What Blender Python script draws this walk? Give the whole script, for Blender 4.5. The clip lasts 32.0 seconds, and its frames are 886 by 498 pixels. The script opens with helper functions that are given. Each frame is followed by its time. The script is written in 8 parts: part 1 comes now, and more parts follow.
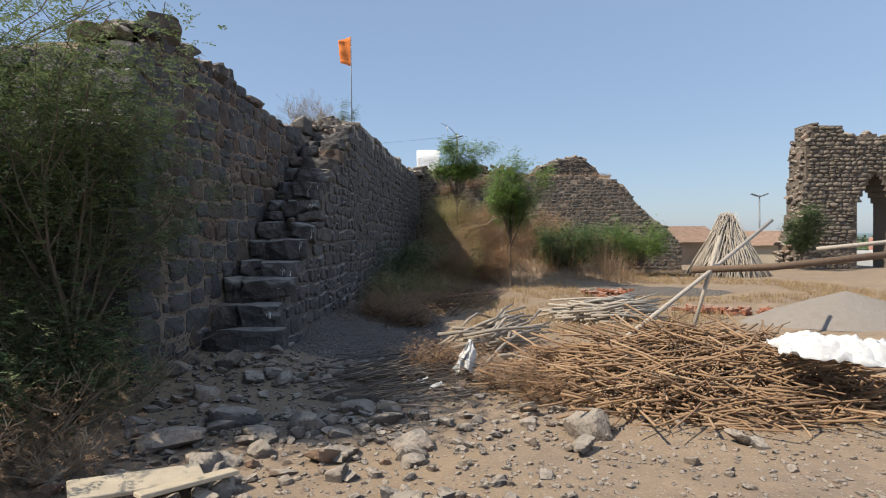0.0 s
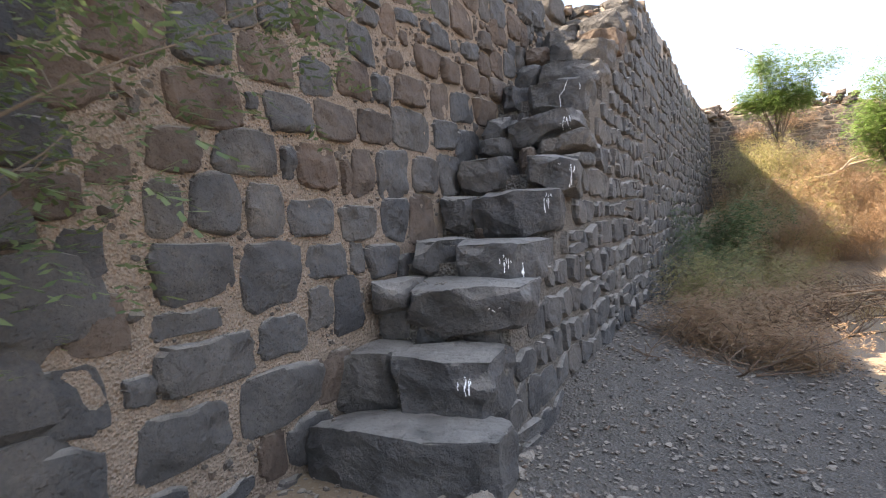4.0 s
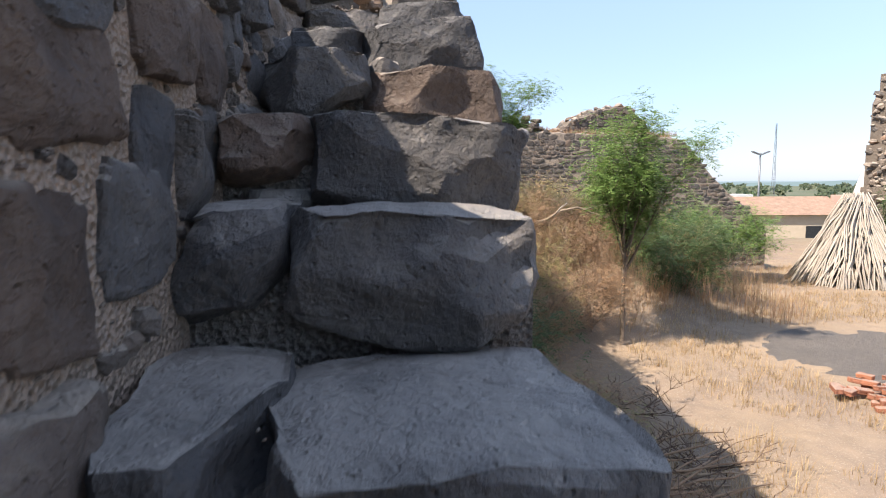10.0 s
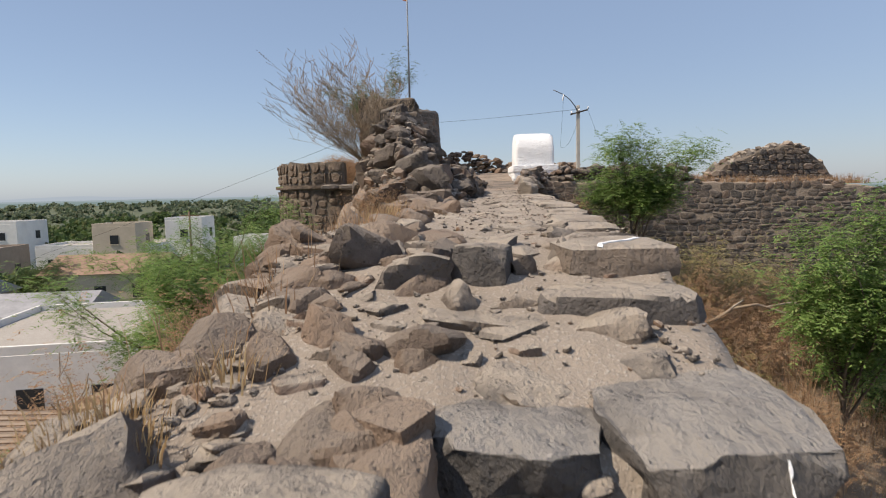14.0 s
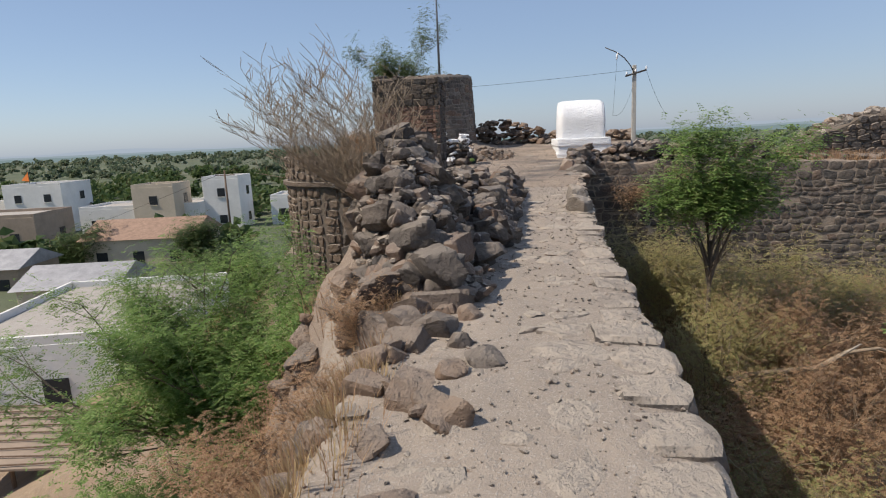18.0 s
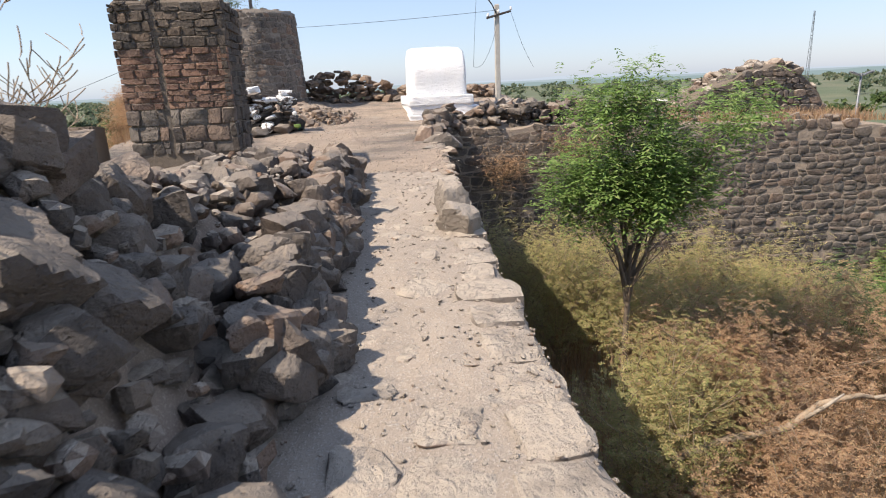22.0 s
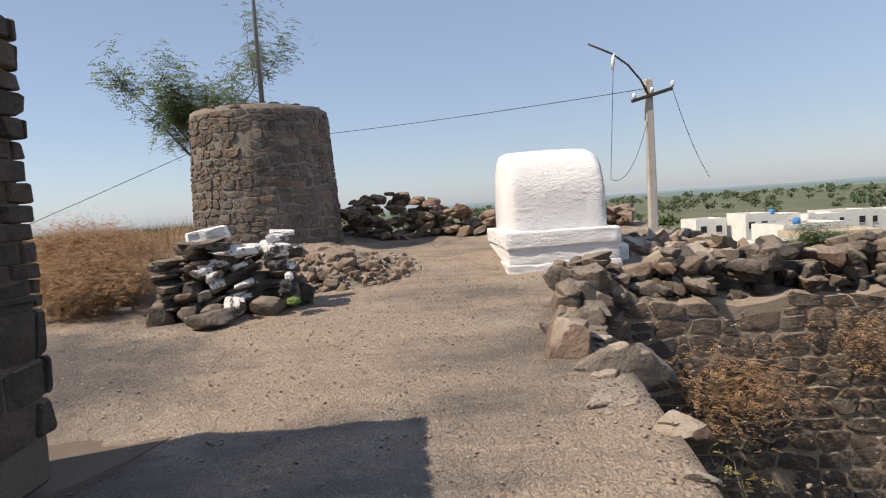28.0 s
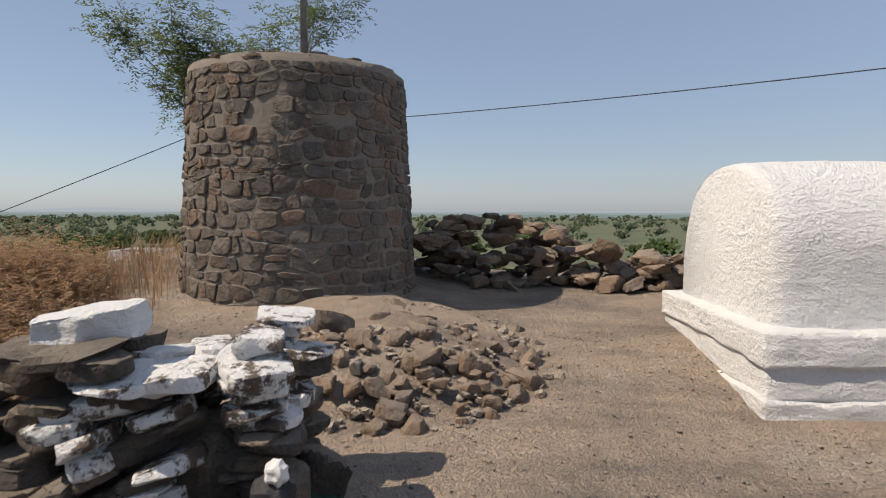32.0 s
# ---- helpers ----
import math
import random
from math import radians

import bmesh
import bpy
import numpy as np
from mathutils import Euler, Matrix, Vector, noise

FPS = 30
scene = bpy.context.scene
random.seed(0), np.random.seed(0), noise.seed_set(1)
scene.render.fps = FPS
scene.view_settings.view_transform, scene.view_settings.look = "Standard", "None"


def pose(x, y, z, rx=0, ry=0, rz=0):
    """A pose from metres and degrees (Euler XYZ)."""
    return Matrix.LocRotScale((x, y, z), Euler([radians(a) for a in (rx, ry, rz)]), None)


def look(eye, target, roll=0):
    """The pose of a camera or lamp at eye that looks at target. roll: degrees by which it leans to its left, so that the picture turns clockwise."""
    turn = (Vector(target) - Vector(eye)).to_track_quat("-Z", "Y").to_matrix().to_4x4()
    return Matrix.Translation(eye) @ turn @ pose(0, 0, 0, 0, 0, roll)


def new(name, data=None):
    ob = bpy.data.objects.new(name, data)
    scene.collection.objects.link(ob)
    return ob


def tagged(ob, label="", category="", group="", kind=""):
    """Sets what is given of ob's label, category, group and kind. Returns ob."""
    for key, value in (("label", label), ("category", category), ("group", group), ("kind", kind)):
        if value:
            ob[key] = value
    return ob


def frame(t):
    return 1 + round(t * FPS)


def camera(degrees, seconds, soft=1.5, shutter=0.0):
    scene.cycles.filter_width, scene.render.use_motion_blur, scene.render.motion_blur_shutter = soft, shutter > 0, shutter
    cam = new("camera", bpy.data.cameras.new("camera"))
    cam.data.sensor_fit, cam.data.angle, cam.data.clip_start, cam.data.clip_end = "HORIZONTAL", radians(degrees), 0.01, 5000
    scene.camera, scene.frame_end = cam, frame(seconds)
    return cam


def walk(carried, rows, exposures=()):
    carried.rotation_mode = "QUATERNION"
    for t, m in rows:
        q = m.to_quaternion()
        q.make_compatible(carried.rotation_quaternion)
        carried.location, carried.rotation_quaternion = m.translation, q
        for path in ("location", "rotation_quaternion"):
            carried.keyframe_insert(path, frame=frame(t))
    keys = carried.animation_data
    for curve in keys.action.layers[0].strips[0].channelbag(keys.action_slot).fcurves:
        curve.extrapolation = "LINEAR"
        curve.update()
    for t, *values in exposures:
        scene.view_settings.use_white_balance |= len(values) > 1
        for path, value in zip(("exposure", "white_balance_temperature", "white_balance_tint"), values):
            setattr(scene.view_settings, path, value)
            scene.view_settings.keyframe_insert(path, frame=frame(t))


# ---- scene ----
cam = camera(74.2, 32.0, soft=1.1, shutter=0.2)
METRES, EYE, TILT, LEAN, TURN = 30.0, 1.6, -1.0, 0.6, 0.0
ROWS = [
    (0.0, 0.0, 0.0, 0.0, 0.0, 0.0, -0.0),
    (0.5, 0.0023, 0.0188, -0.0016, 2.79, -1.17, 0.3),
    (1.0, 0.0029, 0.0402, -0.0022, 7.79, -1.65, 0.22),
    (1.5, 0.0003, 0.0641, -0.0038, 14.82, -1.85, -0.08),
    (2.0, -0.0039, 0.0859, -0.0015, 21.93, -1.88, 0.42),
    (2.5, -0.0096, 0.1076, -0.0008, 23.74, -1.7, 0.89),
    (4.5, -0.0497, 0.188, -0.0042, 24.52, -2.06, 2.82),
    (5.0, -0.0599, 0.207, -0.0034, 21.83, -3.39, 3.02),
    (5.5, -0.0692, 0.2212, -0.0009, 17.7, -4.23, 2.61),
    (6.0, -0.0746, 0.2368, 0.0015, 12.5, -4.03, 2.1),
    (6.5, -0.0814, 0.2488, 0.0063, 6.25, -3.42, 1.69),
    (7.0, -0.085, 0.2573, 0.0151, -1.24, -3.22, -0.47),
    (7.5, -0.0846, 0.2655, 0.0219, -4.56, -2.52, -0.78),
    (8.0, -0.0862, 0.2742, 0.0262, -6.62, -2.6, -0.68),
    (8.5, -0.0868, 0.283, 0.0343, -7.98, -3.58, -0.33),
    (9.0, -0.0836, 0.2931, 0.0414, -8.09, -4.27, -0.32),
    (9.5, -0.0838, 0.3015, 0.043, -7.32, -4.56, 0.14),
    (10.0, -0.0826, 0.3109, 0.0501, -7.4, -5.29, -0.07),
    (10.5, -0.0784, 0.319, 0.0567, -6.96, -5.31, -0.38),
    (11.0, -0.0818, 0.3295, 0.0621, -5.57, -4.57, -0.18),
    (11.5, -0.0833, 0.3376, 0.0716, -5.12, -4.38, -0.91),
    (12.0, -0.0825, 0.3497, 0.0793, -2.84, -4.5, -0.4),
    (12.5, -0.0845, 0.3575, 0.0854, 2.34, -4.36, 0.82),
    (13.0, -0.0871, 0.3666, 0.0931, 3.91, -4.24, 0.78),
    (13.5, -0.0867, 0.3751, 0.0977, 3.75, -4.15, 0.94),
    (14.0, -0.0878, 0.3853, 0.1039, 3.62, -4.56, 0.62),
    (14.5, -0.0904, 0.3946, 0.1113, 3.35, -5.92, -0.09),
    (15.0, -0.0869, 0.404, 0.1173, 4.02, -6.08, 0.32),
    (15.5, -0.0884, 0.4125, 0.1182, 7.84, -6.72, 0.5),
    (17.5, -0.0889, 0.4471, 0.137, 8.0, -8.88, 1.69),
    (18.0, -0.0861, 0.4606, 0.1393, 7.48, -9.8, 1.84),
    (18.5, -0.0877, 0.4725, 0.1421, 4.36, -10.12, 1.13),
    (19.0, -0.0903, 0.4838, 0.1437, 0.18, -9.61, 1.07),
    (19.5, -0.0892, 0.4988, 0.1442, -3.62, -9.41, 1.26),
    (20.0, -0.0893, 0.5149, 0.1421, -6.53, -9.79, 1.44),
    (20.5, -0.089, 0.5315, 0.1442, -7.58, -9.79, 1.56),
    (21.0, -0.0856, 0.5487, 0.145, -8.0, -10.33, 1.55),
    (21.5, -0.0849, 0.5674, 0.144, -7.46, -13.0, 1.58),
    (22.0, -0.082, 0.5836, 0.1442, -7.06, -14.69, 1.9),
    (22.5, -0.0803, 0.6001, 0.1448, -7.73, -14.39, 1.68),
    (23.0, -0.0827, 0.6166, 0.1461, -10.06, -13.75, 1.22),
    (23.5, -0.0797, 0.6331, 0.1472, -12.72, -13.08, 1.08),
    (24.0, -0.0791, 0.6492, 0.1482, -13.65, -12.0, 1.12),
    (24.5, -0.0778, 0.6651, 0.149, -13.23, -11.17, 1.51),
    (25.0, -0.0772, 0.6829, 0.15, -10.0, -10.51, 1.85),
    (25.5, -0.0787, 0.7012, 0.1519, -7.35, -9.11, 2.33),
    (26.0, -0.0782, 0.7207, 0.1523, -5.3, -7.02, 2.72),
    (26.5, -0.0793, 0.7398, 0.1523, -4.75, -4.36, 3.28),
    (28.5, -0.0804, 0.8112, 0.1535, 0.53, -3.16, 2.8),
    (29.0, -0.0814, 0.8294, 0.1546, 0.0, -3.01, 1.73),
    (29.5, -0.0791, 0.8464, 0.1548, -0.7, -2.76, 1.17),
    (30.0, -0.0827, 0.863, 0.1561, 3.82, -3.17, 0.29),
    (30.5, -0.0891, 0.8796, 0.1589, 8.29, -3.32, -0.6),
    (31.0, -0.0948, 0.8954, 0.1596, 8.8, -3.47, -0.32),
    (31.5, -0.0997, 0.9092, 0.1613, 7.93, -3.61, -0.31),
    (32.0, -0.1051, 0.9228, 0.1657, 5.51, -2.7, -0.79),
]
EXPOSURES = [(0.0, 0.3, 6900, 10), (2.0, 0.88, 7500, 14), (4.5, 2.15, 8100, 15), (5.5, 2.0, 8100, 15), (6.5, 1.7, 7700, 14), (7.2, 1.4, 7100, 12), (8.0, 1.12, 6900, 14), (9.0, 1.15, 6850, 15), (11.0, 1.0, 6800, 15), (12.0, 0.6, 7700, 14), (13.0, 0.34, 7600, 14), (14.0, 0.15, 7200, 14), (15.0, 0.0, 6800, 13), (18.0, 0.05, 6800, 13), (20.0, 0.33, 6900, 14), (21.0, 0.4, 7000, 14), (22.0, 0.72, 7050, 15), (24.0, 0.55, 7000, 17), (26.0, 0.3, 7200, 17), (29.0, 0.28, 7500, 14), (32.0, 0.04, 7500, 14)]
walk(cam, [(t, pose(0, 0, EYE, TILT, LEAN, TURN) @ pose(METRES * x, METRES * y, METRES * z, 90 + pitch, roll, yaw)) for t, x, y, z, yaw, pitch, roll in ROWS], EXPOSURES)

# ---- light: a clear, dusty dry-season sky and one low-afternoon sun from the village side ----
SUN_TO = Vector((-0.60, -0.22, 0.77)).normalized()
world = bpy.data.worlds.new("sky")
scene.world = world
world.use_nodes = True
wn = world.node_tree.nodes
sky = wn.new("ShaderNodeTexSky")
sky.sky_type = "NISHITA"
sky.sun_disc = False
sky.sun_elevation = math.asin(SUN_TO.z)
sky.sun_rotation = -math.atan2(SUN_TO.x, SUN_TO.y)
sky.altitude, sky.air_density, sky.dust_density, sky.ozone_density = 300.0, 1.0, 0.9, 3.2
wn["Background"].inputs["Strength"].default_value = 0.108
# dust haze evens the blue out
haze = wn.new("ShaderNodeMix")
haze.data_type = "RGBA"
haze.inputs[0].default_value = 0.42
haze.inputs[7].default_value = (3.15, 4.5, 6.9, 1.0)
world.node_tree.links.new(sky.outputs["Color"], haze.inputs[6])
world.node_tree.links.new(haze.outputs[2], wn["Background"].inputs["Color"])
sun_data = bpy.data.lights.new("sun", "SUN")
sun_data.energy, sun_data.angle, sun_data.color = 5.0, radians(0.6), (1.0, 0.93, 0.82)
sun = new("sun", sun_data)
sun.matrix_world = look(SUN_TO * 60, (0, 0, 0))

# ---- materials ----
def material(name, rough=0.9, metal=0.0):
    m = bpy.data.materials.new(name)
    m.use_nodes = True
    nt = m.node_tree
    bsdf = nt.nodes["Principled BSDF"]
    bsdf.inputs["Roughness"].default_value = rough
    bsdf.inputs["Metallic"].default_value = metal
    bsdf.inputs["Specular IOR Level"].default_value = 0.25
    return m, nt, bsdf


def node(nt, kind, **inputs):
    n = nt.nodes.new(kind)
    for key, value in inputs.items():
        n.inputs[key.replace("_", " ")].default_value = value
    return n


def coords(nt, world_space):
    if world_space:
        return nt.nodes.new("ShaderNodeNewGeometry").outputs["Position"]
    return nt.nodes.new("ShaderNodeTexCoord").outputs["Object"]


def noise_fac(nt, vec, scale, detail=4.0, rough=0.55, lo=0.3, hi=0.7):
    n = node(nt, "ShaderNodeTexNoise", Scale=scale, Detail=detail, Roughness=rough)
    nt.links.new(vec, n.inputs["Vector"])
    r = node(nt, "ShaderNodeMapRange", From_Min=lo, From_Max=hi)
    nt.links.new(n.outputs["Fac"], r.inputs["Value"])
    return r.outputs["Result"]


def mix(nt, fac, a, b):
    n = nt.nodes.new("ShaderNodeMix")
    n.data_type = "RGBA"
    for k, v in ((0, fac), (6, a), (7, b)):
        if isinstance(v, (tuple, list)):
            n.inputs[k].default_value = (*v, 1.0) if len(v) == 3 else v
        elif isinstance(v, (int, float)):
            n.inputs[k].default_value = v
        else:
            nt.links.new(v, n.inputs[k])
    return n.outputs[2]


def ramp(nt, fac, stops):
    r = nt.nodes.new("ShaderNodeValToRGB")
    e = r.color_ramp.elements
    while len(e) < len(stops):
        e.new(0.5)
    for k, (p, c) in zip(e, stops):
        k.position, k.color = p, (*c, 1.0)
    nt.links.new(fac, r.inputs["Fac"])
    return r.outputs["Color"]


def times(nt, a, b, op="MULTIPLY"):
    n = nt.nodes.new("ShaderNodeMath")
    n.operation = op
    n.use_clamp = True
    for k, v in ((0, a), (1, b)):
        if isinstance(v, (int, float)):
            n.inputs[k].default_value = v
        else:
            nt.links.new(v, n.inputs[k])
    return n.outputs[0]


def bump(nt, bsdf, height, strength=0.5, distance=0.02):
    b = node(nt, "ShaderNodeBump", Strength=strength, Distance=distance)
    nt.links.new(height, b.inputs["Height"])
    nt.links.new(b.outputs["Normal"], bsdf.inputs["Normal"])


def per_piece(nt, island=False):
    if island:
        return nt.nodes.new("ShaderNodeNewGeometry").outputs["Random Per Island"]
    return nt.nodes.new("ShaderNodeObjectInfo").outputs["Random"]


def stone_mat(name, stops, island=False, dust=0.5, dust_col=(0.4, 0.345, 0.285), grain=9.0, splash=False, rough=0.85, spec=0.25, deep=0.55):
    """Weathered stone: a tint for each piece, mottling, pits, and settled dust on upward faces."""
    m, nt, bsdf = material(name, rough)
    bsdf.inputs["Specular IOR Level"].default_value = spec
    vec = coords(nt, True)
    tint = ramp(nt, per_piece(nt, island), stops)
    big = noise_fac(nt, vec, grain * 0.35, 5.0, 0.6)
    fine = noise_fac(nt, vec, grain * 5.0, 6.0, 0.65)
    dark = mix(nt, deep, tint, (0.028, 0.027, 0.028))
    lite = mix(nt, 0.3, tint, (0.32, 0.27, 0.22))
    col = mix(nt, big, dark, mix(nt, fine, tint, lite))
    pits = node(nt, "ShaderNodeTexVoronoi", Scale=grain * 4.0)
    nt.links.new(vec, pits.inputs["Vector"])
    pit = node(nt, "ShaderNodeMapRange", From_Min=0.05, From_Max=0.22)
    nt.links.new(pits.outputs["Distance"], pit.inputs["Value"])
    geo = nt.nodes.new("ShaderNodeNewGeometry")
    up = nt.nodes.new("ShaderNodeSeparateXYZ")
    nt.links.new(geo.outputs["Normal"], up.inputs["Vector"])
    lie = node(nt, "ShaderNodeMapRange", From_Min=0.45, From_Max=0.9, To_Max=min(1.0, dust * 1.35))
    nt.links.new(up.outputs["Z"], lie.inputs["Value"])
    patch = noise_fac(nt, vec, 4.0, 5.0, 0.6, 0.2, 0.5)
    col = mix(nt, times(nt, lie.outputs["Result"], patch), col, dust_col)
    if splash:
        gen = nt.nodes.new("ShaderNodeTexCoord").outputs["Generated"]
        xyz = nt.nodes.new("ShaderNodeSeparateXYZ")
        nt.links.new(gen, xyz.inputs["Vector"])
        st = nt.nodes.new("ShaderNodeVectorMath")
        st.operation = "MULTIPLY"
        st.inputs[1].default_value = (20.0, 8.0, 2.5)
        nt.links.new(vec, st.inputs[0])
        drip = noise_fac(nt, st.outputs["Vector"], 2.0, 4.0, 0.6, 0.6, 0.63)
        band = node(nt, "ShaderNodeMapRange", From_Min=0.72, From_Max=0.78)
        nt.links.new(xyz.outputs["X"], band.inputs["Value"])
        end = node(nt, "ShaderNodeMapRange", From_Min=0.97, From_Max=0.93)
        nt.links.new(xyz.outputs["X"], end.inputs["Value"])
        front = node(nt, "ShaderNodeMapRange", From_Min=0.3, From_Max=0.25)
        nt.links.new(xyz.outputs["Y"], front.inputs["Value"])
        on = times(nt, times(nt, band.outputs["Result"], end.outputs["Result"]), times(nt, drip, front.outputs["Result"]))
        col = mix(nt, on, col, (0.72, 0.73, 0.74))
    nt.links.new(col, bsdf.inputs["Base Color"])
    mid = noise_fac(nt, vec, grain * 1.6, 7.0, 0.68, 0.25, 0.75)
    crag = node(nt, "ShaderNodeTexNoise", Scale=grain * 0.9, Detail=2.0, Roughness=0.45)
    nt.links.new(vec, crag.inputs["Vector"])
    off = times(nt, crag.outputs["Fac"], 0.5, "SUBTRACT")
    nt.nodes[-1].use_clamp = False
    ridge = times(nt, nt.nodes[-1].outputs[0], 0.0, "ABSOLUTE")
    broad = node(nt, "ShaderNodeBump", Strength=0.8, Distance=0.075)
    nt.links.new(ridge, broad.inputs["Height"])
    bump(nt, bsdf, times(nt, times(nt, mid, 0.65), times(nt, times(nt, fine, 0.2), times(nt, pit.outputs["Result"], 0.3), "ADD"), "ADD"), 1.0, 0.032)
    nt.links.new(broad.outputs["Normal"], [n for n in nt.nodes if n.bl_idname == "ShaderNodeBump"][-1].inputs["Normal"])
    return m


BASALT = ((0.0, (0.056, 0.058, 0.063)), (0.3, (0.082, 0.084, 0.089)), (0.6, (0.1, 0.098, 0.098)), (0.85, (0.118, 0.107, 0.098)), (1.0, (0.07, 0.072, 0.078)))
RUBBLE = ((0.0, (0.11, 0.103, 0.1)), (0.3, (0.18, 0.15, 0.125)), (0.55, (0.24, 0.19, 0.15)), (0.75, (0.13, 0.12, 0.115)), (0.9, (0.31, 0.19, 0.125)), (1.0, (0.3, 0.25, 0.205)))
m_basalt = stone_mat("dark basalt block", BASALT, dust=0.62, dust_col=(0.36, 0.33, 0.295), rough=0.66, spec=0.35)
m_basalt_brown = stone_mat("brown basalt block", ((0.0, (0.12, 0.085, 0.066)), (0.5, (0.155, 0.105, 0.078)), (1.0, (0.1, 0.082, 0.072))), dust=0.5, rough=0.75)
m_basalt_j = stone_mat("dark basalt masonry", BASALT, island=True, dust=0.55, rough=0.62, spec=0.45)
CURTAIN = ((0.0, (0.115, 0.1, 0.09)), (0.3, (0.165, 0.135, 0.112)), (0.6, (0.095, 0.088, 0.083)), (0.85, (0.21, 0.15, 0.115)), (1.0, (0.14, 0.118, 0.1)))
m_curtain = stone_mat("brown curtain stone", CURTAIN, dust=0.5)
m_curtain_j = stone_mat("brown curtain masonry", CURTAIN, island=True, dust=0.5)
m_kerb = stone_mat("dusty edge stone", ((0.0, (0.2, 0.17, 0.145)), (0.5, (0.26, 0.22, 0.185)), (1.0, (0.17, 0.15, 0.135))), dust=0.85)
m_rubble = stone_mat("loose basalt rubble", RUBBLE, dust=0.75, deep=0.35)
HEAPED = ((0.0, (0.078, 0.067, 0.06)), (0.35, (0.15, 0.118, 0.096)), (0.65, (0.1, 0.087, 0.078)), (0.8, (0.24, 0.15, 0.102)), (1.0, (0.18, 0.15, 0.128)))
m_heap = stone_mat("dark heaped basalt", HEAPED, dust=0.3, rough=0.75)
m_rubble_j = stone_mat("small basalt rubble", RUBBLE, island=True, dust=0.75)
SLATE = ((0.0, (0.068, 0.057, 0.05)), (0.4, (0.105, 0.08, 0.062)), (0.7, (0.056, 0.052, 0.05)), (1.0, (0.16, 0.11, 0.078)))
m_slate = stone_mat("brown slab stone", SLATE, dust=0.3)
m_brown_rock = stone_mat("brown fallen stone", ((0.0, (0.2, 0.14, 0.1)), (0.5, (0.27, 0.185, 0.13)), (1.0, (0.15, 0.12, 0.1))), dust=0.25, deep=0.35)
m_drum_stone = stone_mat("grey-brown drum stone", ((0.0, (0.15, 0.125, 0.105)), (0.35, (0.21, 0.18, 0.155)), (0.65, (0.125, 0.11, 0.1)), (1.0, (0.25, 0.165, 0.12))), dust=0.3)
m_drum_stone_j = stone_mat("grey-brown masonry", ((0.0, (0.14, 0.12, 0.1)), (0.35, (0.2, 0.175, 0.15)), (0.65, (0.12, 0.108, 0.1)), (1.0, (0.24, 0.16, 0.12))), island=True, dust=0.3)
m_tower_stone_j = stone_mat("pale rubble masonry", ((0.0, (0.22, 0.18, 0.14)), (0.5, (0.3, 0.25, 0.2)), (1.0, (0.16, 0.13, 0.11))), island=True, dust=0.3)
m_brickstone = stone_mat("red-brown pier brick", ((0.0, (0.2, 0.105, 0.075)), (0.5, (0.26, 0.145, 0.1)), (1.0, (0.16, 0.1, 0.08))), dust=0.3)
m_redbrick = stone_mat("orange fired brick", ((0.0, (0.5, 0.18, 0.09)), (1.0, (0.42, 0.16, 0.09))), dust=0.4)


def earth_mat(name, base, alt, speck, scale=1.0, rough=0.95, pebble=0.0):
    m, nt, bsdf = material(name, rough)
    vec = coords(nt, True)
    a = noise_fac(nt, vec, 0.7 * scale, 6.0, 0.6)
    b = noise_fac(nt, vec, 6.0 * scale, 8.0, 0.7)
    c = noise_fac(nt, vec, 60.0 * scale, 4.0, 0.6, 0.52, 0.72)
    col = mix(nt, c, mix(nt, b, mix(nt, a, base, alt), mix(nt, 0.35, base, (0.1, 0.075, 0.055))), speck)
    nt.links.new(col, bsdf.inputs["Base Color"])
    height = times(nt, times(nt, b, 0.6), times(nt, c, 0.4), "ADD")
    if pebble:
        lump = node(nt, "ShaderNodeTexVoronoi", Scale=pebble)
        nt.links.new(vec, lump.inputs["Vector"])
        height = times(nt, times(nt, height, 0.5), times(nt, lump.outputs["Distance"], 0.5), "ADD")
    bump(nt, bsdf, height, 1.0 if pebble else 0.6, 4.0 / pebble if pebble else 0.03)
    return m


m_mortar = earth_mat("lime mortar", (0.4, 0.305, 0.235), (0.28, 0.22, 0.175), (0.5, 0.42, 0.35), 1.3, pebble=75.0)
m_mortar_dark = earth_mat("dark joint mortar", (0.17, 0.14, 0.112), (0.11, 0.092, 0.078), (0.24, 0.2, 0.16), 2.0)
m_mortar_mid = earth_mat("weathered joint mortar", (0.33, 0.27, 0.215), (0.24, 0.195, 0.16), (0.4, 0.34, 0.28), 2.0)
m_path = earth_mat("trodden pale earth", (0.36, 0.305, 0.25), (0.265, 0.23, 0.195), (0.47, 0.42, 0.365), 1.4)
m_slope = earth_mat("stony brown earth", (0.29, 0.225, 0.175), (0.22, 0.175, 0.14), (0.42, 0.36, 0.3), 1.6)
m_gravel = earth_mat("grey gravel dust", (0.19, 0.172, 0.155), (0.25, 0.22, 0.185), (0.4, 0.36, 0.32), 1.6, pebble=50.0)
m_roof_earth = earth_mat("old concrete", (0.42, 0.39, 0.35), (0.33, 0.31, 0.28), (0.5, 0.47, 0.43), 0.6)


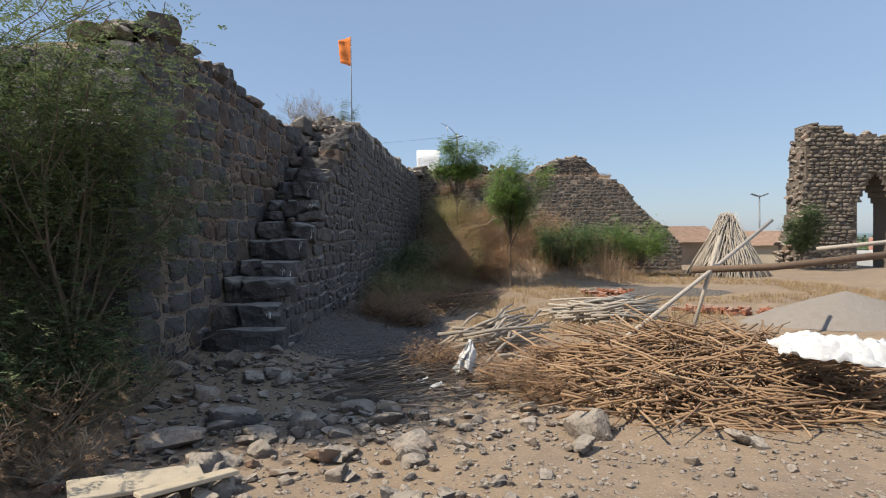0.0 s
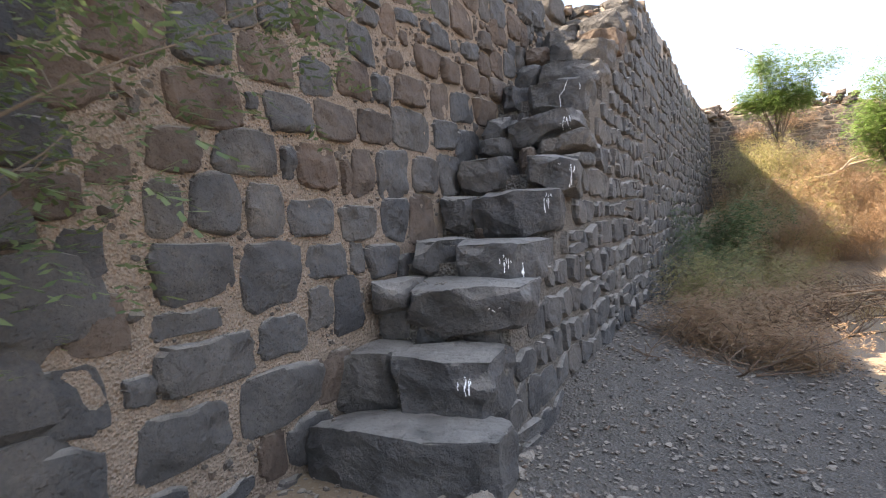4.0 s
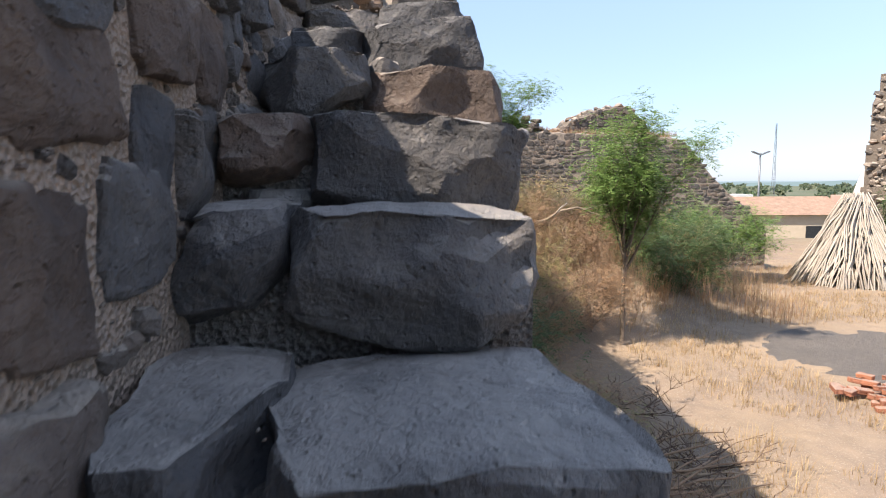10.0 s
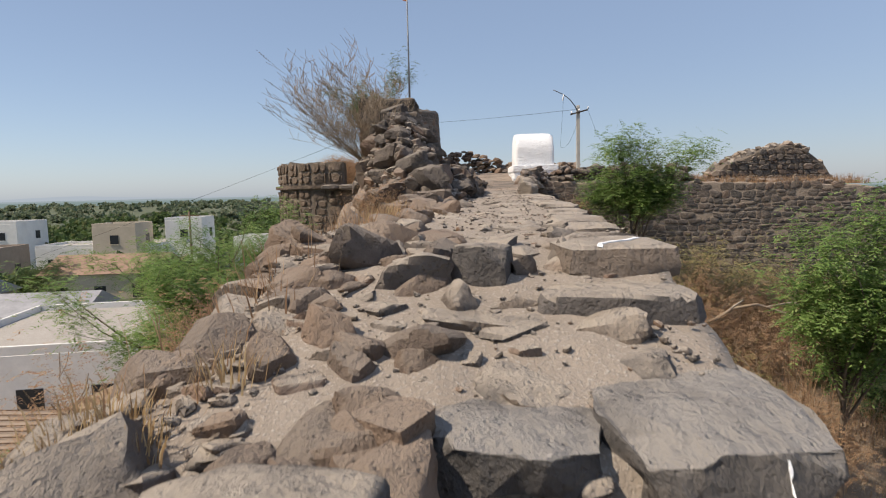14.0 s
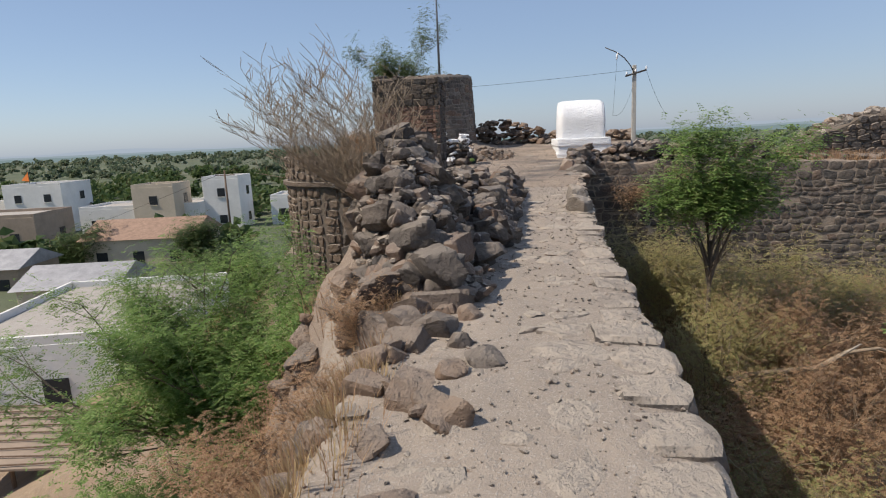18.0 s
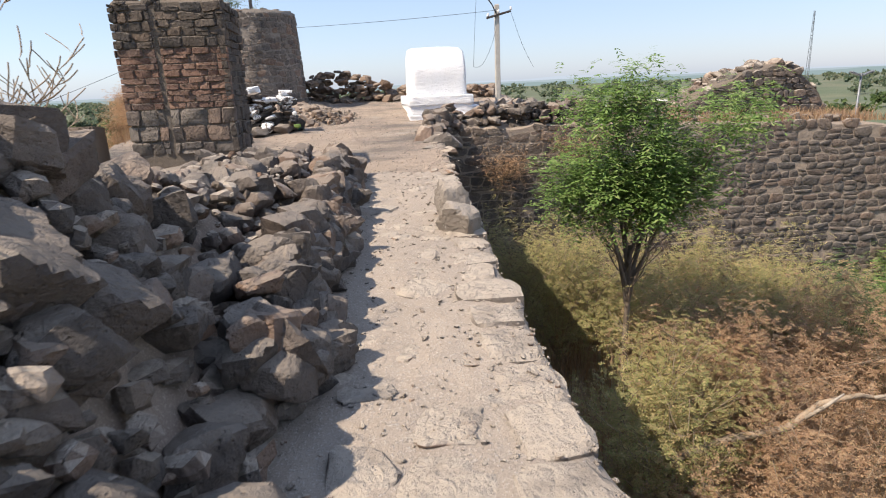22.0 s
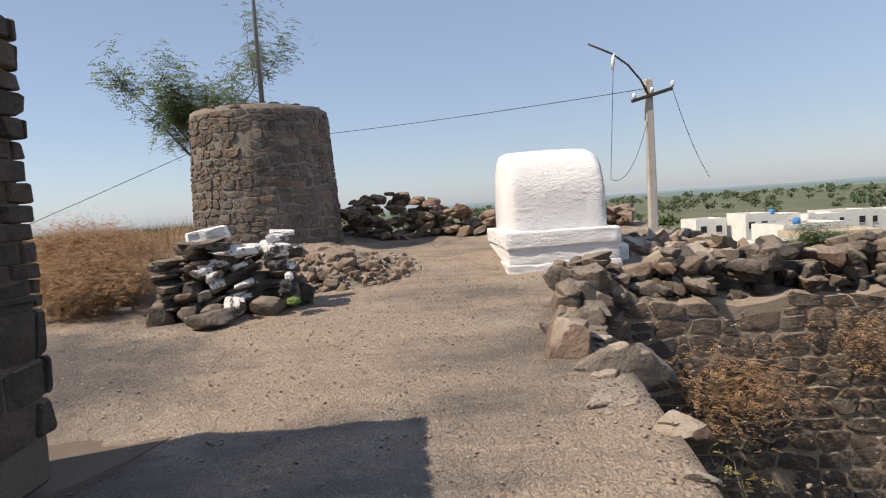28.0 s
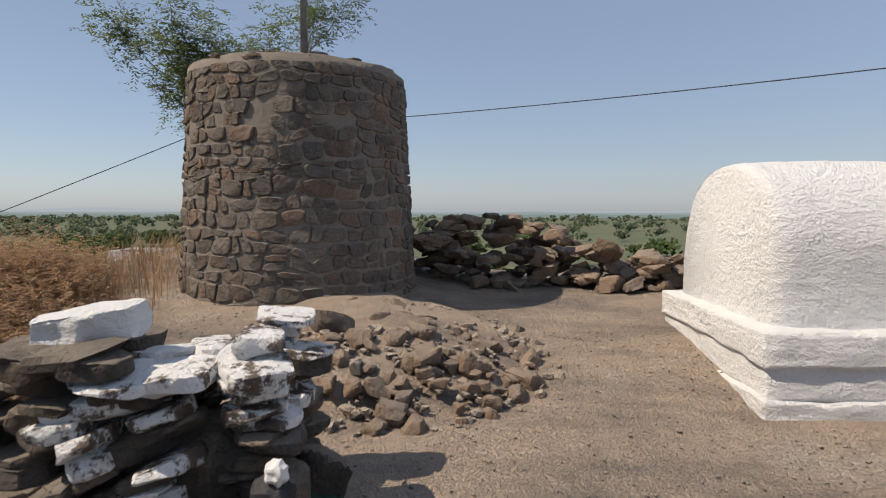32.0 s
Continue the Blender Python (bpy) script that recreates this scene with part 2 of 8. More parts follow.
def ground_mat():
    """Dry yard earth, straw-coloured grass, greener scrub outside, then farmland out to the horizon."""
    m, nt, bsdf = material("dry ground", 0.95)
    vec = coords(nt, True)
    a = noise_fac(nt, vec, 0.45, 7.0, 0.62)
    b = noise_fac(nt, vec, 3.5, 8.0, 0.7)
    c = noise_fac(nt, vec, 45.0, 4.0, 0.6, 0.55, 0.75)
    earth = mix(nt, b, (0.265, 0.2, 0.15), (0.175, 0.135, 0.105))
    straw = mix(nt, b, (0.34, 0.25, 0.155), (0.24, 0.175, 0.115))
    near = mix(nt, c, mix(nt, a, earth, straw), (0.42, 0.36, 0.29))
    far_a = noise_fac(nt, vec, 0.012, 5.0, 0.6)
    far_b = noise_fac(nt, vec, 0.06, 6.0, 0.7)
    farm = mix(nt, far_b, mix(nt, far_a, (0.085, 0.115, 0.06), (0.17, 0.155, 0.105)), (0.07, 0.09, 0.055))
    d = nt.nodes.new("ShaderNodeVectorMath")
    d.operation = "DISTANCE"
    d.inputs[1].default_value = (2.0, 16.0, 0.0)
    nt.links.new(vec, d.inputs[0])
    away = node(nt, "ShaderNodeMapRange", From_Min=24.0, From_Max=50.0)
    nt.links.new(d.outputs["Value"], away.inputs["Value"])
    nt.links.new(mix(nt, away.outputs["Result"], near, farm), bsdf.inputs["Base Color"])
    bump(nt, bsdf, times(nt, times(nt, b, 0.6), times(nt, c, 0.4), "ADD"), 0.6, 0.04)
    return m


m_ground = ground_mat()


def plain_mat(name, col, rough=0.8, metal=0.0, var=0.25, scale=8.0, world_space=True, bumpy=0.3):
    m, nt, bsdf = material(name, rough, metal)
    vec = coords(nt, world_space)
    a = noise_fac(nt, vec, scale, 6.0, 0.65)
    b = noise_fac(nt, vec, scale * 9, 4.0, 0.6)
    lo = tuple(v * (1 - var) for v in col)
    hi = tuple(min(1.0, v * (1 + var)) for v in col)
    nt.links.new(mix(nt, a, lo, mix(nt, b, col, hi)), bsdf.inputs["Base Color"])
    bump(nt, bsdf, b, bumpy, 0.01)
    return m


def limewash():
    m, nt, bsdf = material("white limewash", 0.75)
    vec = coords(nt, True)
    a = noise_fac(nt, vec, 5.0, 6.0, 0.65, 0.35, 0.75)
    b = noise_fac(nt, vec, 38.0, 6.0, 0.7)
    col = mix(nt, times(nt, a, times(nt, b, 0.5)), (0.82, 0.83, 0.84), (0.66, 0.66, 0.65))
    nt.links.new(col, bsdf.inputs["Base Color"])
    st = nt.nodes.new("ShaderNodeVectorMath")
    st.operation = "MULTIPLY"
    st.inputs[1].default_value = (1.0, 1.0, 1.7)
    nt.links.new(vec, st.inputs[0])
    c = noise_fac(nt, st.outputs["Vector"], 9.0, 6.0, 0.65)
    bump(nt, bsdf, times(nt, times(nt, b, 0.35), times(nt, c, 0.65), "ADD"), 1.0, 0.035)
    return m


m_white = limewash()
def washed():
    """Brown slab stone with whitewash brushed over it unevenly."""
    m, nt, bsdf = material("patchy whitewash on stone", 0.8)
    vec = coords(nt, True)
    a = noise_fac(nt, vec, 5.0, 7.0, 0.75, 0.45, 0.5)
    b = noise_fac(nt, vec, 30.0, 5.0, 0.7)
    nt.links.new(mix(nt, a, mix(nt, b, (0.16, 0.12, 0.095), (0.09, 0.075, 0.066)), mix(nt, b, (0.8, 0.81, 0.82), (0.66, 0.66, 0.66))), bsdf.inputs["Base Color"])
    bump(nt, bsdf, b, 0.8, 0.02)
    return m


m_washed = washed()
m_rubble_splash = stone_mat("boulder with white drips", ((0.0, (0.2, 0.175, 0.15)), (1.0, (0.26, 0.225, 0.19))), dust=0.6, deep=0.2, splash=True)
m_splash = plain_mat("white paint splash", (0.8, 0.81, 0.82), 0.7, var=0.08)


def leaf_mat(name, stops):
    m, nt, bsdf = material(name, 0.6)
    col = ramp(nt, per_piece(nt, True), stops)
    nt.links.new(col, bsdf.inputs["Base Color"])
    tr = nt.nodes.new("ShaderNodeBsdfTranslucent")
    nt.links.new(col, tr.inputs["Color"])
    ms = nt.nodes.new("ShaderNodeMixShader")
    ms.inputs[0].default_value = 0.42
    nt.links.new(bsdf.outputs[0], ms.inputs[1])
    nt.links.new(tr.outputs[0], ms.inputs[2])
    nt.links.new(ms.outputs[0], nt.nodes["Material Output"].inputs["Surface"])
    return m


m_leaf = leaf_mat("fresh green leaves", ((0.0, (0.12, 0.2, 0.055)), (0.5, (0.17, 0.275, 0.075)), (0.85, (0.23, 0.335, 0.11)), (1.0, (0.3, 0.33, 0.14))))
m_leaf_dark = leaf_mat("dusty green leaves", ((0.0, (0.06, 0.1, 0.04)), (0.6, (0.095, 0.15, 0.06)), (1.0, (0.16, 0.2, 0.1))))
m_leaf_grey = leaf_mat("grey-green leaves", ((0.0, (0.1, 0.14, 0.065)), (0.6, (0.15, 0.2, 0.09)), (1.0, (0.2, 0.24, 0.12))))
m_straw = leaf_mat("dry straw grass", ((0.0, (0.32, 0.215, 0.115)), (0.5, (0.44, 0.31, 0.165)), (0.85, (0.53, 0.41, 0.24)), (1.0, (0.27, 0.17, 0.1))))
m_brown_scrub = leaf_mat("brown dead scrub", ((0.0, (0.27, 0.165, 0.1)), (0.5, (0.38, 0.24, 0.145)), (0.85, (0.48, 0.335, 0.205)), (1.0, (0.32, 0.235, 0.13))))
m_mixed_scrub = leaf_mat("half-dry scrub leaves", ((0.0, (0.2, 0.23, 0.085)), (0.4, (0.4, 0.31, 0.155)), (0.7, (0.25, 0.28, 0.1)), (1.0, (0.5, 0.37, 0.19))))
m_bark = plain_mat("grey bark", (0.16, 0.125, 0.095), 0.9, scale=14.0)
m_twig = plain_mat("pale dry twig", (0.3, 0.235, 0.17), 0.85, scale=20.0)
m_stick = None


def stick_mat(name, stops, island=False):
    m, nt, bsdf = material(name, 0.8)
    vec = coords(nt, True)
    col = ramp(nt, per_piece(nt, island), stops)
    a = noise_fac(nt, vec, 30.0, 5.0, 0.7)
    nt.links.new(mix(nt, a, mix(nt, 0.4, col, (0.08, 0.05, 0.035)), col), bsdf.inputs["Base Color"])
    bump(nt, bsdf, a, 0.4, 0.008)
    return m


STICKS = ((0.0, (0.3, 0.19, 0.11)), (0.4, (0.4, 0.26, 0.155)), (0.75, (0.25, 0.15, 0.09)), (1.0, (0.5, 0.36, 0.23)))
m_stick = stick_mat("brown cotton stalk", STICKS)
m_stick_j = stick_mat("brown cotton stalks", STICKS, True)
PALE = ((0.0, (0.42, 0.37, 0.31)), (0.5, (0.52, 0.47, 0.4)), (1.0, (0.33, 0.29, 0.245)))
m_pale_stick = stick_mat("bleached stalk", PALE)
m_pale_stick_j = stick_mat("bleached stalks", PALE, True)
m_log = stick_mat("grey driftwood branch", ((0.0, (0.33, 0.29, 0.24)), (1.0, (0.43, 0.38, 0.32))))
m_grey_twig = stick_mat("dead grey twig", ((0.0, (0.14, 0.12, 0.1)), (1.0, (0.24, 0.205, 0.17))))
m_darkpole = plain_mat("dark weathered timber", (0.17, 0.115, 0.08), 0.85, scale=18.0)
m_cloth = plain_mat("white woven plastic", (0.62, 0.62, 0.61), 0.55, var=0.12, scale=25.0)
m_concrete = plain_mat("weathered concrete", (0.43, 0.41, 0.37), 0.9, var=0.2, scale=6.0)
m_metal = plain_mat("grey painted steel", (0.2, 0.21, 0.22), 0.5, 0.6, scale=10.0)
m_dark_metal = plain_mat("rusty dark steel", (0.07, 0.06, 0.055), 0.6, 0.5, scale=10.0)
m_cable = plain_mat("black cable", (0.03, 0.03, 0.035), 0.6)
m_orange = plain_mat("saffron cloth", (0.85, 0.24, 0.06), 0.8, var=0.12)
m_roof_tile = plain_mat("clay roof tile", (0.3, 0.2, 0.145), 0.85, var=0.3, scale=3.0)
m_house_white = plain_mat("white house paint", (0.68, 0.67, 0.64), 0.8, var=0.12, scale=0.6)
m_house_cream = plain_mat("cream house paint", (0.52, 0.44, 0.34), 0.8, var=0.15, scale=0.6)
m_house_pink = plain_mat("pink house paint", (0.5, 0.27, 0.22), 0.8, var=0.15, scale=0.6)
m_house_brown = plain_mat("bare plaster", (0.33, 0.26, 0.2), 0.85, var=0.2, scale=0.8)
m_tin = plain_mat("weathered tin sheet", (0.33, 0.33, 0.34), 0.55, 0.4, var=0.25, scale=1.5)
m_window_dark = plain_mat("dark window glass", (0.03, 0.033, 0.037), 0.2)
m_blue = plain_mat("blue plastic tank", (0.05, 0.22, 0.5), 0.5)
m_yellow_board = plain_mat("cream board", (0.46, 0.39, 0.29), 0.75, var=0.15)
m_green_cloth = plain_mat("dark green netting", (0.012, 0.05, 0.035), 0.7)
# distance haze is mixed into these leaf colours, paler and bluer than nearby
m_forest_hazed = leaf_mat("far tree leaves with painted haze", ((0.0, (0.1, 0.135, 0.085)), (0.5, (0.13, 0.17, 0.1)), (1.0, (0.19, 0.2, 0.13))))
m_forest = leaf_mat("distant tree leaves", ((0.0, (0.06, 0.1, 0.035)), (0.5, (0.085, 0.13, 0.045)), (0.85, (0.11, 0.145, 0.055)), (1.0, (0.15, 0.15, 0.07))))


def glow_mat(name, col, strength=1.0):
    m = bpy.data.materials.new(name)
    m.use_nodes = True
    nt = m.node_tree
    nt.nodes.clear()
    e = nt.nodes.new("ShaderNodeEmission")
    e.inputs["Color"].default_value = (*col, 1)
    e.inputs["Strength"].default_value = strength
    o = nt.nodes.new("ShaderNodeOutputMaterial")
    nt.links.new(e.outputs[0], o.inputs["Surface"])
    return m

from mathutils.bvhtree import BVHTree

# ---- building helpers ----
def rng_of(seed):
    return random.Random(seed)


def mesh_of(name, verts, faces, mat, smooth=False):
    me = bpy.data.meshes.new(name)
    me.from_pydata([tuple(v) for v in verts], [], faces)
    if smooth:
        me.polygons.foreach_set("use_smooth", [True] * len(me.polygons))
    me.materials.append(mat)
    me.update()
    if smooth and smooth is not True:
        me.set_sharp_from_angle(angle=radians(smooth))
    return me


def thing(name, label, category, at=(0, 0, 0), group="", kind="", rz=0.0):
    ob = new(name)
    ob.empty_display_size = 0.1
    ob.matrix_world = pose(*at, 0, 0, rz)
    return tagged(ob, label, category, group, kind)


def part(name, me, parent, m=None, label=""):
    """A mesh as one object under a thing, at a pose given in the thing's own space."""
    ob = new(name, me)
    ob.parent = parent
    ob.matrix_basis = m if m is not None else Matrix()
    return tagged(ob, label)


def solid(name, me, label, category, kind="", group=""):
    return tagged(new(name, me), label, category, group, kind)


class Heap:
    """Gathers many small solids into one mesh."""

    def __init__(self):
        self.v, self.f = [], []

    def add(self, verts, faces, m=None):
        k = len(self.v)
        self.v += [m @ Vector(v) for v in verts] if m is not None else [Vector(v) for v in verts]
        self.f += [[i + k for i in f] for f in faces]

    def mesh(self, name, mat, smooth=False):
        return mesh_of(name, self.v, self.f, mat, smooth)


def box_geo(sx, sy, sz, r=0.0, base=True):
    """A box with chamfered edges, standing on its base (or round its middle)."""
    bm = bmesh.new()
    bmesh.ops.create_cube(bm, size=1.0)
    bmesh.ops.scale(bm, vec=(sx, sy, sz), verts=bm.verts)
    if r:
        bmesh.ops.bevel(bm, geom=list(bm.edges), offset=r, segments=1, affect="EDGES")
    if base:
        bmesh.ops.translate(bm, vec=(0, 0, sz / 2), verts=bm.verts)
    out = [v.co.copy() for v in bm.verts], [[v.index for v in f.verts] for f in bm.faces]
    bm.free()
    return out


def tube_geo(points, radii, sides=6, cap=True):
    """A bent, tapering rod along points."""
    pts = [Vector(p) for p in points]
    if isinstance(radii, (int, float)):
        radii = [radii] * len(pts)
    verts, faces = [], []
    side = None
    for i, p in enumerate(pts):
        d = (pts[min(i + 1, len(pts) - 1)] - pts[max(i - 1, 0)]).normalized()
        if side is None:
            side = d.orthogonal().normalized()
        side = (side - d * side.dot(d)).normalized()
        up = d.cross(side)
        for k in range(sides):
            a = 2 * math.pi * k / sides
            verts.append(p + (side * math.cos(a) + up * math.sin(a)) * radii[i])
    for i in range(len(pts) - 1):
        for k in range(sides):
            a, b = i * sides + k, i * sides + (k + 1) % sides
            faces.append([a, b, b + sides, a + sides])
    if cap:
        faces.append(list(range(sides))[::-1])
        faces.append([(len(pts) - 1) * sides + k for k in range(sides)])
    return verts, faces


def ball_grid(n):
    """Directions over a sphere, as a cube's six grids of n by n cells, with shared edges."""
    index, dirs, faces = {}, [], []

    def vid(p):
        key = tuple(round(c * n) for c in p)
        if key not in index:
            index[key] = len(dirs)
            dirs.append(Vector([math.tan(c * 0.785) for c in p]).normalized())
        return index[key]

    for axis in range(3):
        for sign in (-1, 1):
            for i in range(n):
                for j in range(n):
                    q = []
                    for a, b in ((i, j), (i + 1, j), (i + 1, j + 1), (i, j + 1)):
                        p = [0.0, 0.0, 0.0]
                        p[axis], p[(axis + 1) % 3], p[(axis + 2) % 3] = sign, 2 * a / n - 1, 2 * b / n - 1
                        q.append(vid(p))
                    faces.append(q if sign > 0 else q[::-1])
    return dirs, faces


BALL = {n: ball_grid(n) for n in (2, 3, 5, 7, 16, 26)}


def hewn(n, planes, soft=26.0, rough=0.03, seed=0.0, scale=3.0):
    """A body bounded by planes (normal, distance), its edges a little rounded and its faces uneven."""
    dirs, faces = BALL[n]
    verts = []
    for d in dirs:
        tot = 0.0
        for nrm, dist in planes:
            c = nrm.dot(d)
            if c > 0:
                tot += (c / dist) ** soft
        r = tot ** (-1.0 / soft)
        p = d * r
        k = noise.noise(p * scale + Vector((seed, seed * 0.7, 3.1))) + 0.5 * noise.noise(p * scale * 2.7 + Vector((seed, 9.0, 1.0)))
        verts.append(p * (1.0 + rough * k))
    return verts, faces


def rock_planes(rng, n):
    out = []
    for _ in range(n):
        out.append((Vector((rng.gauss(0, 1), rng.gauss(0, 1), rng.gauss(0, 1))).normalized(), rng.uniform(0.3, 0.5)))
    for a in ((1, 0, 0), (-1, 0, 0), (0, 1, 0), (0, -1, 0), (0, 0, 1), (0, 0, -1)):
        out.append(((Vector(a) + Vector((rng.uniform(-0.35, 0.35), rng.uniform(-0.35, 0.35), rng.uniform(-0.35, 0.35)))).normalized(), rng.uniform(0.4, 0.52)))
    return out


ROCKS = [hewn(2, rock_planes(rng_of(100 + i), 7), 60.0, 0.05, i * 3.7) for i in range(20)]
FINE_ROCKS = [hewn(7, rock_planes(rng_of(100 + i), 8), 90.0, 0.05, i * 3.7, 4.5) for i in range(20)]
ROCK_MESH = {}


def rock_mesh(mat, i):
    key = (mat.name, i)
    if key not in ROCK_MESH:
        v, f = FINE_ROCKS[i]
        ROCK_MESH[key] = mesh_of("rock", v, f, mat, 24)
    return ROCK_MESH[key]


def rock_pose(rng, at, size, flat=0.7, spin=None, tilt=25):
    sx, sy, sz = size * rng.uniform(0.8, 1.25), size * rng.uniform(0.65, 1.0), size * rng.uniform(flat * 0.75, flat * 1.2)
    m = pose(*at, rng.uniform(-tilt, tilt), rng.uniform(-tilt, tilt), rng.uniform(0, 360) if spin is None else spin + rng.uniform(-15, 15))
    return m @ Matrix.Diagonal((sx, sy, sz, 1))


def add_rock(parent, rng, at, size, mat, flat=0.7, spin=None, name="rock", which=None, tilt=25):
    return part(name, rock_mesh(mat, rng.randrange(20) if which is None else which), parent, rock_pose(rng, at, size, flat, spin, tilt))


def pillow(poly, h, rng, sink=0.05, mapper=None, fine=False):
    """A dressed stone with a worn face, from its outline in the wall's plane: u, v along the wall and h proud of it."""
    if fine:
        for j in (0.013, 0.006):
            dense = []
            for i, (u, v) in enumerate(poly):
                a, b = poly[(i + 1) % len(poly)]
                j_ = min(j, 0.3 * math.hypot(a - u, b - v))
                dense += [(u, v), ((u + a) / 2 + rng.uniform(-j_, j_), (v + b) / 2 + rng.uniform(-j_, j_))]
            poly = dense
    n = len(poly)
    cu, cv = sum(p[0] for p in poly) / n, sum(p[1] for p in poly) / n
    hh = h * rng.uniform(0.6, 1.4)
    tu, tv = rng.uniform(-0.12, 0.12), rng.uniform(-0.12, 0.12)
    size = 0.5 * (max(p[0] for p in poly) - min(p[0] for p in poly)) + 1e-4
    cuts = []
    for _ in range(5 if fine else 2):
        a, g = rng.uniform(0, 6.28), rng.uniform(0.12, 0.5) * min(1.0, h * 6 / size)
        cuts.append((math.cos(a) * g, math.sin(a) * g, rng.uniform(0.1, 0.6) * size * g))
    ks = (1.0, 0.99, 0.95, 0.87, 0.77, 0.66, 0.54, 0.42, 0.3, 0.17) if fine else (1.0, 0.97, 0.86)
    s = rng.uniform(0, 50)
    verts = []
    for r_, k in enumerate(ks):
        for u, v in poly:
            du, dv = (u - cu) * k, (v - cv) * k
            w = -sink
            if r_:
                w = hh * 1.06 + du * tu + dv * tv
                w = min([w] + [hh * 1.06 + c - du * ca - dv * cb for ca, cb, c in cuts])
                w = max(w, hh * 0.35) * (0.5, 0.85, 1.0)[min(r_, 3) - 1] + min(0.012, 0.28 * hh) * noise.noise(Vector((u * 0.2 + du * 9, dv * 9, s)))
                if fine:
                    # shell-shaped breaks and a gritty skin
                    q = Vector((du + 0.05 * noise.noise(Vector((du * 6, dv * 6, s))), dv + 0.05 * noise.noise(Vector((dv * 6, du * 6, s + 9))), 0.0))
                    w += min(0.05, 0.26 * size) * (noise.voronoi(q * 7.0 + Vector((s, 2 * s, 0)))[0][0] - 0.42) * min(1.0, r_ / 3) + 0.004 * noise.noise(Vector((du * 34, dv * 34, s)))
            verts.append((cu + du, cv + dv, w))
    rings = ks
    verts.append((cu, cv, sum(q[2] for q in verts[-n:]) / n))
    faces = []
    m = len(rings)
    for r in range(m - 1):
        for i in range(n):
            a, b = r * n + i, r * n + (i + 1) % n
            faces.append([a, b, b + n, a + n])
    faces += [[(m - 1) * n + i, (m - 1) * n + (i + 1) % n, m * n] for i in range(n)]
    out = [Vector(mapper(*v)) for v in verts] if mapper else [Vector(v) for v in verts]
    a, b, c = (Vector(out[i]) for i in ((m - 1) * n, (m - 1) * n + 1, m * n))
    if mapper:
        o = Vector(mapper(cu, cv, 1.0)) - Vector(mapper(cu, cv, 0.0))
        if (b - a).cross(c - a).dot(o) < 0:
            faces = [f[::-1] for f in faces]
    return out, faces


def courses(rng, u0, u1, v0, v1, course, ratio, joint, keep=None, wave=0.25, skew=0.2, cut=(0.12, 0.34)):
    """Outlines of roughly coursed stones over a strip of wall."""
    out = []
    rows = max(1, round((v1 - v0) / course))
    hs = [rng.uniform(0.75, 1.25) for _ in range(rows)]
    tot = sum(hs)
    lines, v = [v0], v0
    for h in hs:
        v += h / tot * (v1 - v0)
        lines.append(v)
    ph = [rng.uniform(0, 99) for _ in lines]

    def line(k, u):
        if k in (0, rows):
            return lines[k]
        return lines[k] + course * wave * (noise.noise(Vector((u * 0.9 / course * 0.5, ph[k], 0.3))) + 0.6 * noise.noise(Vector((u * 2.3 / course * 0.5, ph[k], 7.3))))

    for k in range(rows):
        u = u0 - rng.uniform(0, course * ratio)
        lean = 0.0
        while u < u1:
            w = course * ratio * rng.uniform(0.55, 1.5)
            nxt = rng.uniform(-skew, skew) * course
            a, b = max(u, u0), min(u + w, u1)
            splits = [(line, 0, 1)]
            if b - a > 0.05 * course:
                q = [(a, line(k, a)), (b, line(k, b)), (b + nxt, line(k + 1, b + nxt)), (a + lean, line(k + 1, a + lean))]
                tall = [(0.0, 1.0)]
                if rng.random() < 0.13:
                    s = rng.uniform(0.4, 0.65)
                    tall = [(0.0, s), (s, 1.0)]
                for lo, hi in tall:
                    p = []
                    for (bx, by), (tx, ty), f in ((q[0], q[3], lo), (q[1], q[2], lo), (q[1], q[2], hi), (q[0], q[3], hi)):
                        p.append((bx + (tx - bx) * f, by + (ty - by) * f))
                    cu, cv = sum(x for x, _ in p) / 4, sum(y for _, y in p) / 4
                    if keep and not keep(cu, cv):
                        continue
                    poly = []
                    for i in range(4):
                        x, y = p[i]
                        xa, ya = p[i - 1]
                        xb, yb = p[(i + 1) % 4]
                        ca, cb = rng.uniform(*cut), rng.uniform(*cut)
                        poly += [(x + (xa - x) * ca, y + (ya - y) * ca), (x + (xb - x) * cb, y + (yb - y) * cb)]
                    g = []
                    for x, y in poly:
                        du, dv = x - cu, y - cv
                        ln = max(1e-4, math.hypot(du, dv))
                        s = max(0.35, (ln - joint * rng.uniform(0.4, 0.9)) / ln)
                        g.append((cu + du * s, cv + dv * s))
                    out.append(g)
            lean = nxt
            u += w
    return out


def face_wall(parent, name, polys, mapper, h, rng, mat, mat_join, near=None, limit=290, label="", rest_label="", fine=False):
    """Stones set on a wall face: those near the walk are parts of their own, the rest one joined part."""
    order = sorted(polys, key=near) if near else polys
    for g in order[:limit]:
        n = len(g)
        cu, cv = sum(p[0] for p in g) / n, sum(p[1] for p in g) / n
        o = Vector(mapper(cu, cv, 0.0))
        v, f = pillow(g, h, rng, mapper=mapper, fine=fine)
        part(name, mesh_of(name, [Vector(q) - o for q in v], f, mat, 21 if fine else 32), parent, Matrix.Translation(parent.matrix_world.inverted() @ o), label)
    rest = order[limit:]
    if rest:
        hp = Heap()
        for g in rest:
            hp.add(*pillow(g, h, rng, mapper=mapper))
        inv = parent.matrix_world.inverted()
        hp.v = [inv @ v for v in hp.v]
        tagged(part("stone_facing", hp.mesh("stone_facing", mat_join, True), parent), rest_label, kind="stuff")


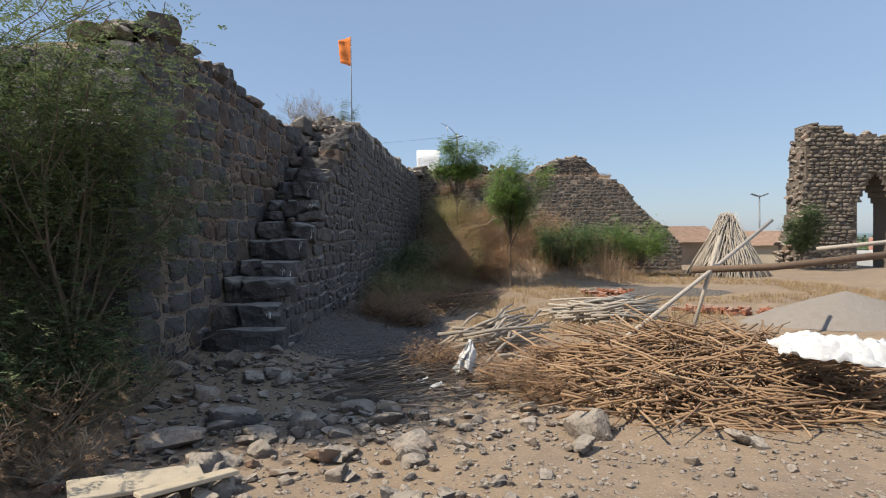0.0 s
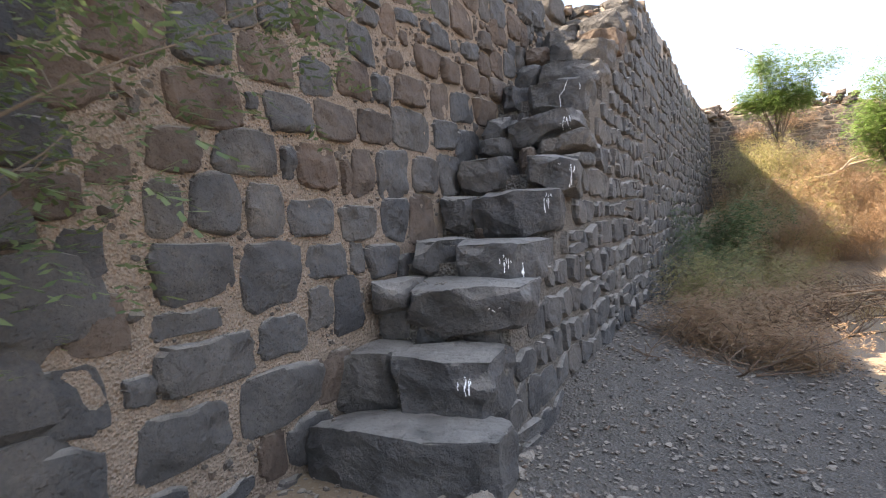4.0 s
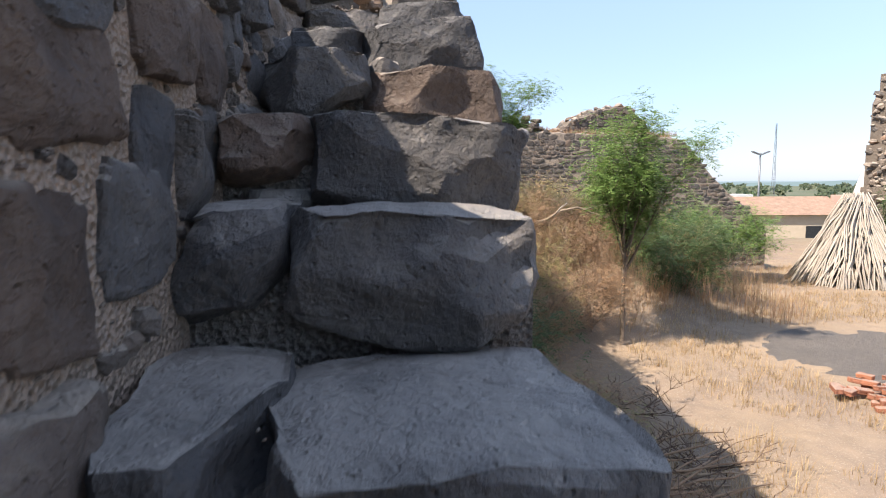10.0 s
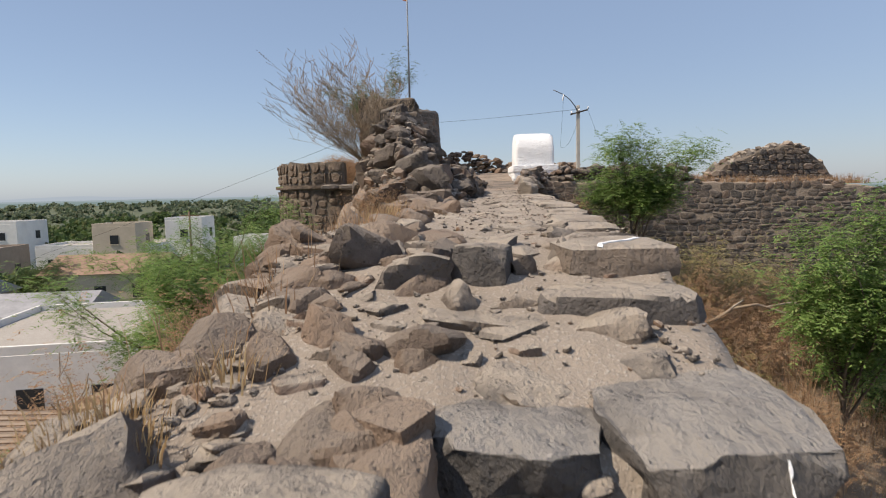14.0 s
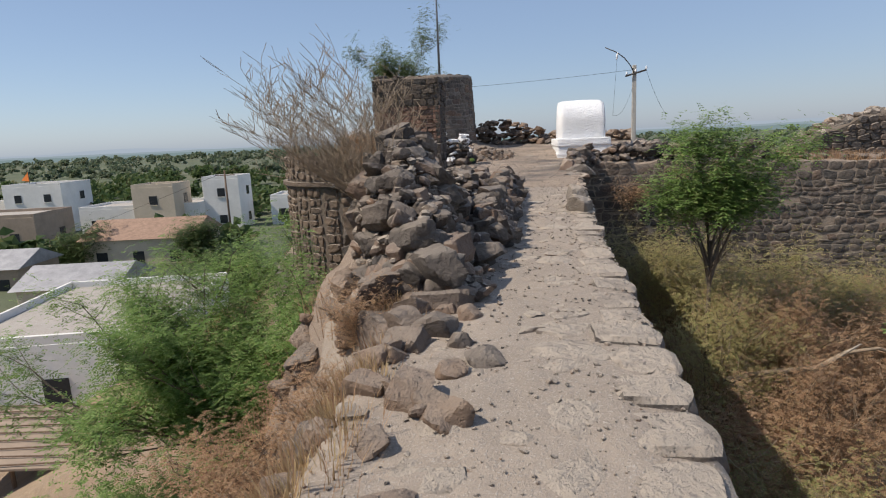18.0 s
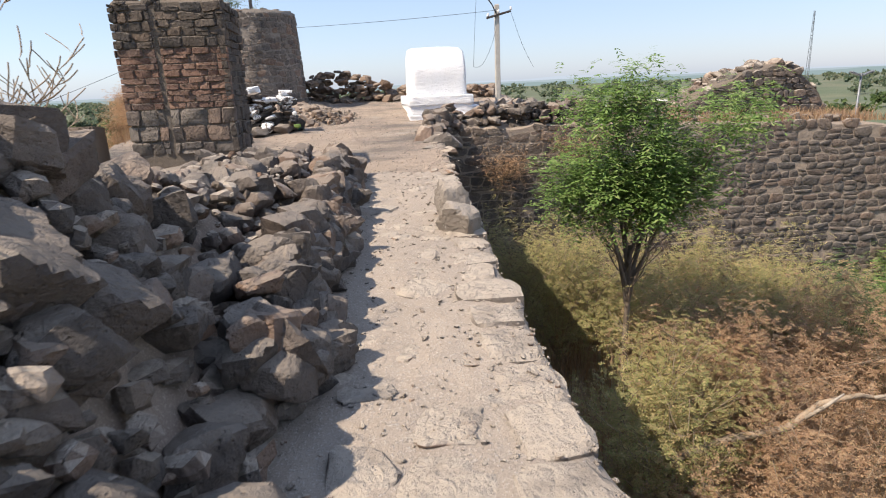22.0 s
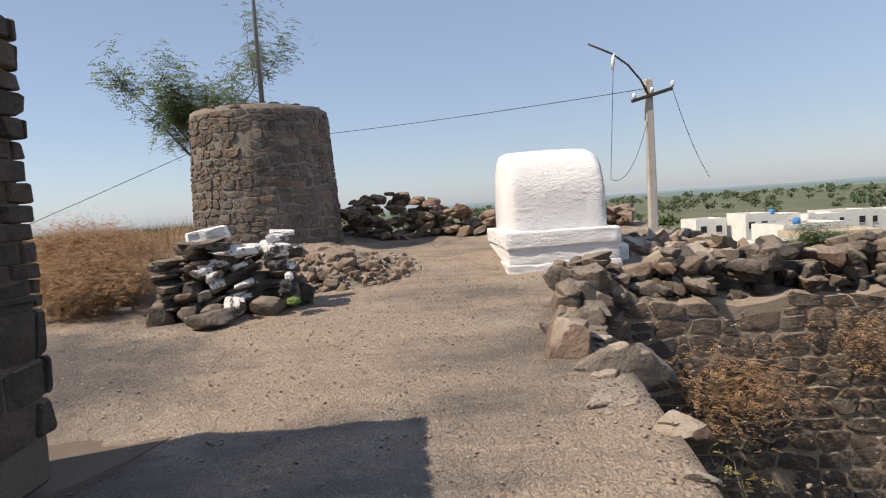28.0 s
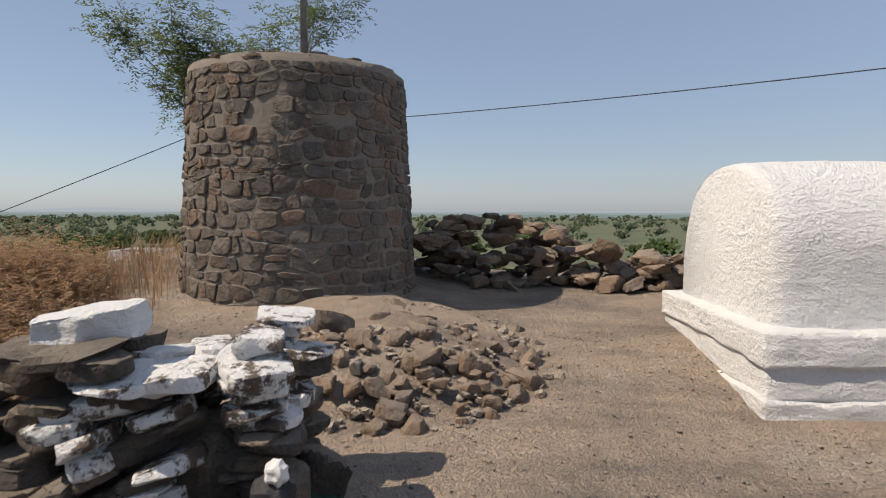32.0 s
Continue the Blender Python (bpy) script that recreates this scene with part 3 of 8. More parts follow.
def grid_mesh(name, xs, ys, zf, mat, skirt=0.0, smooth=True):
    verts = [(x, y, zf(x, y)) for y in ys for x in xs]
    nx, ny = len(xs), len(ys)
    faces = [[j * nx + i, j * nx + i + 1, (j + 1) * nx + i + 1, (j + 1) * nx + i] for j in range(ny - 1) for i in range(nx - 1)]
    return mesh_of(name, verts, faces, mat, smooth)


def spread(a, b, step):
    n = max(1, round((b - a) / step))
    return [a + (b - a) * i / n for i in range(n + 1)]


def lerp_table(table, t):
    if t <= table[0][0]:
        return table[0][1]
    for (a, va), (b, vb) in zip(table, table[1:]):
        if t <= b:
            return va + (vb - va) * (t - a) / (b - a)
    return table[-1][1]


def smooth01(t):
    t = max(0.0, min(1.0, t))
    return t * t * (3 - 2 * t)


def n2(x, y, s, k=0.0):
    return noise.noise(Vector((x * s, y * s, k)))

# ---- the lie of the land ----
CREST = ((5.9, 3.6), (11.0, 3.66), (12.0, 3.74), (12.8, 4.05), (14.0, 4.33), (18.0, 4.44), (22.0, 4.46), (25.0, 4.54), (27.0, 4.66), (29.0, 4.8), (31.5, 4.86), (33.0, 5.08), (35.0, 5.3), (60.0, 5.3))
LEFT = ((5.9, -4.4), (8.5, -4.2), (10.5, -3.75), (13.5, -3.35), (17.5, -3.3), (18.5, -4.15), (25.4, -4.4), (26.3, -6.8), (36.0, -8.0))
RIGHT = ((5.9, -3.0), (13.0, -1.98), (14.0, -1.94), (16.0, -1.86), (18.0, -1.78), (20.0, -1.7), (22.0, -1.58), (23.4, -1.47), (25.0, -1.4), (27.5, -1.2), (29.3, -1.15))


def right_edge(y):
    return lerp_table(RIGHT, y)


def cross_y(x):
    """The line of the curtain wall's face."""
    return 29.3 - 0.064 * (x + 1.15)


def fall(d):
    """How far the ground has dropped d metres beyond the crest of the rampart."""
    return 1.35 * min(d, 4.2) + 0.42 * max(0.0, min(d - 4.2, 9.0))


def court(x, y):
    z = -0.02 - 0.008 * max(0.0, y - 8) + 0.05 * n2(x, y, 0.5) + 0.025 * n2(x, y, 1.7, 3)
    z += 0.32 * smooth01((-0.3 - x) / 2.2) * smooth01((y - 8.2) / 1.2) * smooth01((16 - y) / 3)
    z += 1.5 * smooth01((y - 19) / 6) * smooth01((8.5 - x) / 5) * smooth01((x + 4) / 2)
    z += 0.22 * smooth01((-0.9 - x) / 1.3) * smooth01((y - 5.0) / 2.2) * smooth01((9.0 - y) / 1.5)
    z += 0.15 * smooth01((-2.2 - x) / 2) * smooth01((8 - y) / 3)
    return z


def top(x, y):
    """The earth on top of the rampart and the bastion, falling away outside it."""
    z = lerp_table(CREST, y) + 0.03 * n2(x, y, 1.1) + 0.012 * n2(x, y, 4.5, 5)
    z += 0.25 * smooth01((-3.0 - x) / 2.0) * smooth01((y - 30.5) / 2.5)
    if y > 28.5:
        z -= 0.055 * max(0.0, min(x - 1.0, 8.0))
    d = max(0.0, lerp_table(LEFT, y) + 0.2 * n2(x, y, 0.8, 9) - x)
    d2 = max(0.0, y - 36.2)
    d3 = max(0.0, x - 9.0) if y > 29.2 else 0.0
    if y > 31.4:
        d3 = max(d3, x - 1.6)
    # a sheer broken edge between the heap and the bastion
    z -= 1.5 * smooth01(d / 0.6) * (1 - smooth01((d - 0.9) / 2.0)) * smooth01((y - 18.2) / 1.2) * (1 - smooth01((y - 25.8) / 0.6))
    d = math.sqrt(d * d + d2 * d2 + d3 * d3)
    return z - fall(d) + (0.1 * n2(x, y, 0.6, 2) if d > 0.5 else 0.0)


def is_court(x, y):
    if y < 6.3:
        return True
    if y < 13.2:
        return x > -3.4
    if y < cross_y(x) + 0.55:
        return x > right_edge(y) - 0.45
    return x > 9.5


def land(x, y):
    out_far = max(abs(x - 2) - 55, abs(y - 20) - 55, 0)
    far_z = -5.0
    c = court(x, y)
    if y < 6.3:
        c -= fall(max(0.0, -9.0 - x)) * 0.8
    if x > 25 or y > 40:
        c -= 0.09 * max(0.0, x - 25) + 0.15 * max(0.0, y - 40) * (x > 9.5)
    z = c if is_court(x, y) else top(x, y) - 0.12
    return max(z, far_z) if out_far <= 0 else far_z


def build_ground():
    xs = [-4000, -1500, -600, -250, -120, -70] + spread(-53, -10, 1.4) + spread(-9.6, 12, 0.25) + spread(12.6, 57, 1.3) + [75, 120, 250, 600, 1500, 4000]
    ys = [-600, -200, -90, -50] + spread(-35, -4, 1.5) + spread(-3.4, 38, 0.25) + spread(38.6, 75, 1.3) + [95, 140, 250, 500, 900, 1800, 4500]
    me = grid_mesh("ground", xs, ys, lambda x, y: land(x, y), m_ground)
    solid("ground", me, "dry earth yard with straw grass falling away to green farmland", "ground", "structure")


build_ground()


# Trodden top of the rampart, with the bastion platform behind it.
def build_walkway():
    ys = spread(12.62, 25.2, 0.09)
    cols = 36
    verts, faces = [], []
    for y in ys:
        r = right_edge(y) + 0.05 * n2(0, y, 2.0, 4) + 0.03 * n2(0, y, 7.0, 4)
        for i in range(cols):
            x = -4.1 + (r + 4.1) * i / (cols - 1)
            edge = smooth01((x - r + 0.25) / 0.25)
            verts.append((x, y, top(x, y) + 0.02 * n2(x, y, 9, 1) - 0.02 * edge - 0.5 * (y < 12.65)))
        verts.append((r, y, top(r, y) - 0.35))
    n = cols + 1
    faces = [[j * n + i, j * n + i + 1, (j + 1) * n + i + 1, (j + 1) * n + i] for j in range(len(ys) - 1) for i in range(cols)]
    solid("walkway", mesh_of("walkway", verts, faces, m_path, True), "trodden pale earth path along the rampart top", "path", "structure")
    ys = spread(25.0, 36.4, 0.13)
    verts = []
    for y in ys:
        r = right_edge(y) if y < 29.3 else 1.6
        for i in range(60):
            x = -8.2 + (r + 8.2) * i / 59
            verts.append((x, y, top(x, y) - 0.004 + 0.012 * n2(x, y, 9, 1)))
        verts.append((r, y, top(r, y) - 0.5))
    faces = [[j * 61 + i, j * 61 + i + 1, (j + 1) * 61 + i + 1, (j + 1) * 61 + i] for j in range(len(ys) - 1) for i in range(60)]
    solid("platform", mesh_of("platform", verts, faces, m_platform, True), "bare dusty earth platform of the bastion with gravel patches", "ground", "structure")


def platform_mat():
    m, nt, bsdf = material("dusty platform earth", 0.95)
    vec = coords(nt, True)
    drawn = nt.nodes.new("ShaderNodeVectorMath")
    drawn.operation = "MULTIPLY"
    drawn.inputs[1].default_value = (0.6, 1.7, 1.0)
    nt.links.new(vec, drawn.inputs[0])
    a = noise_fac(nt, drawn.outputs["Vector"], 0.6, 8.0, 0.68, 0.38, 0.54)
    b = noise_fac(nt, vec, 5.0, 8.0, 0.7)
    c = noise_fac(nt, vec, 70.0, 4.0, 0.6, 0.5, 0.72)
    grit = mix(nt, b, (0.235, 0.205, 0.18), (0.17, 0.15, 0.133))
    dust = mix(nt, b, (0.5, 0.395, 0.31), (0.39, 0.31, 0.245))
    pale = noise_fac(nt, vec, 0.8, 5.0, 0.65, 0.56, 0.72)
    spot = nt.nodes.new("ShaderNodeVectorMath")
    spot.operation = "DISTANCE"
    spot.inputs[1].default_value = (-5.6, 27.8, 4.75)
    nt.links.new(vec, spot.inputs[0])
    ragged = noise_fac(nt, vec, 1.3, 6.0, 0.65, 0.2, 0.8)
    reach = times(nt, ragged, 1.6)
    nt.nodes[-1].use_clamp = False
    total = times(nt, spot.outputs["Value"], nt.nodes[-1].outputs[0], "ADD")
    nt.nodes[-1].use_clamp = False
    gravel = node(nt, "ShaderNodeMapRange", From_Min=2.5, From_Max=1.7)
    nt.links.new(nt.nodes[-2].outputs[0], gravel.inputs["Value"])
    dark = mix(nt, b, (0.185, 0.165, 0.15), (0.125, 0.113, 0.105))
    soil = mix(nt, pale, mix(nt, a, grit, dust), (0.47, 0.415, 0.355))
    nt.links.new(mix(nt, c, mix(nt, gravel.outputs["Result"], soil, dark), (0.4, 0.355, 0.31)), bsdf.inputs["Base Color"])
    bump(nt, bsdf, times(nt, times(nt, b, 0.6), times(nt, c, 0.4), "ADD"), 1.0, 0.08)
    return m


m_platform = platform_mat()
build_walkway()

# ---- masonry cores: each wall is a solid body of mortar, faced with stones further down ----
def slab_wall(name, pts, thick, z0, tops, label, mat, kind="structure", step=0.25, rough=0.03):
    """A wall along a line of points, faced to its right-hand side, with a ragged top. tops: height along its length."""
    p = [Vector((x, y, 0)) for x, y in pts]
    lens = [0.0]
    for a, b in zip(p, p[1:]):
        lens.append(lens[-1] + (b - a).length)
    us = spread(0.0, lens[-1], step)
    verts, faces = [], []
    deep = thick if callable(thick) else lambda u: thick

    def at(u):
        for i in range(len(p) - 1):
            if u <= lens[i + 1] + 1e-6:
                d = (p[i + 1] - p[i]).normalized()
                return p[i] + d * (u - lens[i]), Vector((-d.y, d.x, 0))
        d = (p[-1] - p[-2]).normalized()
        return p[-1], Vector((-d.y, d.x, 0))

    for u in us:
        q, nrm = at(u)
        h = tops(u)
        b = deep(u)
        for off, z in ((0.0, z0), (0.0, h - 0.04), (0.05, h), (b - 0.05, h), (b, h - 0.04), (b, z0)):
            w = q + nrm * off
            verts.append((w.x, w.y, z + (rough * n2(u, off, 2.1, 8) if z > z0 else 0)))
    n = 6
    for j in range(len(us) - 1):
        for i in range(n):
            a, b = j * n + i, j * n + (i + 1) % n
            faces.append([a, a + n, b + n, b])
    faces.append(list(range(n)))
    faces.append([(len(us) - 1) * n + i for i in range(n)][::-1])
    ob = solid(name, mesh_of(name, verts, faces, mat), label, "wall", kind)
    return ob, at, lens[-1]


# Wall beside the stairs, its right face towards the yard; it runs on as the rampart's face past the stair head.
def stair_core_top(u):
    return stair_wall_top(u) - 0.16


def stair_wall_top(u):
    y = 5.95 + u
    return lerp_table(((5.9, 3.6), (6.3, 3.98), (7.2, 4.0), (8.6, 3.93), (10.0, 3.88), (10.9, 3.8), (11.2, 3.66), (12.3, 3.66), (13.0, 3.95)), y) + 0.1 * n2(y, 0, 1.7, 4)


def wall_x(y):
    """The stair wall's face, which closes in on the stair as it climbs."""
    return -3.03 + 0.05 * (y - 7.6)


def side_x(y):
    """The stair's outer face."""
    return -2.17 + 0.043 * (y - 7.8)


wall_stair, stair_at, stair_len = slab_wall("wall_stair", [(wall_x(5.95), 5.95), (wall_x(13.0), 13.0)], lambda u: lerp_table(((0.0, 1.45), (2.5, 1.3), (4.5, 0.95)), u), -0.3, stair_core_top, "old rampart wall of dark basalt in pale lime mortar, ragged top", m_mortar)
RAMP = [(x, y) for y, x in RIGHT[1:]]
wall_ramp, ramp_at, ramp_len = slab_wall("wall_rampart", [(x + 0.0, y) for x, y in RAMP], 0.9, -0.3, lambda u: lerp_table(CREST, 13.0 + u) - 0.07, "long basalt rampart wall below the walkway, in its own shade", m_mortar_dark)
CROSS_TOP = ((0.0, 4.74), (3.0, 4.8), (5.0, 4.68), (9.4, 4.5), (9.75, 4.3), (10.2, 3.75), (10.8, 3.1), (11.4, 2.5), (12.1, 2.0), (12.8, 1.1))


def cross_top(u):
    return lerp_table(CROSS_TOP, u) + 0.08 * n2(u, 0, 2.2, 6)


wall_cross, cross_at, cross_len = slab_wall("wall_cross", [(-1.15, 29.3), (4.0, 28.97), (8.5, 28.68), (11.6, 28.48)], 2.6, -0.5, cross_top, "curtain wall of coursed dark basalt with a broken, stepped end", m_mortar_mid)

def ruin_top(u):
    return lerp_table(((0.0, 4.9), (0.3, 5.25), (0.9, 5.4), (1.4, 5.65), (2.4, 5.78), (2.9, 5.5), (3.3, 5.2), (3.6, 4.7)), u) + 0.07 * n2(u, 0, 2.6, 3)


wall_ruin, ruin_at, ruin_len = slab_wall("wall_ruin", [(4.7, 30.3), (8.3, 30.6)], 1.1, 4.0, ruin_top, "ruined stub of a turret on the curtain wall", m_mortar_dark)

# Stair mass under the treads.
STEPS = ((7.25, 0.45), (7.6, 0.73), (7.94, 1.07), (8.26, 1.27), (8.84, 1.58), (9.14, 1.85), (9.58, 2.2), (10.06, 2.57), (10.63, 2.86), (10.94, 3.12), (11.45, 3.38), (11.78, 3.58), (12.43, 3.88), (12.64, 4.1))


def build_stair_core():
    prof = [(7.3, -0.3)]
    for i, (y, z) in enumerate(STEPS):
        prof += [(y + 0.1, prof[-1][1]), (y + 0.1, z - 0.1)]
    prof += [(13.2, STEPS[-1][1] - 0.1), (13.2, -0.3)]
    v = [(x(y) - 0.02, y, z) for x in (wall_x, side_x) for y, z in prof]
    n = len(prof)
    f = [list(range(n)), [n + i for i in range(n)][::-1]]
    f += [[i, i + n, (i + 1) % n + n, (i + 1) % n] for i in range(n)]
    bm = bmesh.new()
    vs = [bm.verts.new(p) for p in v]
    for q in f:
        bm.faces.new([vs[i] for i in q])
    bmesh.ops.recalc_face_normals(bm, faces=bm.faces)
    bmesh.ops.triangulate(bm, faces=[g for g in bm.faces if len(g.verts) > 4])
    me = bpy.data.meshes.new("stair_core")
    bm.to_mesh(me)
    bm.free()
    me.materials.append(m_gravel)
    return solid("staircase", me, "steep open stair of heavy dark basalt blocks against the rampart", "stairs")


staircase = build_stair_core()

# ---- stair treads ----
def cut_stone(planes, big, seed):
    """The body inside the planes, its arrises chipped a little and its faces uneven."""
    bm = bmesh.new()
    bmesh.ops.create_cube(bm, size=big * 6)
    for nrm, dist in planes:
        res = bmesh.ops.bisect_plane(bm, geom=bm.verts[:] + bm.edges[:] + bm.faces[:], plane_co=nrm * dist, plane_no=nrm, clear_outer=True)
        rim = [e for e in res["geom_cut"] if isinstance(e, bmesh.types.BMEdge)]
        if len(rim) > 2:
            bmesh.ops.edgeloop_fill(bm, edges=rim)
    bmesh.ops.remove_doubles(bm, verts=bm.verts[:], dist=0.004)
    bmesh.ops.bevel(bm, geom=bm.edges[:], offset=0.004, segments=1, profile=0.6, affect="EDGES", clamp_overlap=True)
    bmesh.ops.triangulate(bm, faces=bm.faces[:])
    for size in (0.12, 0.06, 0.03):
        bmesh.ops.subdivide_edges(bm, edges=[e for e in bm.edges if e.calc_length() > size], cuts=1)
        bmesh.ops.triangulate(bm, faces=[q for q in bm.faces if len(q.verts) > 3])
    bmesh.ops.recalc_face_normals(bm, faces=bm.faces[:])
    bm.normal_update()
    o = Vector((seed, seed * 0.7, 3.1))
    rows = []
    for p in bm.verts:
        n_ = p.normal.copy()
        arris = 1.0 - min(n_.dot(q.normal) for q in p.link_faces)
        calm = 0.3 if n_.z > 0.75 else 1.0
        # shell-shaped scoops that meet in ridges, as basalt breaks
        warp = p.co + Vector(noise.noise_vector(p.co * 4 + o)) * 0.07
        scoop = noise.voronoi(Vector((warp.x, warp.y, warp.z * 1.5)) * 4.2 + o)[0][0] - 0.45
        chip = max(0.0, noise.noise(p.co * 11 - o) + 0.1) * min(1.0, arris * 4)
        rows.append((p, n_ * (calm * (min(0.075, big * 0.28) * scoop + 0.006 * noise.noise(p.co * 9 + o)) + 0.0035 * noise.noise(p.co * 26 + o) - 0.03 * chip)))
    for p, d in rows:
        p.co += d
    bm.verts.index_update()
    out = [v.co.copy() for v in bm.verts], [[v.index for v in q.verts] for q in bm.faces]
    bm.free()
    return out


def block_geo(rng, sx, sy, sz, n=16, chip=9):
    """A hewn block with worn, irregular faces and broken corners, standing on its base."""
    half = (sx / 2, sy / 2, sz / 2)
    big = max(half)
    planes = []
    for k in range(3):
        for s in (-1, 1):
            lean = 0.05 if (k, s) == (2, 1) else 0.12
            a = [rng.uniform(-lean, lean) for _ in range(3)]
            a[k] = s
            planes.append((Vector(a).normalized(), half[k]))
    for _ in range(chip):
        c = Vector([rng.choice((-1, 1)) * half[i] * rng.uniform(0.75, 1.0) for i in range(3)])
        a = Vector([rng.choice((0.25, 0.6, 1.0)) * (1 if q > 0 else -1) for q in c]).normalized()
        d = a.dot(c) * rng.uniform(0.88, 0.99)
        if d > min(half) * 0.5:
            planes.append((a, d))
    # fracture scars over each face
    for k in range(3):
        for s in (-1, 1):
            for _ in range(7 if n > 20 else 3 if n > 6 else 1):
                lean = 0.14 if (k, s) == (2, 1) else 0.42
                a = [rng.uniform(-lean, lean) for _ in range(3)]
                a[k] = 0.0
                reach = sum(abs(a[i]) * half[i] for i in range(3))
                a[k] = s
                q = Vector(a)
                ln = q.length
                planes.append((q / ln, (half[k] + reach * rng.uniform(0.12, 0.7)) / ln))
    if n > 20:
        v, f = cut_stone(planes, big, rng.uniform(0, 90))
    else:
        v, f = hewn(n, planes, 80.0, 0.028, rng.uniform(0, 90), 2.2 / big)
    return [p + Vector((0, 0, sz / 2)) for p in v], f


def tread(rng, x0, x1, y, z0, z1, depth=0.5, roll=0.0, yaw=0.0, mat=None, name="tread_block", drips=(), chip=6, label=""):
    """One hewn block of the stair between x0 and x1, its front at y, with any runs of lime down its front."""
    sx, sz = x1 - x0, z1 - z0
    v, f = block_geo(rng, sx * 1.07, depth * 1.04, sz * 1.14, 26 if sx > 0.2 else 7, chip)
    m = pose((x0 + x1) / 2, y + depth / 2, z0 - 0.06 * sz, rng.uniform(-2, 2), roll, yaw + rng.uniform(-2, 2))
    ob = part(name, mesh_of(name, v, f, mat or m_basalt, 11), staircase, m, label)
    if not drips:
        return ob
    face = BVHTree.FromPolygons(v, f)
    for run, wide in drips:
        pts = [Vector(((a - 0.5) * sx, b * sz)) for a, b in run]
        sv, sf = [], []
        n = 6 * (len(pts) - 1)
        for k in range(n + 1):
            i = min(k // 6, len(pts) - 2)
            c = pts[i].lerp(pts[i + 1], k / 6 - i)
            w = wide * (0.15 + 0.5 * rng.random() ** 2)
            ends = [face.ray_cast(Vector((c.x + e * w + rng.uniform(-0.002, 0.002), -2.0, c.y)), Vector((0, 1, 0)))[0] for e in (-1, 1)]
            if not all(ends) or rng.random() < 0.12:
                continue
            for q in ends:
                sv += [q + Vector((0, -0.003, 0)), q + Vector((0, 0.01, 0))]
        n = len(sv) // 4 - 1
        for k in range(n):
            a = 4 * k
            sf += [[a, a + 2, a + 6, a + 4], [a, a + 4, a + 5, a + 1], [a + 2, a + 3, a + 7, a + 6]]
        if n > 0:
            part("lime_run", mesh_of("lime_run", sv, sf, m_splash), ob, label="white lime run down the block")
    return ob


def blotch(rng, cx, cz, w, h, n=10):
    """A few short ragged runs side by side."""
    out = []
    for k in range(n):
        x, top_ = cx + w * rng.uniform(-0.5, 0.5), cz + h * rng.uniform(-0.2, 0.5)
        out.append((((x, top_), (x + rng.uniform(-0.012, 0.012), top_ - h * 0.15), (x + rng.uniform(-0.01, 0.01), top_ - h * rng.choice((0.2, 0.3, 0.8)))), rng.choice((0.003, 0.004, 0.006))))
    return out


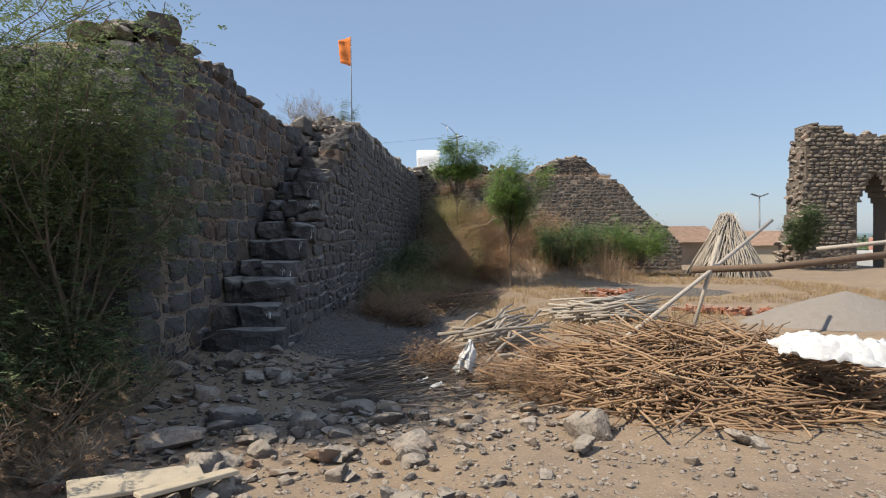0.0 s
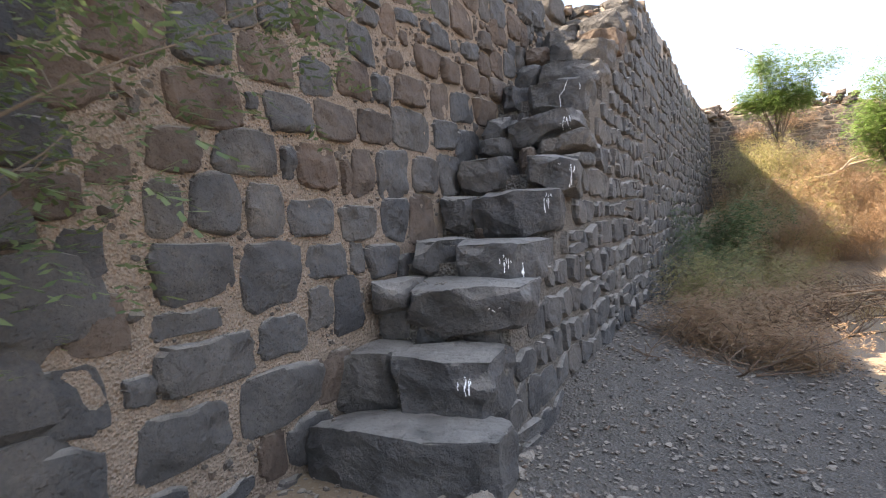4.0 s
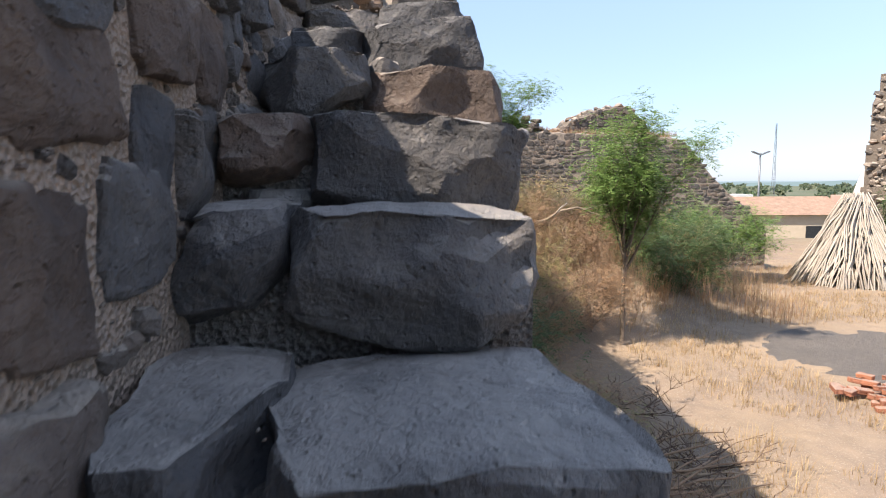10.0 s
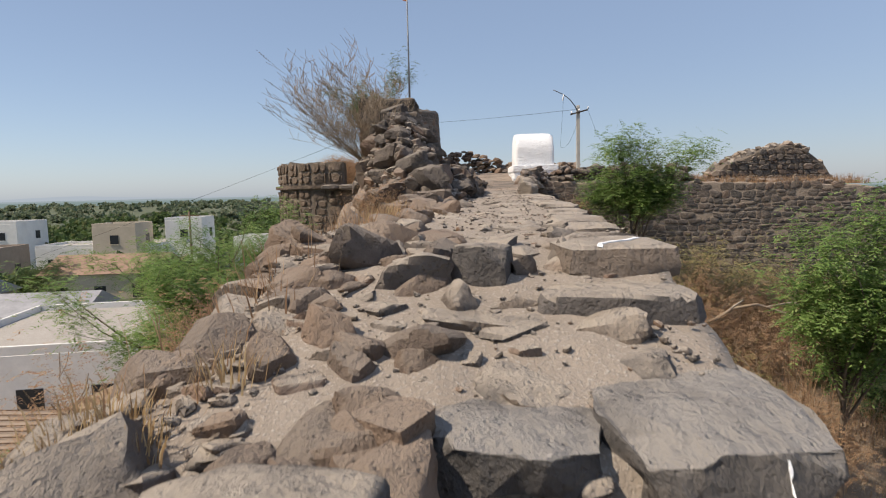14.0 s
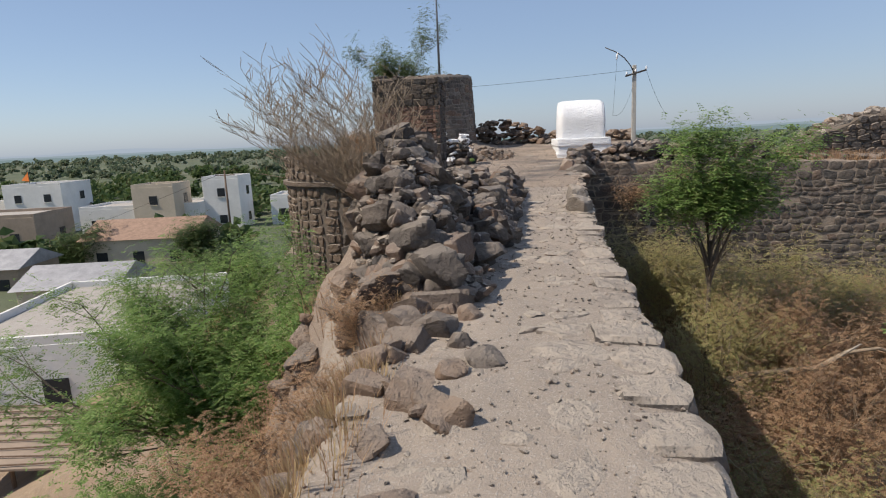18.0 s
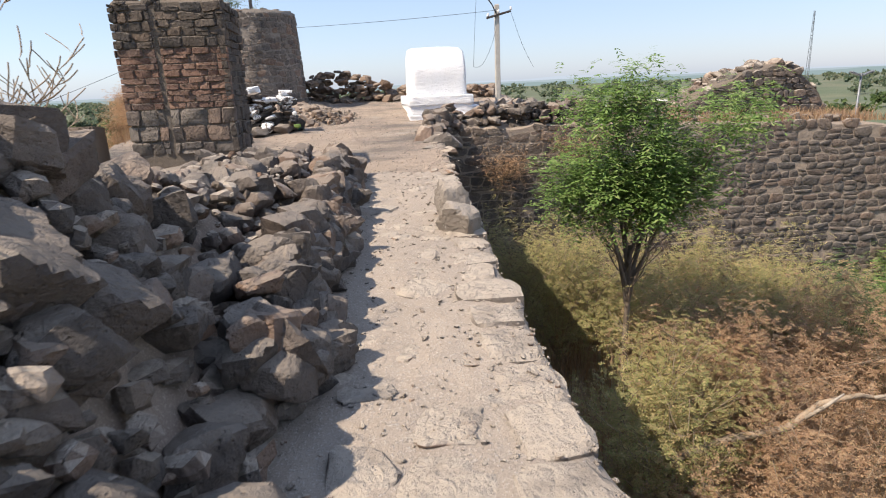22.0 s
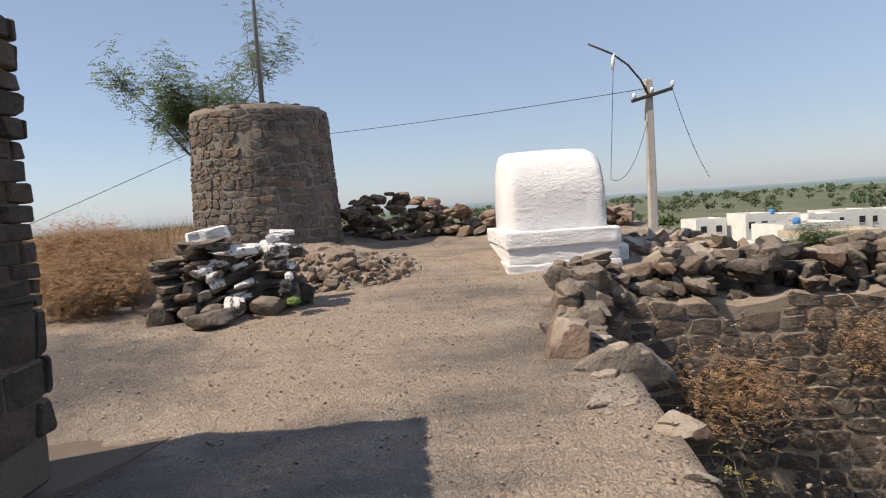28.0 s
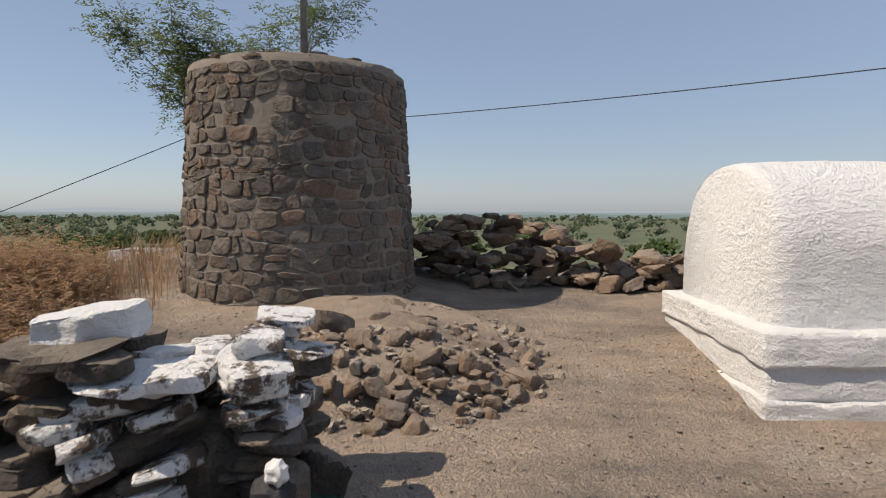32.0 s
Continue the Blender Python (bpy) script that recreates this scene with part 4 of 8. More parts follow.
def build_treads():
    rng = rng_of(7)
    # foot of the stair
    tread(rng, -3.0, -2.07, 7.23, 0.1, 0.46, 0.5)
    tread(rng, -3.06, -2.72, 7.62, 0.42, 0.73, 0.5)
    tread(rng, -2.68, -2.17, 7.58, 0.4, 0.74, 0.5, drips=blotch(rng, 0.8, 0.78, 0.14, 0.2))
    tread(rng, -3.01, -2.78, 7.92, 0.92, 1.09, 0.5)
    tread(rng, -2.77, -2.1, 7.93, 0.83, 1.07, 0.5, 0, -2, drips=blotch(rng, 0.84, 0.62, 0.12, 0.08, 4))
    for a, b, c, d in ((-2.98, -2.79, 0.76, 0.92), (-2.76, -2.56, 0.7, 0.83), (-2.46, -2.2, 0.72, 0.83)):
        tread(rng, a, b, 8.0, c, d, 0.3, name="chock_stone")
    tread(rng, -2.95, -2.66, 8.27, 1.08, 1.3, 0.72)
    tread(rng, -2.63, -2.14, 8.24, 1.04, 1.28, 0.75, 1, -2, drips=blotch(rng, 0.82, 0.7, 0.13, 0.3) + [(((0.95, 0.6), (0.96, 0.35), (0.95, 0.1)), 0.006)])
    tread(rng, -2.93, -2.69, 8.82, 1.34, 1.59, 0.5)
    tread(rng, -2.69, -2.11, 8.84, 1.32, 1.6, 0.45, -2, 0, drips=blotch(rng, 0.93, 0.85, 0.08, 0.35))
    tread(rng, -2.7, -2.62, 8.88, 1.3, 1.37, 0.2, name="chock_stone", mat=m_basalt_brown)
    # broken middle of the stair
    tread(rng, -2.9, -2.56, 9.12, 1.64, 1.88, 0.4)
    tread(rng, -2.85, -2.61, 9.4, 1.9, 2.06, 0.4)
    tread(rng, -2.52, -2.4, 9.34, 1.7, 1.95, 0.25, 4, 20, mat=m_basalt_brown, name="chock_stone")
    tread(rng, -2.43, -2.05, 9.08, 1.6, 1.85, 0.5, 9, 6, drips=blotch(rng, 0.93, 0.6, 0.1, 0.6, 6) + blotch(rng, 0.72, 0.9, 0.08, 0.08, 3))
    tread(rng, -2.36, -1.97, 9.41, 1.88, 2.04, 0.42, -7, 5)
    tread(rng, -2.24, -2.0, 9.44, 1.8, 1.89, 0.36, name="chock_stone")
    tread(rng, -2.88, -2.64, 9.58, 2.06, 2.25, 0.6)
    tread(rng, -2.63, -2.08, 9.55, 2.0, 2.22, 0.6, -9, 4, drips=[(((0.86, 0.85), (0.83, 0.6), (0.8, 0.4)), 0.005), (((0.88, 0.88), (0.89, 0.6), (0.88, 0.3)), 0.006), (((0.92, 0.85), (0.93, 0.6)), 0.005), (((0.78, 0.6), (0.92, 0.66)), 0.004)])
    tread(rng, -2.62, -2.44, 9.86, 2.2, 2.27, 0.3, name="chock_stone")
    # upper flight
    tread(rng, -2.88, -2.64, 10.09, 2.37, 2.6, 0.62)
    tread(rng, -2.87, -2.71, 10.12, 2.29, 2.38, 0.3, name="chock_stone", mat=m_basalt_brown)
    tread(rng, -2.73, -2.61, 10.1, 2.26, 2.35, 0.3, name="chock_stone")
    tread(rng, -2.62, -2.1, 10.05, 2.29, 2.58, 0.68, 0, 0, drips=[(((0.72, 1.0), (0.69, 0.88), (0.66, 0.7), (0.58, 0.58), (0.59, 0.35), (0.59, 0.03)), 0.007), (((0.9, 0.86), (0.92, 0.78), (0.91, 0.68)), 0.008)])
    tread(rng, -2.88, -2.65, 10.63, 2.64, 2.9, 0.5)
    tread(rng, -2.65, -2.06, 10.61, 2.6, 2.89, 0.5, 0, 1)
    tread(rng, -2.86, -2.63, 10.93, 2.97, 3.15, 0.55, mat=m_basalt_brown)
    tread(rng, -2.8, -2.6, 10.96, 2.87, 2.95, 0.3, name="chock_stone")
    tread(rng, -2.63, -2.03, 10.92, 2.87, 3.14, 0.62, 2, 1)
    tread(rng, -2.8, -2.46, 11.38, 3.21, 3.41, 0.5, -6, 12)
    tread(rng, -2.44, -1.98, 11.46, 3.11, 3.36, 0.42, 0, -1, mat=m_basalt_brown)
    tread(rng, -2.46, -2.37, 11.5, 3.33, 3.41, 0.2, 15, 20, name="chock_stone", mat=m_rubble)
    tread(rng, -2.75, -2.45, 11.78, 3.39, 3.59, 0.5)
    tread(rng, -2.44, -2.0, 11.74, 3.36, 3.6, 0.45, -5, 0)
    tread(rng, -2.2, -1.93, 12.14, 3.46, 3.62, 0.35, mat=m_rubble)
    for a, b, c, d in ((-2.68, -2.5, 3.6, 0.06), (-2.52, -2.38, 3.61, 0.05), (-2.33, -2.2, 3.66, 0.05), (-2.06, -1.94, 3.64, 0.06), (-2.2, -2.08, 3.64, 0.05)):
        tread(rng, a, b, 12.42, c, c + d, 0.25, name="chock_stone", mat=m_brown_rock)
    tread(rng, -2.42, -2.27, 12.27, 3.57, 3.64, 0.12, name="chock_stone", mat=m_brown_rock)
    tread(rng, -2.74, -2.38, 12.44, 3.6, 3.83, 0.42)
    tread(rng, -2.36, -1.92, 12.4, 3.61, 3.86, 0.42, -2, 0)
    tread(rng, -2.72, -2.36, 12.65, 3.9, 4.06, 0.5)
    tread(rng, -2.35, -1.96, 12.61, 3.9, 4.08, 0.5, -1, 0, drips=[(((0.72, 0.95), (0.7, 0.7), (0.73, 0.5)), 0.005)])
    tread(rng, -2.48, -2.36, 12.6, 3.88, 3.94, 0.2, name="chock_stone", mat=m_brown_rock)
    # loose grit lying on the treads
    grit = Heap()
    for _ in range(1400):
        i = rng.randrange(3, len(STEPS) - 1)
        y0, z0 = STEPS[i]
        y1 = STEPS[i + 1][0]
        x = rng.choice((rng.uniform(-2.85, -2.15), rng.gauss(-2.64, 0.05)))
        y = y1 - abs(rng.gauss(0.0, 0.1)) + 0.02
        if y > y0 + 0.12:
            grit.add(*ROCKS[rng.randrange(20)], rock_pose(rng, (x, y, z0 - 0.01), rng.uniform(0.008, 0.024), 0.6))
    tagged(part("grit", grit.mesh("grit", m_rubble_j), staircase), "grit and small chips lying on the treads", kind="stuff")


def build_inner_wall():
    """Big squared blocks that make the wall beside the top steps, with worn coping stones."""
    rng = rng_of(8)
    for r_ in range(2):
        for k in range(4):
            v, f = block_geo(rng, 0.4, 0.4, 0.36, 26)
            y = 10.98 + 0.39 * k + 0.15 * r_
            part("block", mesh_of("block", v, f, m_basalt, 22), wall_stair, pose(-3.05 + 0.03 * k + rng.uniform(-0.02, 0.02), y, 2.86 + 0.34 * r_, 0, 0, rng.uniform(-4, 4)))
    for k, (y, top_, w) in enumerate(((11.0, 3.74, 0.5), (11.42, 3.78, 0.46), (11.82, 3.74, 0.4), (12.2, 3.76, 0.44))):
        v, f = block_geo(rng, 0.62, w, 0.36, 26)
        part("coping_stone", mesh_of("coping_stone", v, f, m_rubble if k > 1 else m_basalt, 22), wall_stair, pose(-3.12 + 0.02 * k, y, top_ - 0.35, rng.uniform(-3, 3), rng.uniform(-4, 2), rng.uniform(-5, 5)), "weathered coping stone")


build_treads()
build_inner_wall()


# ---- white domed tomb ----
def build_tomb():
    tomb = thing("tomb", "whitewashed barrel-topped stone tomb on a stepped plinth", "tomb", (-0.77, 32.48, 4.83), rz=2)
    wx, wy = 1.46, 1.95

    def lumpy(v, f, name, amp=0.012, label=""):
        bm = bmesh.new()
        vs = [bm.verts.new(p) for p in v]
        for q in f:
            bm.faces.new([vs[i] for i in q])
        bmesh.ops.subdivide_edges(bm, edges=list(bm.edges), cuts=11, use_grid_fill=True)
        for p in bm.verts:
            k = noise.noise_vector(p.co * 5.0) + 0.7 * noise.noise_vector(p.co * 13.0)
            p.co += Vector((k.x, k.y, k.z)) * amp
        me = bpy.data.meshes.new(name)
        bm.to_mesh(me)
        bm.free()
        me.polygons.foreach_set("use_smooth", [True] * len(me.polygons))
        me.materials.append(m_white)
        return me

    part("foot_course", lumpy(*box_geo(wx + 0.05, wy + 0.05, 0.14, 0.012), "foot_course", 0.022), tomb)
    part("plinth", lumpy(*box_geo(wx, wy, 0.24, 0.01), "plinth", 0.01), tomb, pose(0, 0, 0.13))
    part("ledge", lumpy(*box_geo(wx + 0.06, wy + 0.05, 0.22, 0.014), "ledge", 0.016), tomb, pose(0, 0, 0.34))
    # vault: arch profile across the depth, run along the width
    half = 0.84
    prof = [(-half, 0.5 + 0.06 * k) for k in range(8)]
    for k in range(1, 32):
        a = math.pi * k / 32
        prof.append((-half * math.cos(a), 0.95 + 0.72 * math.sin(a) ** 0.85))
    prof += [(half, 0.92 - 0.06 * k) for k in range(8)]
    xs = spread(-0.63, 0.63, 0.05)
    verts, faces = [], []
    for i, x in enumerate(xs):
        e = smooth01((0.63 - abs(x)) / 0.08)
        for y, z in prof:
            s = 0.965 + 0.035 * e
            p = Vector((x, y * s, 0.5 + (z - 0.5) * s))
            p += Vector(noise.noise_vector(p * 3.0)) * 0.016 + Vector(noise.noise_vector(p * 8.0)) * 0.011
            verts.append(p)
    n = len(prof)
    for i in range(len(xs) - 1):
        for k in range(n - 1):
            faces.append([i * n + k, (i + 1) * n + k, (i + 1) * n + k + 1, i * n + k + 1])
    faces.append(list(range(n)))
    faces.append([(len(xs) - 1) * n + k for k in range(n)][::-1])
    part("vault", mesh_of("vault", verts, faces, m_white, True), tomb)
    v, f = box_geo(0.22, 0.5, 0.3, 0.03)
    part("side_block", lumpy(v, f, "side_block"), tomb, pose(wx / 2 + 0.13, -0.45, 0))


build_tomb()


# ---- round flag platform with the flag pole on it ----
DRUM = (-5.24, 33.95)
DRUM_Z = 5.2


def drum_r(v):
    return 1.22 - 0.12 * v / 2.3


def build_drum():
    rng = rng_of(21)
    drum = thing("flag_platform", "round tapering masonry platform of grey-brown rubble and mortar", "platform", (DRUM[0], DRUM[1], DRUM_Z))
    seg, verts, faces = 56, [], []
    for v in spread(0, 2.32, 0.15):
        for k in range(seg):
            a = 2 * math.pi * k / seg
            r = drum_r(v) + 0.02 * n2(a * 4, v * 3, 1.0, 3)
            verts.append((r * math.cos(a), r * math.sin(a), v + (0.05 * n2(a * 2, 0, 1.5, 6) if v > 2.3 else 0)))
    rows = len(verts) // seg
    for j in range(rows - 1):
        for k in range(seg):
            a, b = j * seg + k, j * seg + (k + 1) % seg
            faces.append([a, b, b + seg, a + seg])
    faces.append([(rows - 1) * seg + k for k in range(seg)])
    part("core", mesh_of("core", verts, faces, m_drum_mortar, True), drum, None, "rough grey cement mortar")

    def wrap(u, v, w):
        r = drum_r(v) + w
        a = u / 1.3 - math.pi
        return (DRUM[0] + r * math.cos(a), DRUM[1] + r * math.sin(a), DRUM_Z + v)

    polys = courses(rng, 0.0, 1.3 * 2 * math.pi, 0.0, 2.26, 0.125, 1.55, 0.012, lambda u, v: rng.random() < 0.985, wave=0.6, skew=0.5, cut=(0.08, 0.3))
    face_wall(drum, "stone", polys, wrap, 0.022, rng, m_drum_stone, m_drum_stone_j, near=lambda g: abs(g[0][0] / 1.3 - math.pi + 1.35), rest_label="rough stones round the back of the drum")
    for k in range(34):
        a = 2 * math.pi * k / 34
        add_rock(drum, rng, (1.0 * math.cos(a), 1.0 * math.sin(a), 2.3 + rng.uniform(-0.02, 0.03)), rng.uniform(0.16, 0.26), m_drum_stone, 0.4, math.degrees(a) + 90, name="cap_stone", tilt=8)
    pole = thing("flag_pole", "tall thin steel flag pole with a saffron flag", "flag pole", (DRUM[0] + 0.05, DRUM[1], DRUM_Z + 2.25))
    part("mast", mesh_of("mast", *tube_geo([(0, 0, 0), (0, 0, 2.2), (0, 0, 5.9)], [0.045, 0.03, 0.018], 8), m_metal, True), pole)
    v, f = [], []
    for j in range(9):
        for i in range(10):
            s, t = i / 9, j / 8
            v.append((-0.72 * s * (1 - 0.12 * t), 0.1 * math.sin(5 * s + 2 * t) * s + 0.05 * math.sin(9 * t) * s, 5.85 - 1.7 * t - 0.25 * s * (1 - t) + 0.2 * s * t))
    f = [[j * 10 + i, j * 10 + i + 1, (j + 1) * 10 + i + 1, (j + 1) * 10 + i] for j in range(8) for i in range(9)]
    flag = mesh_of("flag", v, f, m_orange, True)
    part("flag", flag, pole, None, "saffron cloth flag, frayed and half furled").modifiers.new("thickness", "SOLIDIFY").thickness = 0.006
    return drum


m_drum_mortar = earth_mat("grey cement mortar", (0.23, 0.205, 0.18), (0.18, 0.16, 0.14), (0.3, 0.27, 0.24), 2.0)
build_drum()


# ---- brick and stone pier at the bastion's edge ----
def build_pier():
    rng = rng_of(33)
    x0, x1, y0, y1, z0, z1 = -5.42, -4.1, 25.45, 26.45, 4.7, 6.8
    pier = thing("pier", "ruined square pier of red-brown brick over stone, ragged top", "pier", ((x0 + x1) / 2, (y0 + y1) / 2, z0))
    w, d, h = x1 - x0 - 0.06, y1 - y0 - 0.06, z1 - z0 - 0.05
    part("core", mesh_of("core", *box_geo(w, d, h, 0.03), m_mortar_dark), pier)

    def front(u, v, q):
        return (x0 + u, y0 + 0.03 - q, z0 + v)

    def side(u, v, q):
        return (x1 - 0.03 + q, y0 + u, z0 + v)

    w, d = x1 - x0, y1 - y0

    def ragged(m, c):
        return lambda u, v: v < 2.02 + 0.12 * n2(u, c, 2.5, 8)

    for m, ln, c in ((front, w, 0), (side, d, 5)):
        for a, b in ((0.0, ln * 0.36), (ln * 0.4, ln)) if c == 0 else ((0.0, ln),):
            low = courses(rng, a, b, 0.22, 0.78, 0.19, 1.3, 0.01, None, 0.2, 0.15, (0.04, 0.16))
            mid = courses(rng, a, b, 0.78, 1.5, 0.08, 3.0, 0.008, None, 0.25, 0.1, (0.02, 0.1))
            top_ = courses(rng, a, b, 1.5, 2.12, 0.1, 2.1, 0.01, ragged(m, c), 0.35, 0.2, (0.04, 0.2))
            # side face takes darker slate than the front: its shade is put into colour
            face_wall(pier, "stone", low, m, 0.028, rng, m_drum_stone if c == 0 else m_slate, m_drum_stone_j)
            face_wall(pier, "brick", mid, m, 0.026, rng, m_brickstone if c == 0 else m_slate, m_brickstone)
            face_wall(pier, "stone", top_, m, 0.035, rng, m_slate, m_drum_stone_j)
    for i in range(26):
        add_rock(pier, rng, (rng.uniform(-w / 2, w / 2) * 0.88, rng.uniform(-d / 2, d / 2) * 0.84, 2.05 + rng.uniform(-0.03, 0.04)), rng.uniform(0.14, 0.28), m_slate, 0.4, name="cap_stone", tilt=10)
    slab = thing("ledge_slab", "row of flat stone ledge slabs under the pier", "ledge", (-5.0, 25.35, 4.66))
    for i in range(6):
        v, f = block_geo(rng, 0.42, 0.4, 0.12, 5, 4)
        part("slab", mesh_of("slab", v, f, m_drum_stone, 25), slab, pose(-1.1 + 0.42 * i, -0.05, 0.0, 0, 0, rng.uniform(-3, 3)))


build_pier()


# ---- half-round outer bastion ----
def build_bastion():
    rng = rng_of(41)
    cx, cy, r, z0 = -5.9, 27.5, 2.08, -0.7
    b = thing("bastion", "half-round outer bastion of brown masonry with a string course", "bastion", (cx, cy, z0))
    verts, faces, seg = [], [], 48
    for v in (0.0, 2.0, 4.0, 5.35):
        for k in range(seg):
            a = 2 * math.pi * k / seg
            verts.append((r * math.cos(a), r * math.sin(a), v))
    for j in range(3):
        for k in range(seg):
            p, q = j * seg + k, j * seg + (k + 1) % seg
            faces.append([p, q, q + seg, p + seg])
    faces.append([3 * seg + k for k in range(seg)])
    part("core", mesh_of("core", verts, faces, m_mortar_dark), b)
    # the parapet stands only over the outer quarter
    verts, n = [], 40
    for k in range(n + 1):
        a = 2.95 + 1.8 * k / n
        lift = 6.02 + 0.09 * n2(k * 0.5, 0, 1, 2)
        for rr, z in ((r - 0.01, 5.2), (r - 0.01, lift), (r - 0.38, lift - 0.04), (r - 0.38, 5.2)):
            verts.append((rr * math.cos(a), rr * math.sin(a), z))
    faces = [[k * 4 + i, k * 4 + (i + 1) % 4, k * 4 + 4 + (i + 1) % 4, k * 4 + 4 + i] for k in range(n) for i in range(4)] + [[0, 1, 2, 3], [4 * n + 3, 4 * n + 2, 4 * n + 1, 4 * n]]
    part("parapet", mesh_of("parapet", verts, faces, m_mortar_dark), b)

    def wrap(u, v, w):
        a = u / r + 2.95
        return (cx + (r + w) * math.cos(a), cy + (r + w) * math.sin(a), z0 + v)

    for lo, hi in ((2.4, 5.36), (5.52, 6.02)):
        for k in range(9):
            p = courses(rng, k * 0.42, (k + 1) * 0.42 - 0.06, lo, hi, 0.2, 1.4, 0.025, None, 0.25, 0.12)
            face_wall(b, "stone", p, wrap, 0.04, rng, m_tower_brown, m_tower_brown_j, limit=32)
    verts, faces = [], []
    for k in range(25):
        a = 2.95 + k / 24 * 1.8
        for rr, z in ((r, 5.4), (r + 0.1, 5.4), (r + 0.1, 5.48), (r, 5.48)):
            verts.append((rr * math.cos(a), rr * math.sin(a), z))
    faces = [[k * 4 + i, k * 4 + (i + 1) % 4, k * 4 + 4 + (i + 1) % 4, k * 4 + 4 + i] for k in range(24) for i in range(4)]
    part("string_course", mesh_of("string_course", verts, faces, m_tower_brown), b)


BROWNS = ((0.0, (0.17, 0.12, 0.085)), (0.5, (0.23, 0.165, 0.115)), (1.0, (0.14, 0.105, 0.08)))
m_tower_brown = stone_mat("brown dressed stone", BROWNS, dust=0.4)
m_tower_brown_j = stone_mat("brown dressed masonry", BROWNS, island=True, dust=0.4)
build_bastion()


# ---- loose rubble heaps ----
def rubble_along(name, label, rng, count, place, sizes, mat=m_rubble, limit=300, group="", flat=0.7, tilt=25):
    """Stones heaped as place(rng) says: a point, with its height above the ground below."""
    t = thing(name, label, "rubble", group=group)
    made = []
    for i in range(count):
        x, y, z, s = place(rng, i)
        if s is None:
            s = rng.uniform(*sizes)
        made.append(add_rock(t, rng, (x, y, z), s, mat, flat, tilt=tilt))
    return t


HEAP = ((17.7, 0.1), (18.3, 0.5), (18.9, 0.95), (19.5, 1.12), (20.4, 0.78), (22.0, 0.48), (24.0, 0.42), (25.3, 0.25))


def heap_w(y):
    return lerp_table(((17.8, 0.6), (18.8, 1.05), (20.5, 1.5)), y)


def heap_h(x, y):
    """Height of the tumbled parapet over the path."""
    k = (-2.78 - x) / heap_w(y)
    return lerp_table(HEAP, y) * smooth01(k / lerp_table(((20.0, 0.7), (22.0, 0.3)), y)) * (1 - 0.9 * smooth01((k - 0.8) / 0.5))


def heap_left(rng, i):
    y = rng.uniform(17.8, 25.2)
    x = -2.78 - 1.2 * heap_w(y) * rng.random() ** 0.8 - 0.08 * n2(0, y, 0.9, 3)
    s = rng.choice((0.1, 0.13, 0.17, 0.2, 0.24, 0.3)) * rng.uniform(0.85, 1.25)
    return x, y, top(x, y) + heap_h(x, y) + rng.uniform(-0.08, 0.07), s


